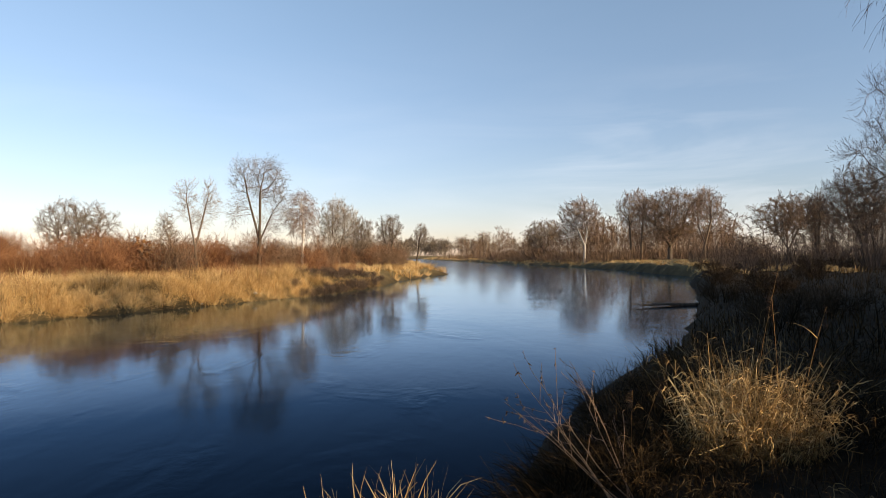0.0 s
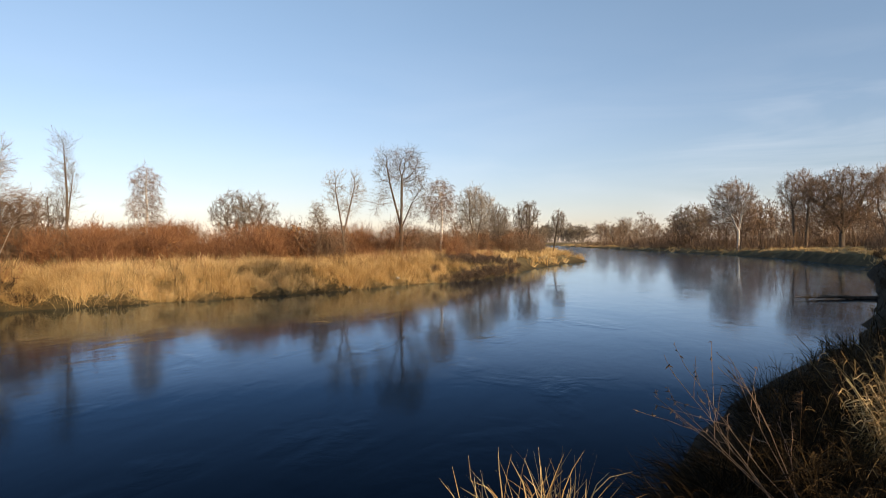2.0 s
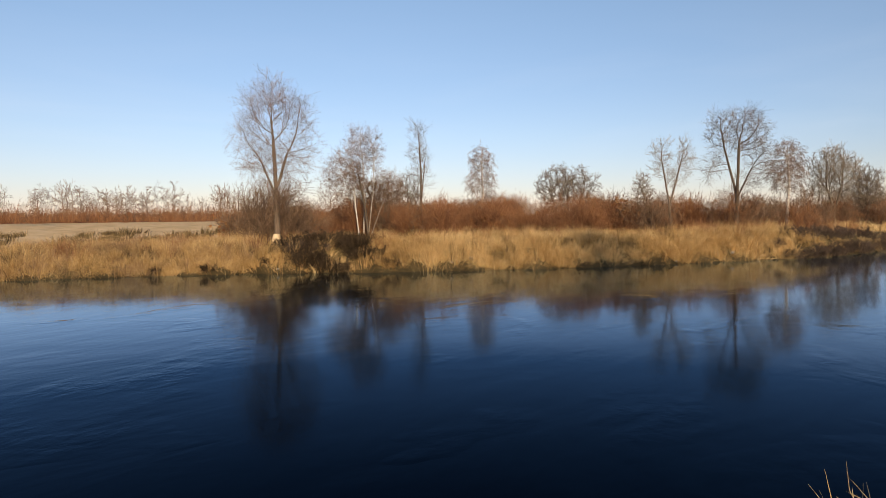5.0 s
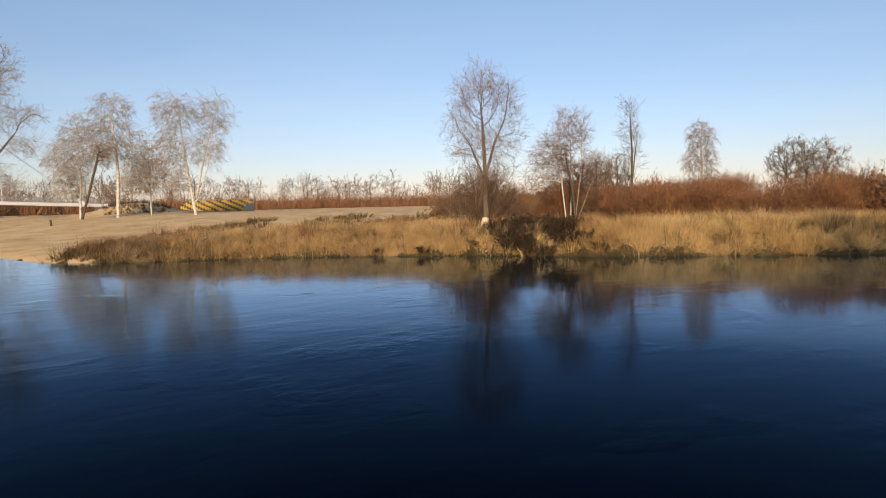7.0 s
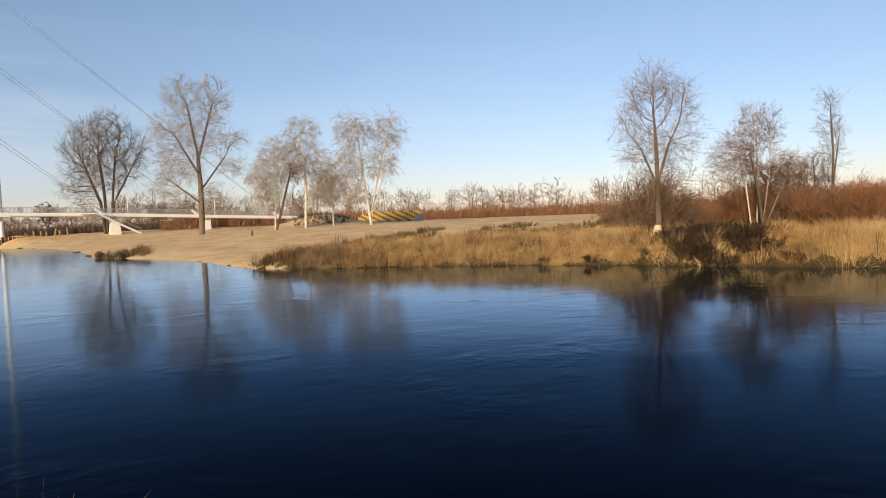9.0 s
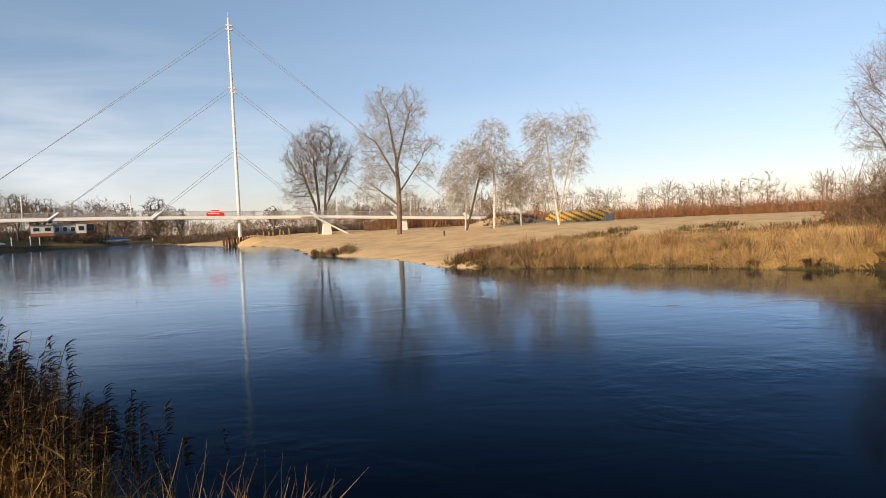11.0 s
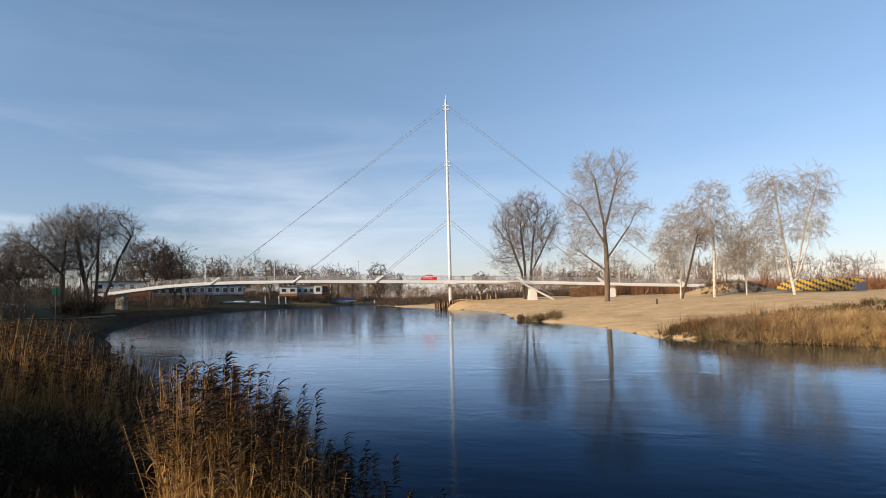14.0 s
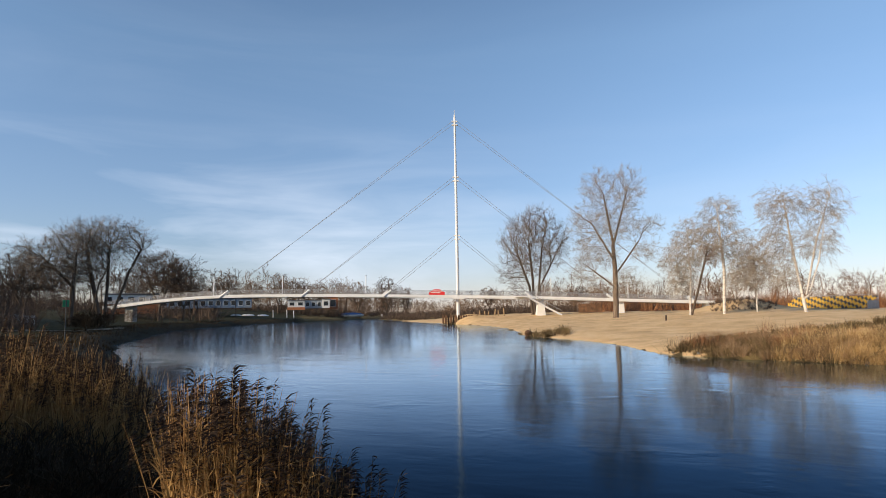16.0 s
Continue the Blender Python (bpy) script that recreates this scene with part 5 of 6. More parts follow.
woods("riverside_woods", 8, -175, -108, 14, 55, 130, 9, 15, MAT_TWIG_DARK, "unseen bare dark woodland added behind the near bank for shade", 0.6, 0.004)
# woods carried on out of view, to shade the left bank
woods("riverside_woods", 9, 152, 170, 100, 165, 60, 10, 17, MAT_TWIG_DARK, "dark bare woodland continued out of view to shade the left bank", 0.6, 0.004)
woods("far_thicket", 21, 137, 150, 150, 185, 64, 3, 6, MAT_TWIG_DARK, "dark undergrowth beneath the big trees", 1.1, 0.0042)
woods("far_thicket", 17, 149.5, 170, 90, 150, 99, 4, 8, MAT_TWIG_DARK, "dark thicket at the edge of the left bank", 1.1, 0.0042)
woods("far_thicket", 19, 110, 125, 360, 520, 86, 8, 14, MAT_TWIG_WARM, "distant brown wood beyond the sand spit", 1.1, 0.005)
# unseen tall woods, added to shade the right bank
woods("riverside_woods", 10, -66, -48, 50, 140, 60, 10, 15, MAT_TWIG_DARK, "unseen tall bare woodland added beyond the near bank for shade", 0.6, 0.004)


# ---- the footbridge ----
MAST_D, MAST_B, LINE_B = 152.0, 112.5, 114.0
MX, MY = at_bearing(MAST_B, MAST_D)
BU = Vector((-math.sin(radians(LINE_B)), math.cos(radians(LINE_B)), 0))        # away from the path
BV = Vector((-math.cos(radians(LINE_B)), -math.sin(radians(LINE_B)), 0))  # along the deck, towards the left bank
DECK_S = [-66, -54, -42, -30, -17, 0, 19, 38, 56, 64, 72, 80, 88]
DECK_Z = [4.45, 4.9, 5.4, 5.95, 6.5, 6.95, 7.5, 7.9, 8.0, 7.8, 7.25, 6.4, 5.3]


def deck_z(s):
    return float(np.mean([np.interp(s + k, DECK_S, DECK_Z) for k in np.linspace(-7, 7, 9)]))


def on_deck(s, across=0.0, up=0.0):
    """A point s metres along the deck from the mast, across it and above it."""
    p = Vector((MX, MY, 0)) + BV * s + BU * across
    return Vector((p.x, p.y, deck_z(s) + up))


def sweep(bm, s0, s1, step, outline):
    """A bar along the deck with the given outline of (across, up)."""
    n = max(2, int(round((s1 - s0) / step)) + 1)
    rings = [[bm.verts.new(on_deck(s, a, u)) for a, u in outline] for s in np.linspace(s0, s1, n)]
    m = len(outline)
    for r0, r1 in zip(rings, rings[1:]):
        for k in range(m):
            bm.faces.new((r0[k], r0[(k + 1) % m], r1[(k + 1) % m], r1[k]))
    bm.faces.new(rings[0])
    bm.faces.new(rings[-1][::-1])
    bmesh.ops.recalc_face_normals(bm, faces=bm.faces)
    return bm


def box_outline(a0, a1, u0, u1):
    return [(a0, u0), (a1, u0), (a1, u1), (a0, u1)]


bridge = tagged(new("footbridge"), "long white cable-stayed footbridge over the river", "footbridge")
S0, S1 = -63, 87
part("deck", sweep(bmesh.new(), S0, S1, 2, box_outline(-1.9, 1.9, -0.25, 0.0)), MAT_CONCRETE, bridge, "grey concrete walkway")
for a in (-2.0, 2.0):
    part("edge_girder", sweep(bmesh.new(), S0, S1, 2, [(a - 0.14, -0.62), (a + 0.14, -0.62), (a + 0.16, 0.08), (a - 0.16, 0.08)]), MAT_WHITE, bridge, "white painted steel girder")
    rail = part("railing", sweep(bmesh.new(), S0, S1, 2, box_outline(a - 0.035, a + 0.035, 1.16, 1.22)), MAT_GALV, bridge, "grey steel railing")
    part("lower_rail", sweep(bmesh.new(), S0, S1, 2, box_outline(a - 0.02, a + 0.02, 0.16, 0.20)), MAT_GALV, rail)
    P, R = [], []
    for s in np.arange(S0, S1, 0.22):
        P.append([on_deck(s, a, 0.16), on_deck(s, a, 1.18)])
        R.append([0.026, 0.026])
    me = mesh_of("balusters", *tubes(np.array(P), np.array(R), 4), MAT_GALV)
    tagged(part("baluster_infill", me, MAT_GALV, rail), kind="stuff")
    for s in np.arange(S0, S1 + 0.1, 3.5):
        part("rail_post", rod(bmesh.new(), on_deck(s, a, 0.0), on_deck(s, a, 1.2), 0.05, 6), MAT_GALV, rail)
for s in np.arange(S0 + 4, S1 - 2, 8):
    bm = bmesh.new()
    sweep(bm, s - 0.12, s + 0.12, 0.24, box_outline(-2.0, 2.0, -0.55, -0.25))
    part("cross_beam", bm, MAT_WHITE, bridge)

mast_foot = gz(MX, MY)
zs = np.array([mast_foot - 0.3, 8, 21, 36, 52.6])
rr = np.array([0.42, 0.42, 0.38, 0.33, 0.26])
tall = np.linspace(0, 1, 24)
zz = np.interp(tall, [0, 1], [zs[0], zs[-1]])
mast = part("mast", mesh_of("mast", *tubes(np.array([np.stack([np.full(24, MX), np.full(24, MY), zz], 1)]), np.array([np.interp(zz, zs, rr)]), 14), MAT_WHITE), MAT_WHITE, bridge, "tall white steel mast")
bm = bmesh.new()
rod(bm, (MX, MY, 52.5), (MX, MY, 53.2), 0.22, 10)
rod(bm, (MX, MY, 53.2), (MX, MY, 54.4), 0.05, 6)
part("mast_head", bm, MAT_WHITE, mast)
COLLARS = (51.0, 36.5, 21.6)
for zc in COLLARS:
    for dz in (0.45, -0.5):
        bm = bmesh.new()
        c = Vector((MX, MY, zc + dz))
        block(bm, c.x, c.y, c.z, 1.5, 0.5, 0.30, 0.03, math.degrees(math.atan2(BV.y, BV.x)))
        part("collar", bm, MAT_WHITE, mast, "white cable collar")
for sgn in (-1, 1):
    for k, (s, zc) in enumerate(zip((58, 38, 18), COLLARS)):
        for a, dz, ds in ((-2.15, -0.5, -0.6), (2.15, 0.45, 0.6)):
            end = on_deck(sgn * (s + ds), a, 0.3)
            top = Vector((MX, MY, zc + dz)) + BV * sgn * 0.65
            part("stay_cable", rod(bmesh.new(), top, end, 0.04, 6), MAT_CABLE, bridge, "thin grey stay cable")
            bm = bmesh.new()
            way = (top - end).normalized()
            rod(bm, end - way * 1.2, end + way * 1.3, 0.26, 8)
            part("cable_anchor", bm, MAT_WHITE, bridge)
bm = bmesh.new()
sweep(bm, -1.6, 1.6, 0.8, box_outline(-2.25, 2.25, -0.8, -0.28))
part("mast_collar_beam", bm, MAT_WHITE, bridge)


def pier(s, top_w, foot_w):
    p = on_deck(s)
    zb = gz(p.x, p.y) - 0.3
    bm = bmesh.new()
    v = []
    for z, w in ((zb, foot_w), (p.z - 0.55, top_w)):
        for sa, sb in ((-1, -1), (1, -1), (1, 1), (-1, 1)):
            q = Vector((p.x, p.y, 0)) + BV * sa * w / 2 + BU * sb * 1.1
            v.append(bm.verts.new((q.x, q.y, z)))
    for f in ((0, 1, 5, 4), (1, 2, 6, 5), (2, 3, 7, 6), (3, 0, 4, 7), (4, 5, 6, 7), (3, 2, 1, 0)):
        bm.faces.new([v[i] for i in f])
    bmesh.ops.bevel(bm, geom=bm.edges[:], offset=0.06, segments=1, affect="EDGES")
    part("pier", bm, MAT_WHITE if s < 0 else MAT_CONCRETE, bridge, "white concrete pier" if s < 0 else "grey concrete pier")


for s, a, b in ((-20.4, 1.3, 2.4), (-40.0, 1.8, 2.0), (-61.5, 1.0, 1.2), (81, 2.0, 2.0)):
    pier(s, a, b)

# stairs from the deck to the sand
stair = part("stairs", bmesh.new(), MAT_WHITE, bridge, "white steel stairs down to the sand")
top, foot = on_deck(-16.5, -3.0), on_deck(-25.0, -3.0)
foot.z = gz(foot.x, foot.y)
for off in (-0.9, 0.9):
    bm = bmesh.new()
    v = []
    for p in (top, foot):
        for du in (-0.18, 0.12):
            for da in (-0.06, 0.06):
                q = p + BU * (off + da)
                v.append(bm.verts.new((q.x, q.y, p.z + du)))
    for f in ((0, 1, 3, 2), (4, 6, 7, 5), (0, 4, 5, 1), (2, 3, 7, 6), (0, 2, 6, 4), (1, 5, 7, 3)):
        bm.faces.new([v[i] for i in f])
    part("stringer", bm, MAT_WHITE, stair)
    bm = bmesh.new()
    rod(bm, top + BU * off + Vector((0, 0, 1.1)), foot + BU * off + Vector((0, 0, 1.1)), 0.04, 6)
    for u in np.linspace(0, 1, 9):
        q = top.lerp(foot, u) + BU * off
        rod(bm, q, q + Vector((0, 0, 1.1)), 0.025, 5)
    part("handrail", bm, MAT_GALV, stair)
tread = None
for k in range(22):
    q = top.lerp(foot, (k + 0.5) / 22)
    if tread is None:
        bm = bmesh.new()
        block(bm, 0, 0, 0, 0.32, 1.7, 0.05, 0.01)
        tread = bpy.data.meshes.new("tread")
        bm.to_mesh(tread)
        bm.free()
        tread.materials.append(MAT_GALV)
    ob = part("tread", tread, MAT_GALV, stair)
    ob.matrix_basis = pose(q.x, q.y, q.z, 0, 0, math.degrees(math.atan2(BV.y, BV.x)))
bm = bmesh.new()
c = on_deck(-15.2, -3.0, -0.12)
block(bm, c.x, c.y, c.z, 3.0, 2.2, 0.24, 0.03, math.degrees(math.atan2(BV.y, BV.x)))
part("landing", bm, MAT_WHITE, stair)

# sign on the railing: a red board with a rounded top and pale bars
sign = tagged(new("banner"), "red shaped board with pale bars on the bridge railing", "sign")
bm = bmesh.new()
prof = [(-1.9, 0.1), (1.9, 0.1), (1.95, 0.65), (1.5, 0.9), (0.7, 1.45), (-0.8, 1.45), (-1.4, 0.95), (-1.95, 0.75)]
for a in (-2.25, -2.17):
    [bm.verts.new(on_deck(5.2 + s, a, u)) for s, u in prof]
bm.verts.ensure_lookup_table()
n = len(prof)
bm.faces.new(bm.verts[:n])
bm.faces.new(bm.verts[n:][::-1])
for k in range(n):
    bm.faces.new((bm.verts[k], bm.verts[(k + 1) % n], bm.verts[n + (k + 1) % n], bm.verts[n + k]))
part("board", bm, MAT_RED, sign)
for s0, s1, u0, u1 in ((3.9, 6.3, 0.95, 1.15), (4.4, 6.7, 0.55, 0.72)):
    bm = bmesh.new()
    sweep(bm, s0, s1, 1.2, box_outline(-2.29, -2.255, u0, u1))
    part("bar", bm, MAT_PLASTER, sign)


def lamp_post(s):
    p = on_deck(s, 2.3, -0.3)
    root = tagged(new("street_lamp"), "slim pale lamp post on the footbridge", "street lamp", "lamp posts along the footbridge")
    root.matrix_basis = pose(p.x, p.y, p.z, 0, 0, math.degrees(math.atan2(BV.y, BV.x)))
    bm = bmesh.new()
    bmesh.ops.create_cone(bm, cap_ends=True, segments=8, radius1=0.13, radius2=0.09, depth=5.2, matrix=pose(0, 0, 2.6))
    part("post", bm, MAT_WHITE, root)
    bm = bmesh.new()
    block(bm, 0, -0.25, 5.22, 0.24, 0.75, 0.12, 0.03)
    part("lamp_head", bm, MAT_GALV, root)


for s in (61.5, 44.2, 23.1, -23.6, -43.0):
    lamp_post(s)

# rusty sheet piling and stakes by the mast
piling = tagged(new("sheet_piling"), "rusty steel sheet piles round the mast's foot", "piling")
for k in range(14):
    b = 113.9 - k * 0.24
    x, y = at_bearing(b, 149.0 - 0.6 * (k % 2) + abs(k - 5) * 0.25)
    bm = bmesh.new()
    block(bm, x, y, mast_foot - 0.75 - 0.03 * (k % 3), 0.5, 0.62, 2.0, 0.04, b)
    part("pile", bm, MAT_RUST, piling)
rs = np.random.RandomState(21)
for k in range(7):
    x, y = at_bearing(111.0 - k * 0.46 + rs.uniform(-0.1, 0.1), 171 + rs.uniform(-1, 1))
    z = gz(x, y)
    post = tagged(new("stake"), "pale leaning wooden stake on the sand", "stake", "stakes on the sand")
    part("pole", rod(bmesh.new(), (x, y, z - 0.2), (x + rs.uniform(-0.4, 0.4), y + rs.uniform(-0.4, 0.4), z + rs.uniform(1.6, 2.6)), 0.17, 7), MAT_WOOD, post)
x, y = at_bearing(94.0, 92)
tagged(part("stump", rod(bmesh.new(), (x, y, gz(x, y) - 0.1), (x + 0.1, y, gz(x, y) + 0.75), 0.13, 9), MAT_BARK_DARK), "dark wooden stump on the sand", "stump")
x, y = at_bearing(106.0, 74.5)
bm = bmesh.new()
bmesh.ops.create_icosphere(bm, subdivisions=3, radius=0.5, matrix=pose(x, y, 0.22) @ Matrix.Diagonal((1.5, 0.8, 0.9, 1)))
for v in bm.verts:
    v.co += Vector(noise.noise_vector(v.co * 1.7)) * 0.22
tagged(part("boulder", bm, MAT_RUST), "rough brown block at the water's edge", "rock")

# ---- grandstand ----
stand = tagged(new("grandstand"), "low open-air grandstand with yellow and dark seats", "grandstand")
SX, SY = at_bearing(82.3, 148)
stand.matrix_basis = pose(SX, SY, gz(SX, SY) - 0.5, 0, 0, 81.4 - 28)
bm = bmesh.new()
block(bm, 0, 0, 0, 0.36, 0.38, 0.08, 0.02)
block(bm, 0, 0.2, 0.19, 0.36, 0.06, 0.30, 0.02)
seats = []
for mat in (MAT_YELLOW, MAT_DARK_PLASTIC):
    me = bpy.data.meshes.new("seat")
    bm.to_mesh(me)
    me.materials.append(mat)
    seats.append(me)
bm.free()
for row in range(8):
    bm = bmesh.new()
    block(bm, 0, row * 0.75, 0.25 + row * 0.30, 16.6, 0.75, 0.16, 0.01)
    part("tier", bm, MAT_GALV, stand)
    for k in range(31):
        kind = 0 if (k + 2 * row) % 5 < 3 else 1
        ob = part("seat", seats[kind], None, stand)
        ob.matrix_basis = pose(-8.0 + k * 0.535, row * 0.75 - 0.1, 0.25 + row * 0.30 + 0.35)
for k in range(7):
    bm = bmesh.new()
    x = -8.3 + k * 2.77
    rod(bm, (x, 5.4, -0.2), (x, 5.4, 3.3), 0.05, 6)
    rod(bm, (x, -0.4, 0.1), (x, 5.4, 2.4), 0.05, 6)
    part("frame", bm, MAT_GALV, stand)
bm = bmesh.new()
block(bm, 8.36, 3.2, 1.1, 0.08, 4.2, 1.9, 0.01)
part("end_panel", bm, MAT_GALV, stand, "grey sheet-metal end panel")
bm = bmesh.new()
rod(bm, (-8.3, 5.4, 3.3), (8.3, 5.4, 3.3), 0.04, 6)
rod(bm, (-8.3, 5.4, 2.8), (8.3, 5.4, 2.8), 0.03, 6)
part("back_rail", bm, MAT_GALV, stand)


# ---- buildings on the left bank ----
def house(name, label, deg, dist, z, long_, deep, high, wall_mat, windows, roof=0.35, plinth=0.0, turn=0.0):
    root = tagged(new(name), label, "building")
    x, y = at_bearing(deg, dist)
    root.matrix_basis = pose(x, y, z, 0, 0, deg + turn)
    bm = bmesh.new()
    block(bm, 0, deep / 2, high / 2, long_, deep, high, 0.04)
    part("wall", bm, wall_mat, root)
    bm = bmesh.new()
    block(bm, 0, deep / 2, high + roof / 2 + 0.004, long_ + 0.8, deep + 0.8, roof, 0.05)
    part("roof", bm, MAT_ROOF, root)
    if plinth:
        bm = bmesh.new()
        block(bm, 0, deep / 2, -plinth / 2 - 0.004, long_ + 0.3, deep, plinth, 0.03)
        part("plinth", bm, MAT_BRICK, root, "orange brick plinth")
    w = long_ / max(windows, 1)
    for k in range(windows):
        cx = -long_ / 2 + w * (k + 0.5)
        bm = bmesh.new()
        for dx, dz, sx, sz in ((0, high * 0.27, w * 0.62, 0.1), (0, -high * 0.27, w * 0.62, 0.1), (-w * 0.29, 0, 0.1, high * 0.54), (w * 0.29, 0, 0.1, high * 0.54)):
            block(bm, cx + dx, -0.03, high * 0.52 + dz, sx, 0.1, sz)
        win = part("window", bm, MAT_WHITE, root)
        bm = bmesh.new()
        block(bm, cx, -0.012, high * 0.52, w * 0.54, 0.04, high * 0.48)
        part("pane", bm, MAT_GLASS_DARK, win)
    return root


house("pavilion", "low white pavilion on an orange brick base", 140.9, 190, 6.6, 13.5, 8, 2.6, MAT_PLASTER, 5, plinth=2.6)
house("long_building", "long low grey-blue building with many windows", 135.0, 245, 5.9, 32, 9, 3.4, MAT_GREYBLUE, 12)
house("kiosk", "small white riverside building on a brown base", 127.4, 290, 6.3, 7.6, 7, 2.9, MAT_PLASTER, 2, plinth=1.2)
house("long_building", "low grey-blue building with dark windows", 125.6, 296, 5.8, 11, 8, 3.6, MAT_GREYBLUE, 4)
house("garage", "small white gabled building by the river", 124.75, 292, 5.8, 3.6, 6, 4.0, MAT_PLASTER, 1)
house("brick_building", "small orange brick building", 124.1, 305, 5.2, 4.8, 6, 6.0, MAT_BRICK, 1)
boat = tagged(new("boat"), "covered boat under a blue tarpaulin on the bank", "boat")
x, y = at_bearing(122.4, 325)
boat.matrix_basis = pose(x, y, gz(x, y) + 1.3, 0, 0, 122.4) @ Matrix.Scale(1.25, 4)
bm = bmesh.new()
bmesh.ops.create_uvsphere(bm, u_segments=20, v_segments=10, radius=1, matrix=Matrix.Diagonal((5.2, 1.5, 1.1, 1)))
bmesh.ops.bisect_plane(bm, geom=bm.verts[:] + bm.edges[:] + bm.faces[:], plane_co=(0, 0, 0.1), plane_no=(0, 0, 1), clear_outer=True)
part("hull", bm, MAT_WHITE, boat)
bm = bmesh.new()
bmesh.ops.create_uvsphere(bm, u_segments=20, v_segments=10, radius=1, matrix=Matrix.Diagonal((4.8, 1.35, 1.0, 1)))
bmesh.ops.bisect_plane(bm, geom=bm.verts[:] + bm.edges[:] + bm.faces[:], plane_co=(0, 0, 0.11), plane_no=(0, 0, -1), clear_outer=True)
part("cover", bm, MAT_BLUE, boat, "blue tarpaulin cover")
for k, (deg, dist, long_) in enumerate(((131.6, 262, 5.5), (130.3, 268, 5.0), (132.6, 255, 4.5))):
    x, y = at_bearing(deg, dist)
    bm = bmesh.new()
    bmesh.ops.create_uvsphere(bm, u_segments=16, v_segments=8, radius=1, matrix=Matrix.Diagonal((long_ / 2, 0.9, 0.7, 1)))
    bmesh.ops.bisect_plane(bm, geom=bm.verts[:] + bm.edges[:] + bm.faces[:], plane_co=(0, 0, 0), plane_no=(0, 0, -1), clear_outer=True)
    ob = tagged(part("rowing_boat", bm, MAT_WHITE), "white rowing boat lying keel up on the bank", "boat", "boats on the bank")
    ob.matrix_basis = pose(x, y, gz(x, y) + 0.05, 0, 0, deg + 12 * k)
for k, (deg, dist) in enumerate(((129.4, 262), (128.2, 268), (127.6, 270), (119.6, 300))):
    x, y = at_bearing(deg, dist)
    z = gz(x, y)
    tagged(part("mooring_post", rod(bmesh.new(), (x, y, z - 0.3), (x + 0.2, y, z + 3.0 + 0.5 * (k % 2)), 0.16, 8), MAT_WHITE), "pale mooring post on the river bank", "post", "posts on the bank")
wall = tagged(new("low_wall"), "low white garden wall beside the lawn path", "wall")
for k in range(4):
    x, y = at_bearing(149.4 - 0.55 * k, 118)
    z = gz(x, y)
    bm = bmesh.new()
    block(bm, x, y, z + 0.55, 1.12, 0.25, 1.3, 0.03, 149)
    part("wall_panel", bm, MAT_PLASTER, wall)
    bm = bmesh.new()
    block(bm, x, y, z + 1.26, 1.2, 0.34, 0.1, 0.02, 149)
    part("coping", bm, MAT_CONCRETE, wall)
post = tagged(new("sign_post"), "green sign board on a thin post by the path", "sign")
x, y = at_bearing(145.4, 62)
z = gz(x, y)
part("post", rod(bmesh.new(), (x, y, z - 0.2), (x, y, z + 3.5), 0.035, 8), MAT_DARK_PLASTIC, post)
bm = bmesh.new()
block(bm, x, y - 0.02, z + 3.2, 0.5, 0.03, 0.6, 0.01, 145.4)
part("board", bm, MAT_GREEN_SIGN, post)

bm = bmesh.new()
x, y = at_bearing(100.4, 172)
block(bm, x, y, gz(x, y) + 1.2, 6.2, 2.4, 2.4, 0.03, 100.4)
for k in range(12):
    c = Vector((x, y, gz(x, y) + 1.2)) + Matrix.Rotation(radians(100.4), 3, "Z") @ Vector((-2.8 + k * 0.51, -1.23, 0))
    block(bm, c.x, c.y, c.z, 0.22, 0.06, 2.2, 0.0, 100.4)
tagged(part("container", bm, MAT_RUST), "rusty brown shipping container behind the footbridge", "container")

# ---- gnawed foot of the willow, stones on the far bank ----
x, y = at_bearing(57.4, 38.7)
z = gz(x, y)
gn = part("gnawed_patch", mesh_of("gnawed_patch", *tubes(np.array([[(x, y, z + 0.2), (x, y, z + 0.45), (x - 0.02, y, z + 0.62), (x, y, z + 0.8)]]), np.array([[0.33, 0.275, 0.23, 0.18]]), 12), MAT_WOOD_PALE), MAT_WOOD_PALE, bpy.data.objects["willow_tree"], "pale freshly gnawed wood")
gn.matrix_parent_inverse = bpy.data.objects["willow_tree"].matrix_basis.inverted()
rs = np.random.RandomState(31)
stones = []
for k in range(4):
    bm = bmesh.new()
    bmesh.ops.create_icosphere(bm, subdivisions=2, radius=1)
    for v in bm.verts:
        v.co += Vector(noise.noise_vector(v.co * 1.3 + Vector((k * 9, 0, 0)))) * 0.3
    me = bpy.data.meshes.new("stone")
    bm.to_mesh(me)
    bm.free()
    me.materials.append(MAT_STONE)
    stones.append(me)
x, y = along_shore(rs, FAR_BANK[9:24], 24, 0.0, 0.7)
for i in range(24):
    ob = new("stone", stones[i % 4])
    k = rs.uniform(0.05, 0.13)
    ob.matrix_basis = pose(x[i], y[i], max(gz(x[i], y[i]), 0) + 0.02, 0, 0, rs.uniform(0, 360)) @ Matrix.Diagonal((k * 1.4, k, k * 0.7, 1))
    tagged(ob, "grey stone at the water's edge", "stone", "stones at the water's edge")


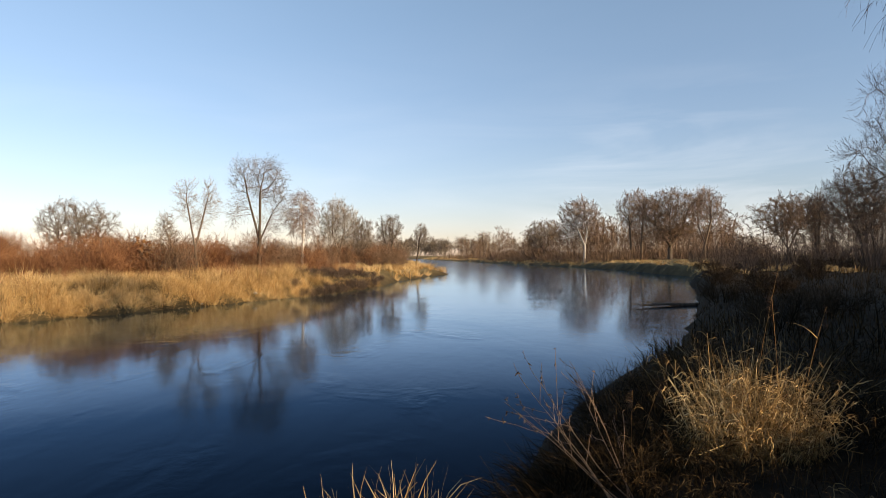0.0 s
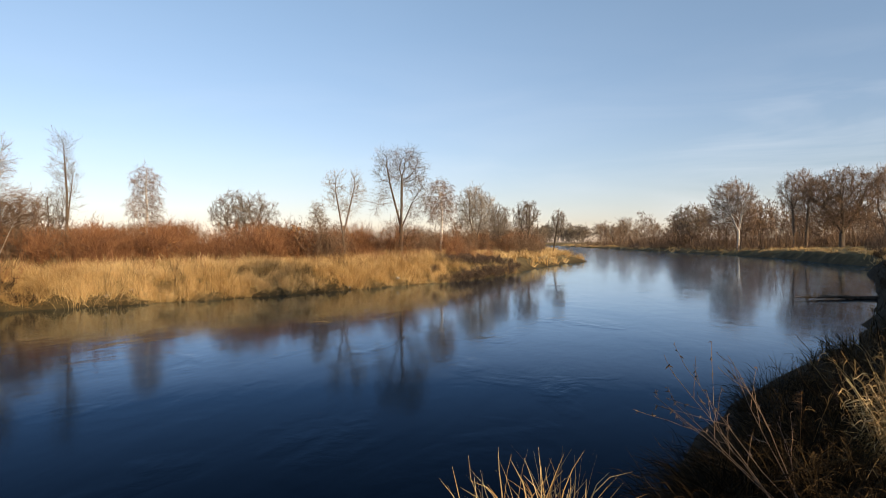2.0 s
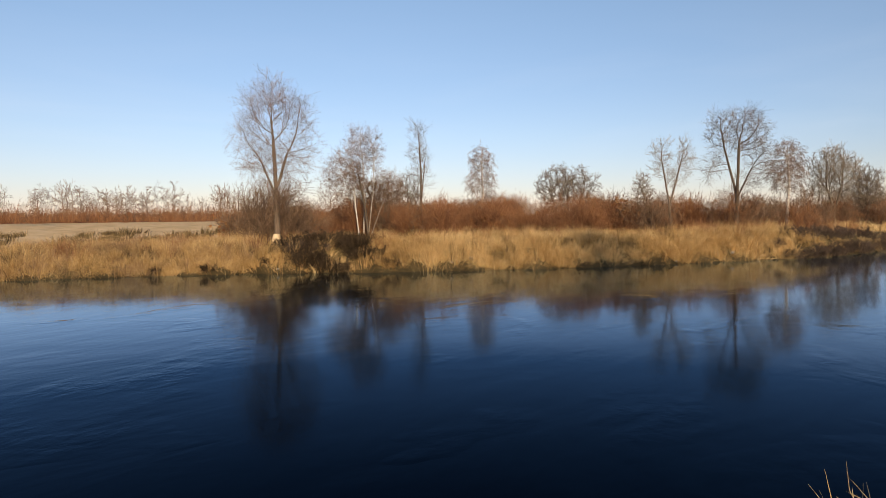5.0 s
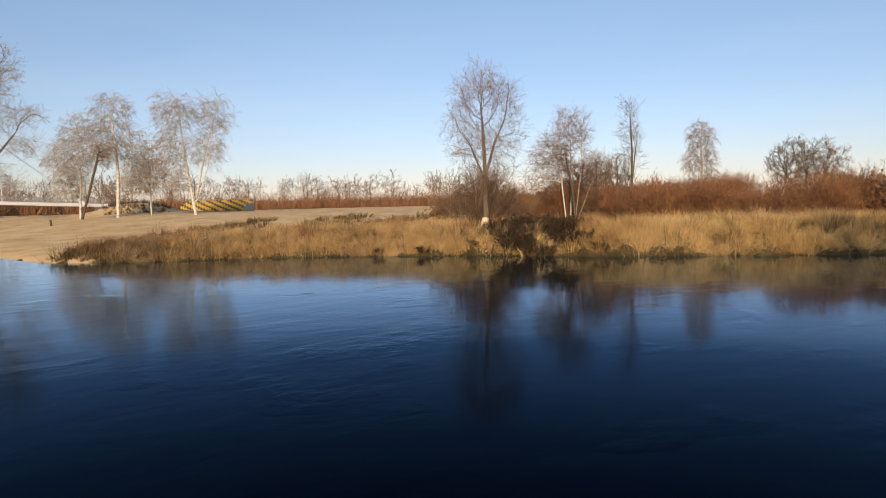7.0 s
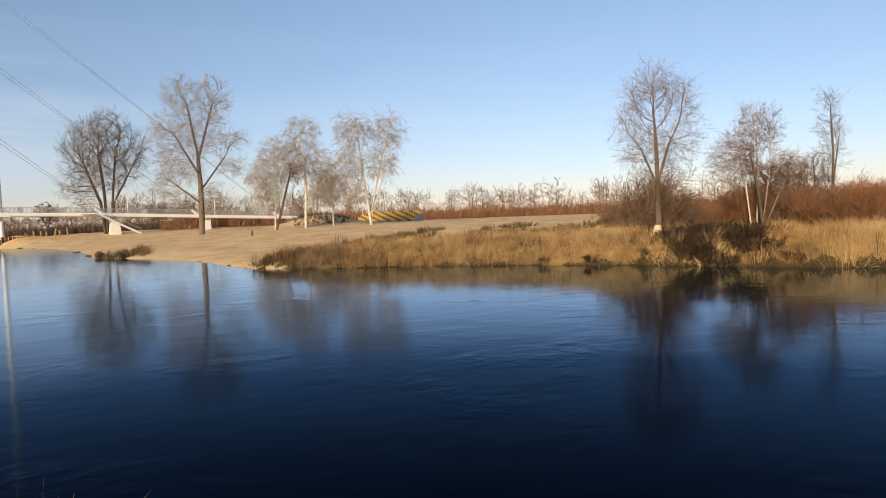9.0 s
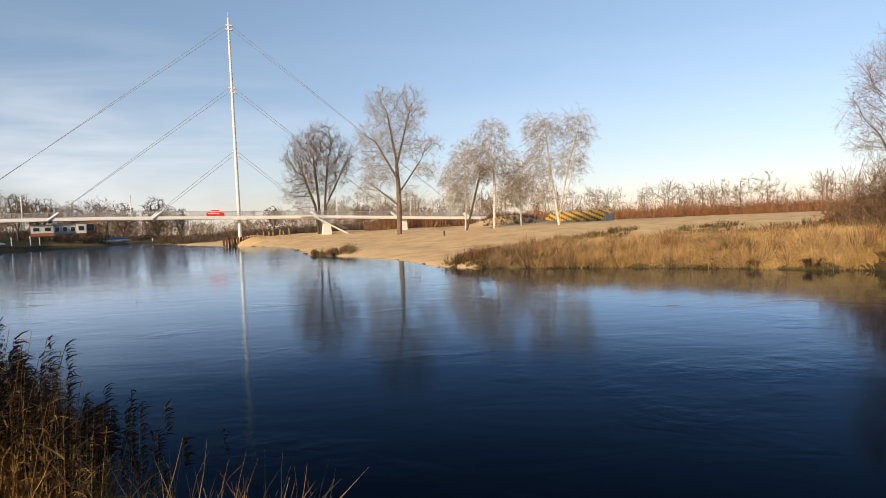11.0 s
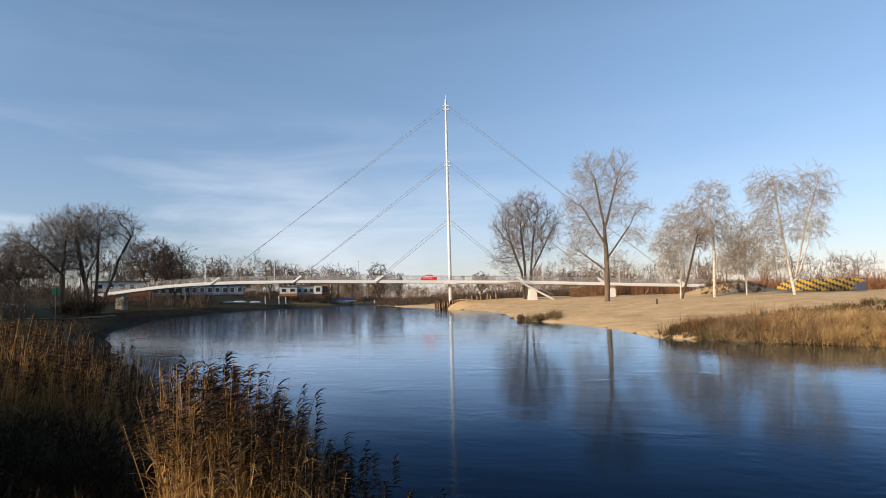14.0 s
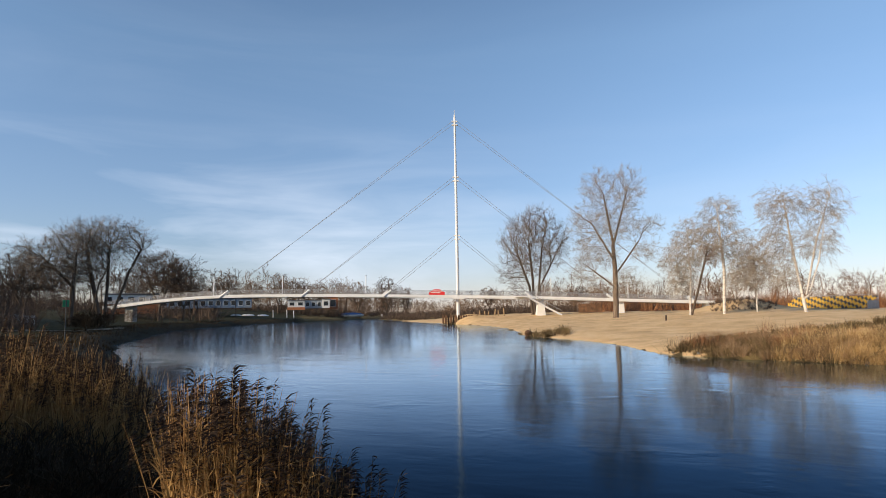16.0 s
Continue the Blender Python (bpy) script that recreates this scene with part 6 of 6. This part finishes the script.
# ---- the near bank ----
def strands(rs, roots, ways, length, width, droop, pieces=5, wobble=0.12):
    """Long arching blades as tapering strips."""
    n = len(roots)
    P = np.empty((n, pieces + 1, 3))
    P[:, 0], w = roots, ways / np.linalg.norm(ways, axis=1)[:, None]
    L = length * rs.uniform(0.55, 1.15, n)
    for i in range(pieces):
        w = w + np.array([0, 0, -1]) * (droop * rs.uniform(0.4, 1.5, n))[:, None] * (i + 1) / pieces + rs.normal(0, wobble, (n, 3))
        w /= np.linalg.norm(w, axis=1)[:, None]
        P[:, i + 1] = P[:, i] + w * (L / pieces)[:, None]
    R = width * 0.5 * (1 - np.linspace(0, 1, pieces + 1) ** 2 * 0.9)[None] * rs.uniform(0.6, 1.2, n)[:, None]
    return ribbons(P, R, rs)


def tussock(name, seed, deg, dist, n, length, width, spread, droop, mat, label, up=1.0, foot=0.25, lean=(0, 0), dz=0.0):
    rs = np.random.RandomState(seed)
    x, y = at_bearing(deg, dist)
    a, r = rs.uniform(0, 6.28, n), foot * np.sqrt(rs.uniform(0, 1, n))
    rx, ry = x + r * np.cos(a), y + r * np.sin(a)
    roots = np.stack([rx, ry, ground_z(rx, ry) - 0.04 + dz], 1)
    ways = np.stack([spread * np.cos(a) * rs.uniform(0.2, 1.2, n) + lean[0], spread * np.sin(a) * rs.uniform(0.2, 1.2, n) + lean[1], np.full(n, up)], 1)
    V, Q = strands(rs, roots, ways, length, width, droop)
    return tagged(new(name, mesh_of(name, V, Q, mat)), label, "grass", kind="stuff")


# leaning broken stalks with bent leaves at their joints
def leafy_clump(name, seed, deg, dist, stalks, size, tall, mat, label, lean=0.55, leaves=4, leaf=0.30, wide=0.013):
    rs = np.random.RandomState(seed)
    x, y = at_bearing(deg, dist)
    a, r = rs.uniform(0, 6.28, stalks), size * np.sqrt(rs.uniform(0, 1, stalks))
    rx, ry = x + r * np.cos(a), y + r * np.sin(a)
    w = np.stack([rs.normal(0, lean, stalks) + 0.4 * np.cos(a), rs.normal(0, lean, stalks) + 0.4 * np.sin(a), np.ones(stalks)], 1)
    w /= np.linalg.norm(w, axis=1)[:, None]
    L = tall * rs.uniform(0.45, 1.15, stalks)
    P = np.empty((stalks, 4, 3))
    P[:, 0] = np.stack([rx, ry, ground_z(rx, ry) - 0.03], 1)
    for i in range(3):
        P[:, i + 1] = P[:, i] + w * (L / 3)[:, None]
        w = w + rs.normal(0, 0.10, (stalks, 3)) + np.where(rs.uniform(0, 1, (stalks, 1)) < 0.22, rs.normal(0, 0.9, (stalks, 3)), 0)
        w[:, 2] = np.maximum(w[:, 2], -0.3)
        w /= np.linalg.norm(w, axis=1)[:, None]
    made = [ribbons(P, np.tile(np.array([[0.0042, 0.0036, 0.003, 0.002]]), (stalks, 1)), rs)]
    roots, ways = [], []
    for j in range(leaves):
        f = rs.uniform(0.2, 0.98, stalks) * 3
        i = np.minimum(f.astype(int), 2)
        k = np.arange(stalks)
        along = P[k, i + 1] - P[k, i]
        roots.append(P[k, i] + along * (f - i)[:, None])
        ways.append(along / np.linalg.norm(along, axis=1)[:, None] + rs.normal(0, 0.75, (stalks, 3)))
    made.append(strands(rs, np.concatenate(roots), np.concatenate(ways), leaf, wide, 0.75, 5, 0.38))
    return tagged(new(name, mesh_of(name, *joined(made), mat)), label, "grass", kind="stuff")


# mats of tangled straw
def tangle(name, seed, deg, dist, n, size, high, length, mat, label, droop=0.25, width=0.007):
    rs = np.random.RandomState(seed)
    x, y = at_bearing(deg, dist)
    a, r = rs.uniform(0, 6.28, n), np.sqrt(rs.uniform(0, 1, n))
    rx, ry = x + size * r * np.cos(a), y + size * r * np.sin(a)
    dome = high * np.sqrt(np.maximum(1 - r * r, 0)) * rs.uniform(0.0, 0.85, n)
    roots = np.stack([rx, ry, ground_z(rx, ry) + dome - 0.03], 1)
    ways = rs.normal(0, 0.75, (n, 3)) + np.stack([0.5 * r * np.cos(a), 0.5 * r * np.sin(a), np.full(n, 0.75)], 1)
    V, Q = strands(rs, roots, ways, length, width, droop, 4, 0.3)
    return tagged(new(name, mesh_of(name, V, Q, mat)), label, "grass", kind="stuff")


SUNNY = ((-22.8, 7.0, 0.24, 0.95), (-24.6, 6.9, 0.26, 1.1), (-27.0, 7.0, 0.26, 1.05), (-24.0, 7.5, 0.30, 1.25), (-28.6, 7.2, 0.22, 0.85), (-26.2, 7.6, 0.3, 1.2))
for k, (deg, dist, size, high) in enumerate(SUNNY):
    leafy_clump("grass_clump", 220 + k, deg, dist, 60, size * 0.8, high * 0.8, MAT_GRASS, "clump of bent golden dry grass on the near bank", 0.22, 7, 0.17, 0.010)
    leafy_clump("grass_clump", 230 + k, deg, dist, 60, size, high * 0.85, MAT_REED_BROWN, "clump of broken brown grass stalks on the near bank", 0.26, 7, 0.17, 0.009)
    tangle("grass_clump", 240 + k, deg, dist, 200, size * 1.2, high * 0.6, 0.34, MAT_GRASS_DULL, "tangled brown dry grass under the golden clump", 0.4, 0.007)
# dead grass that carries the bank's shade in its colour
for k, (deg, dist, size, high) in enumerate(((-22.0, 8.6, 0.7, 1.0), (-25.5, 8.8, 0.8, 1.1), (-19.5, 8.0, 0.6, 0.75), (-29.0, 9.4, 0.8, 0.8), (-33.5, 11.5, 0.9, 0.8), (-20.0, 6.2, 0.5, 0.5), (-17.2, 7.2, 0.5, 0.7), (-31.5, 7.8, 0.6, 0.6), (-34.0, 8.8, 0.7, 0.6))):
    leafy_clump("grass_clump", 100 + k, deg, dist, 150, size, high, MAT_GRASS_DULL if k == 1 else MAT_GRASS_SHADED, "clump of dull dead grass on the near bank, mostly coloured for shade", leaf=0.24, wide=0.009)
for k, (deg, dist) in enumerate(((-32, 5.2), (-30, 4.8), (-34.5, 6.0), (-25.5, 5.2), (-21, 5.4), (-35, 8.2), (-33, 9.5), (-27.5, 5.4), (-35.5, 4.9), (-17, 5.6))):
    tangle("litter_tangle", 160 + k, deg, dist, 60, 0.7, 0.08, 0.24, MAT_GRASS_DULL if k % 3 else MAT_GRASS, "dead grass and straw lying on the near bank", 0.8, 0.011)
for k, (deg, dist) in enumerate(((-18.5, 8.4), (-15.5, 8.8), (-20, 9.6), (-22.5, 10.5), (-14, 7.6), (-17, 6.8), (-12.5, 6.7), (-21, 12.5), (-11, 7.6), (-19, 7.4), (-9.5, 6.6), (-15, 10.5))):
    tussock("dark_clump", 195 + k, deg, dist, 420, 0.7, 0.009, 0.95, 0.4, MAT_GRASS_SHADED, "dull grass hanging over the near bank, darkened to stand for shade", foot=0.5)
for k, (deg, dist, n) in enumerate(((8.4, 4.9, 14), (6.6, 4.9, 26), (2.4, 4.8, 40), (4.4, 4.7, 50))):
    tussock("grass_tuft", 110 + k, deg, dist, n, 0.78, 0.015, 0.5, 0.2, MAT_GRASS, "tuft of stiff dry grass on the bank's edge", foot=0.14, dz=0.12)

# rough ground cover and short grass underfoot, darkened in colour for shade
rs = np.random.RandomState(40)
n = 26000
a, r = np.radians(rs.uniform(-62, 30, n)), 3.0 * (8.5 ** rs.uniform(0, 1, n))
x, y = -r * np.sin(a), r * np.cos(a)
grass_bed("rough_grass", 41, x, y, 0.26, 0.010, 1.1, MAT_GRASS_SHADED, "matted winter grass on the near bank, colour darkened for its shade")
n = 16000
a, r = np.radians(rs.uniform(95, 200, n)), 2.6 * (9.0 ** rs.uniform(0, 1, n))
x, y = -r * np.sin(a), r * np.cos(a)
grass_bed("rough_grass", 42, x, y, 0.30, 0.010, 1.1, MAT_GRASS_SHADED, "matted winter grass on the near bank, colour darkened for its shade")
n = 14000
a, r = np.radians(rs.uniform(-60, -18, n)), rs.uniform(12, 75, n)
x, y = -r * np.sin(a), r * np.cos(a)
grass_bed("bank_grass", 43, x, y, 0.5, 0.03, 0.9, MAT_GRASS_SHADED, "rough brown grass on the shaded bank, colour darkened for that shade")
x, y = along_shore(rs, NEAR_BANK[25:32], 900, 0.3, 12)
tufted_bed("bank_grass", 44, x, y, 20, 0.8, 0.6, 0.06, 0.7, 0.6, MAT_GRASS, "dry pale grass on the inner bend")
x, y = along_shore(rs, NEAR_BANK[3:10], 12000, 0.3, 9)
grass_bed("bank_grass", 45, x, y, 0.35, 0.06, 0.6, MAT_GRASS_SHADED, "short grass on the left bank, its shade put into the colour")
rs = np.random.RandomState(47)
for i in range(34):
    deg = rs.uniform(-46, -22.5)
    dist = rs.uniform(15, 75)
    x, y = at_bearing(deg, dist)
    if shore(x, y)[0][0] < 0.8:
        continue
    # dark colours here hold the shade of the near bank
    shrub("bramble", DEAD if dist < 30 else DARK[rs.randint(3)], deg, dist, rs.uniform(0.6, 0.9), "leafless bramble on the shaded near bank, dark colour standing for shade", "shrubs on the near bank", rs)
# unseen thicket added behind the path to shade the near bank
spots = []
for i in range(190):
    deg = rs.uniform(163, 313)
    dist = rs.uniform(6.0, 15) if deg < 250 else rs.uniform(7.0, 20)
    x, y = at_bearing(deg, dist)
    # gaps let sun through to the golden clump and the reeds
    if shore(x, y)[0][0] < 0.8 or (2.2 < 0.59 * x + 0.81 * y < 8.4 and deg > 240) or -7.4 < 0.59 * x + 0.81 * y < -2.9 and deg < 240:
        continue
    spots.append((x, y, rs.uniform(2.6, 3.5) * (0.62 if deg < 218 else 1)))
# low unseen growth added to keep sun off the clump's foot
for i in range(70):
    x, y = at_bearing(rs.uniform(-66, -52), rs.uniform(6.0, 9.5))
    spots.append((x, y, rs.uniform(0.7, 1.0)))
# more unseen growth added, to shade the lower part of the reeds
for i in range(150):
    x, y = at_bearing(rs.uniform(168, 216), rs.uniform(6.5, 11.5))
    if shore(x, y)[0][0] > 0.8 and not -7.4 < 0.59 * x + 0.81 * y < -2.9:
        spots.append((x, y, rs.uniform(1.8, 2.3)))
hx, hy, hh = [np.repeat(c, 15) for c in np.array(spots).T]
a, r = rs.uniform(0, 6.28, len(hx)), 0.75 * np.sqrt(rs.uniform(0, 1, len(hx)))
lv = grow(rs, np.stack([hx + r * np.cos(a), hy + r * np.sin(a), ground_z(hx, hy) - 0.1], 1), np.stack([0.4 * r * np.cos(a), 0.4 * r * np.sin(a), np.ones(len(hx))], 1),
          hh * rs.uniform(0.6, 1.0, len(hx)), np.full(len(hx), 0.022), HEDGE_LEVELS)
tagged(new("thicket", mesh_of("thicket", *joined([ribbons(P, np.maximum(R, 0.022), rs) for P, R in lv]), MAT_TWIG_DARK)), "dense unseen leafless thicket added behind the riverside path for shade", "thicket", kind="stuff")

# willow shoots leaning over the water, with a few dry leaves
shoot = tagged(new("willow_shoots"), "thin bare shoots with a few dry leaves over the water", "shrub")
rs = np.random.RandomState(52)
x, y = at_bearing(-15.4, 5.7)
z = gz(x, y)
n = 8
to = [at_bearing(b, 7.0) for b in np.linspace(-13.5, -2.5, n)]
ways = np.array([[tx - x + rs.normal(0, 0.1), ty - y + rs.normal(0, 0.15), rs.uniform(0.15, 1.0)] for tx, ty in to])
lv = grow(rs, np.stack([np.full(n, x), np.full(n, y), np.full(n, z)], 1) + rs.normal(0, 0.08, (n, 3)) * np.array([1, 1, 0]), ways, rs.uniform(1.1, 2.0, n), np.full(n, 0.0055),
          [(8, 0.05, 0.02, 5, 0.4, 30, 0.28, 0.6), (4, 0.1, 0.05, 0, 0, 0, 0, 0)])
for k in range(n):
    twigs = slice(k * 5, k * 5 + 5)
    me = mesh_of("stem", *joined([tubes(lv[0][0][k:k + 1], np.maximum(lv[0][1][k:k + 1], 0.0024), 5), tubes(lv[1][0][twigs], np.maximum(lv[1][1][twigs], 0.002), 4)]), MAT_TWIG_WARM)
    part("stem", me, MAT_TWIG_WARM, shoot)
tips = lv[1][0][:, 2:].reshape(-1, 3)
tips = tips[rs.choice(len(tips), 170)]
V, Q = strands(rs, tips, rs.normal(0, 1, tips.shape), 0.05, 0.016, 0.2, 2)
tagged(part("foliage", mesh_of("foliage", V, Q, MAT_TWIG_DARK), MAT_TWIG_DARK, shoot, "small dry dark leaves"), kind="stuff")


# ---- reeds ----
def reed_bed(name, seed, x, y, tall, label, plume=0.7, leaves=2, r0=0.004, mat=None, lean=0.07, slope=None):
    """Reeds: a stem each, drooping leaves, and a dark feathery plume on most."""
    rs = np.random.RandomState(seed)
    d, _, _ = shore(x, y)
    ok = d > -1.6
    x, y = x[ok], y[ok]
    n = len(x)
    root = new(name)
    h = tall * rs.uniform(0.72, 1.08, n)
    if slope:
        h = h * np.interp(np.degrees(np.arctan2(-x, y + 0.35)) % 360, *slope)
    k = 6
    u = np.linspace(0, 1, k)
    la, lb = rs.normal(0, lean, n), rs.normal(0, lean, n)
    z0 = np.maximum(ground_z(x, y), -0.4) - 0.1
    P = np.stack([x[:, None] + (la * h)[:, None] * u ** 1.5, y[:, None] + (lb * h)[:, None] * u ** 1.5, z0[:, None] + h[:, None] * u], 2)
    R = np.full((n, k), r0) * (1 - 0.5 * u)[None]
    part("stems", mesh_of("stems", *tubes(P, R, 3), mat or MAT_REED), mat or MAT_REED, root)
    roots, ways = [], []
    for j in range(leaves):
        f = rs.uniform(0.25, 0.85, n)
        a = rs.uniform(0, 6.28, n)
        roots.append(np.stack([x + la * h * f ** 1.5, y + lb * h * f ** 1.5, z0 + h * f], 1))
        ways.append(np.stack([np.cos(a) * 0.6, np.sin(a) * 0.6, np.full(n, 0.9)], 1))
    if leaves:
        V, Q = strands(rs, np.concatenate(roots), np.concatenate(ways), 0.27, 0.011, 0.4, 4)
        part("leaves", mesh_of("leaves", V, Q, mat or MAT_REED), mat or MAT_REED, root)
    has = rs.uniform(0, 1, n) < plume
    if plume and has.any():
        tip = P[has, -1]
        m = len(tip)
        side = rs.normal(2.2, 0.7, m)
        roots, ways = [], []
        for j in range(26):
            f = j / 26
            roots.append(tip - np.array([0, 0, 0.22]) * f + rs.normal(0, 0.004, (m, 3)))
            a = side + rs.normal(0, 0.5, m)
            ways.append(np.stack([np.cos(a) * 0.7, np.sin(a) * 0.7, rs.uniform(0.2, 0.9, m)], 1))
        V, Q = strands(rs, np.concatenate(roots), np.concatenate(ways), 0.085, 0.010, 0.55, 2)
        part("plumes", mesh_of("plumes", V, Q, MAT_PLUME), MAT_PLUME, root, "dark feathery seed plumes")
    return tagged(root, label, "reeds", kind="stuff")


rs = np.random.RandomState(61)


def patch(deg0, deg1, d0, d1, n):
    a, r = np.radians(rs.uniform(deg0, deg1, n)), rs.uniform(d0, d1, n)
    return -r * np.sin(a), r * np.cos(a) - 0.35


x, y = patch(122.9, 135.5, 4.3, 5.8, 1150)
reed_bed("reed_clump", 62, x, y, 1.68, "clump of golden reeds with dark plumes at the water", leaves=3, plume=0.42, r0=0.003, lean=0.09, slope=((121, 126, 131, 136), (0.66, 0.84, 1.04, 1.0)))
x, y = patch(118.5, 125, 4.6, 5.6, 40)
reed_bed("reed_clump", 63, x, y, 1.35, "loose reeds with dark plumes leaning over the water", lean=0.16, leaves=1, plume=0.9)
for k in range(6):
    x, y = patch(136.2 + 2.6 * k, 139.4 + 2.6 * k, 8.6, 12.0, 210)
    reed_bed("reed_bed", 64 + k, x, y, 1.55 + 0.11 * k, "bed of dry reeds along the near bank", plume=0.5, mat=MAT_REED_BROWN if k % 2 else MAT_REED, leaves=2, lean=0.1)
x, y = patch(138.5, 152, 12, 19, 600)
reed_bed("reed_bed", 72, x, y, 1.5, "bed of dry reeds along the near bank", plume=0.2, r0=0.006, mat=MAT_REED_BROWN)
rs = np.random.RandomState(63)
x, y = patch(135, 156, 3.6, 8.4, 1500)
# dark grass stands in for the black shade before the reeds
for k in range(9):
    tussock("dark_clump", 210 + k, rs.uniform(140, 155), rs.uniform(5.6, 8.0), 420, 0.95, 0.009, 0.8, 0.3, MAT_GRASS_SHADED, "rank grass clump before the reeds, painted dark as shade", foot=0.5)
grass_bed("rank_grass", 73, x, y, 0.55, 0.012, 0.9, MAT_GRASS_SHADED, "rank dead grass before the reeds, painted dark as shade")
for k, (deg, dist) in enumerate(((139.5, 6.8), (142, 6.2), (137.5, 7.6), (145, 7.4))):
    tangle("litter_tangle", 185 + k, deg, dist, 14, 0.6, 0.1, 0.45, MAT_REED, "a few broken pale stalks lying in dark grass", 0.3, 0.010)
for k, deg in enumerate((109, 111.5, 114, 116.5, 118.5)):
    tussock("grass_tuft", 120 + k, deg, 4.3, 46, 0.95, 0.009, 0.6, 0.08, MAT_GRASS, "tuft of dry grass at the bank's edge", foot=0.18)
# single tall reeds beside the grass clump
for k, (deg, dist, tl) in enumerate(((-28.6, 7.4, 2.05), (-27.6, 7.0, 1.75), (-25.5, 7.6, 1.95), (-16.2, 7.0, 1.05), (-16.6, 7.1, 0.95), (-35.6, 6.4, 1.95), (-36.4, 6.6, 1.7))):
    x, y = at_bearing(deg, dist)
    reed_bed("tall_reed", 130 + k, np.array([x]), np.array([y]), tl, "single tall dry reed beside the grass clump", plume=1.0, leaves=2, lean=0.12)
# a fallen branch lying in the shallows
x0, y0 = at_bearing(-16.5, 37.5)
x1, y1 = at_bearing(-22.9, 39)
lv = grow(np.random.RandomState(71), np.array([[x1, y1, 0.08]]), np.array([[x0 - x1, y0 - y1, 0.0]]), np.array([4.6]), np.array([0.11]), [(10, 0.05, 0, 6, 0.3, 25, 0.25, 0.5), (4, 0.1, 0, 0, 0, 0, 0, 0)])
tagged(new("fallen_branch", mesh_of("fallen_branch", *joined([tubes(*lv[0], 7), tubes(*lv[1], 5)]), MAT_BARK_DARK)), "dark fallen branch lying in the shallow water", "branch")
x, y = patch(102.5, 105.8, 68, 75, 60)
tufted_bed("beach_grass", 150, x, y, 26, 0.7, 0.8, 0.04, 0.5, 0.4, MAT_GRASS_DULL, "brown tuft of dry grass at the sand's edge")
# a worn path along the left bank
rows = [at_bearing(b, d) for b, d in ((153, 84), (150, 86), (147.5, 90), (145, 96), (143, 104), (141.5, 114))]
V = []
for i, (x, y) in enumerate(rows):
    x0, y0 = rows[max(i - 1, 0)]
    x1, y1 = rows[min(i + 1, len(rows) - 1)]
    s = math.hypot(x1 - x0, y1 - y0)
    nx, ny = -(y1 - y0) / s, (x1 - x0) / s
    for w in (-0.8, -0.3, 0.3, 0.8):
        V.append((x + nx * w, y + ny * w, gz(x + nx * w, y + ny * w) + (0.06 if abs(w) < 0.5 else 0.03)))
Q = [(i * 4 + k, i * 4 + k + 1, i * 4 + k + 5, i * 4 + k + 4) for i in range(len(rows) - 1) for k in range(3)]
tagged(new("path", mesh_of("path", V, Q, MAT_PATH)), "pale worn footpath along the grassy left bank", "path", kind="structure")
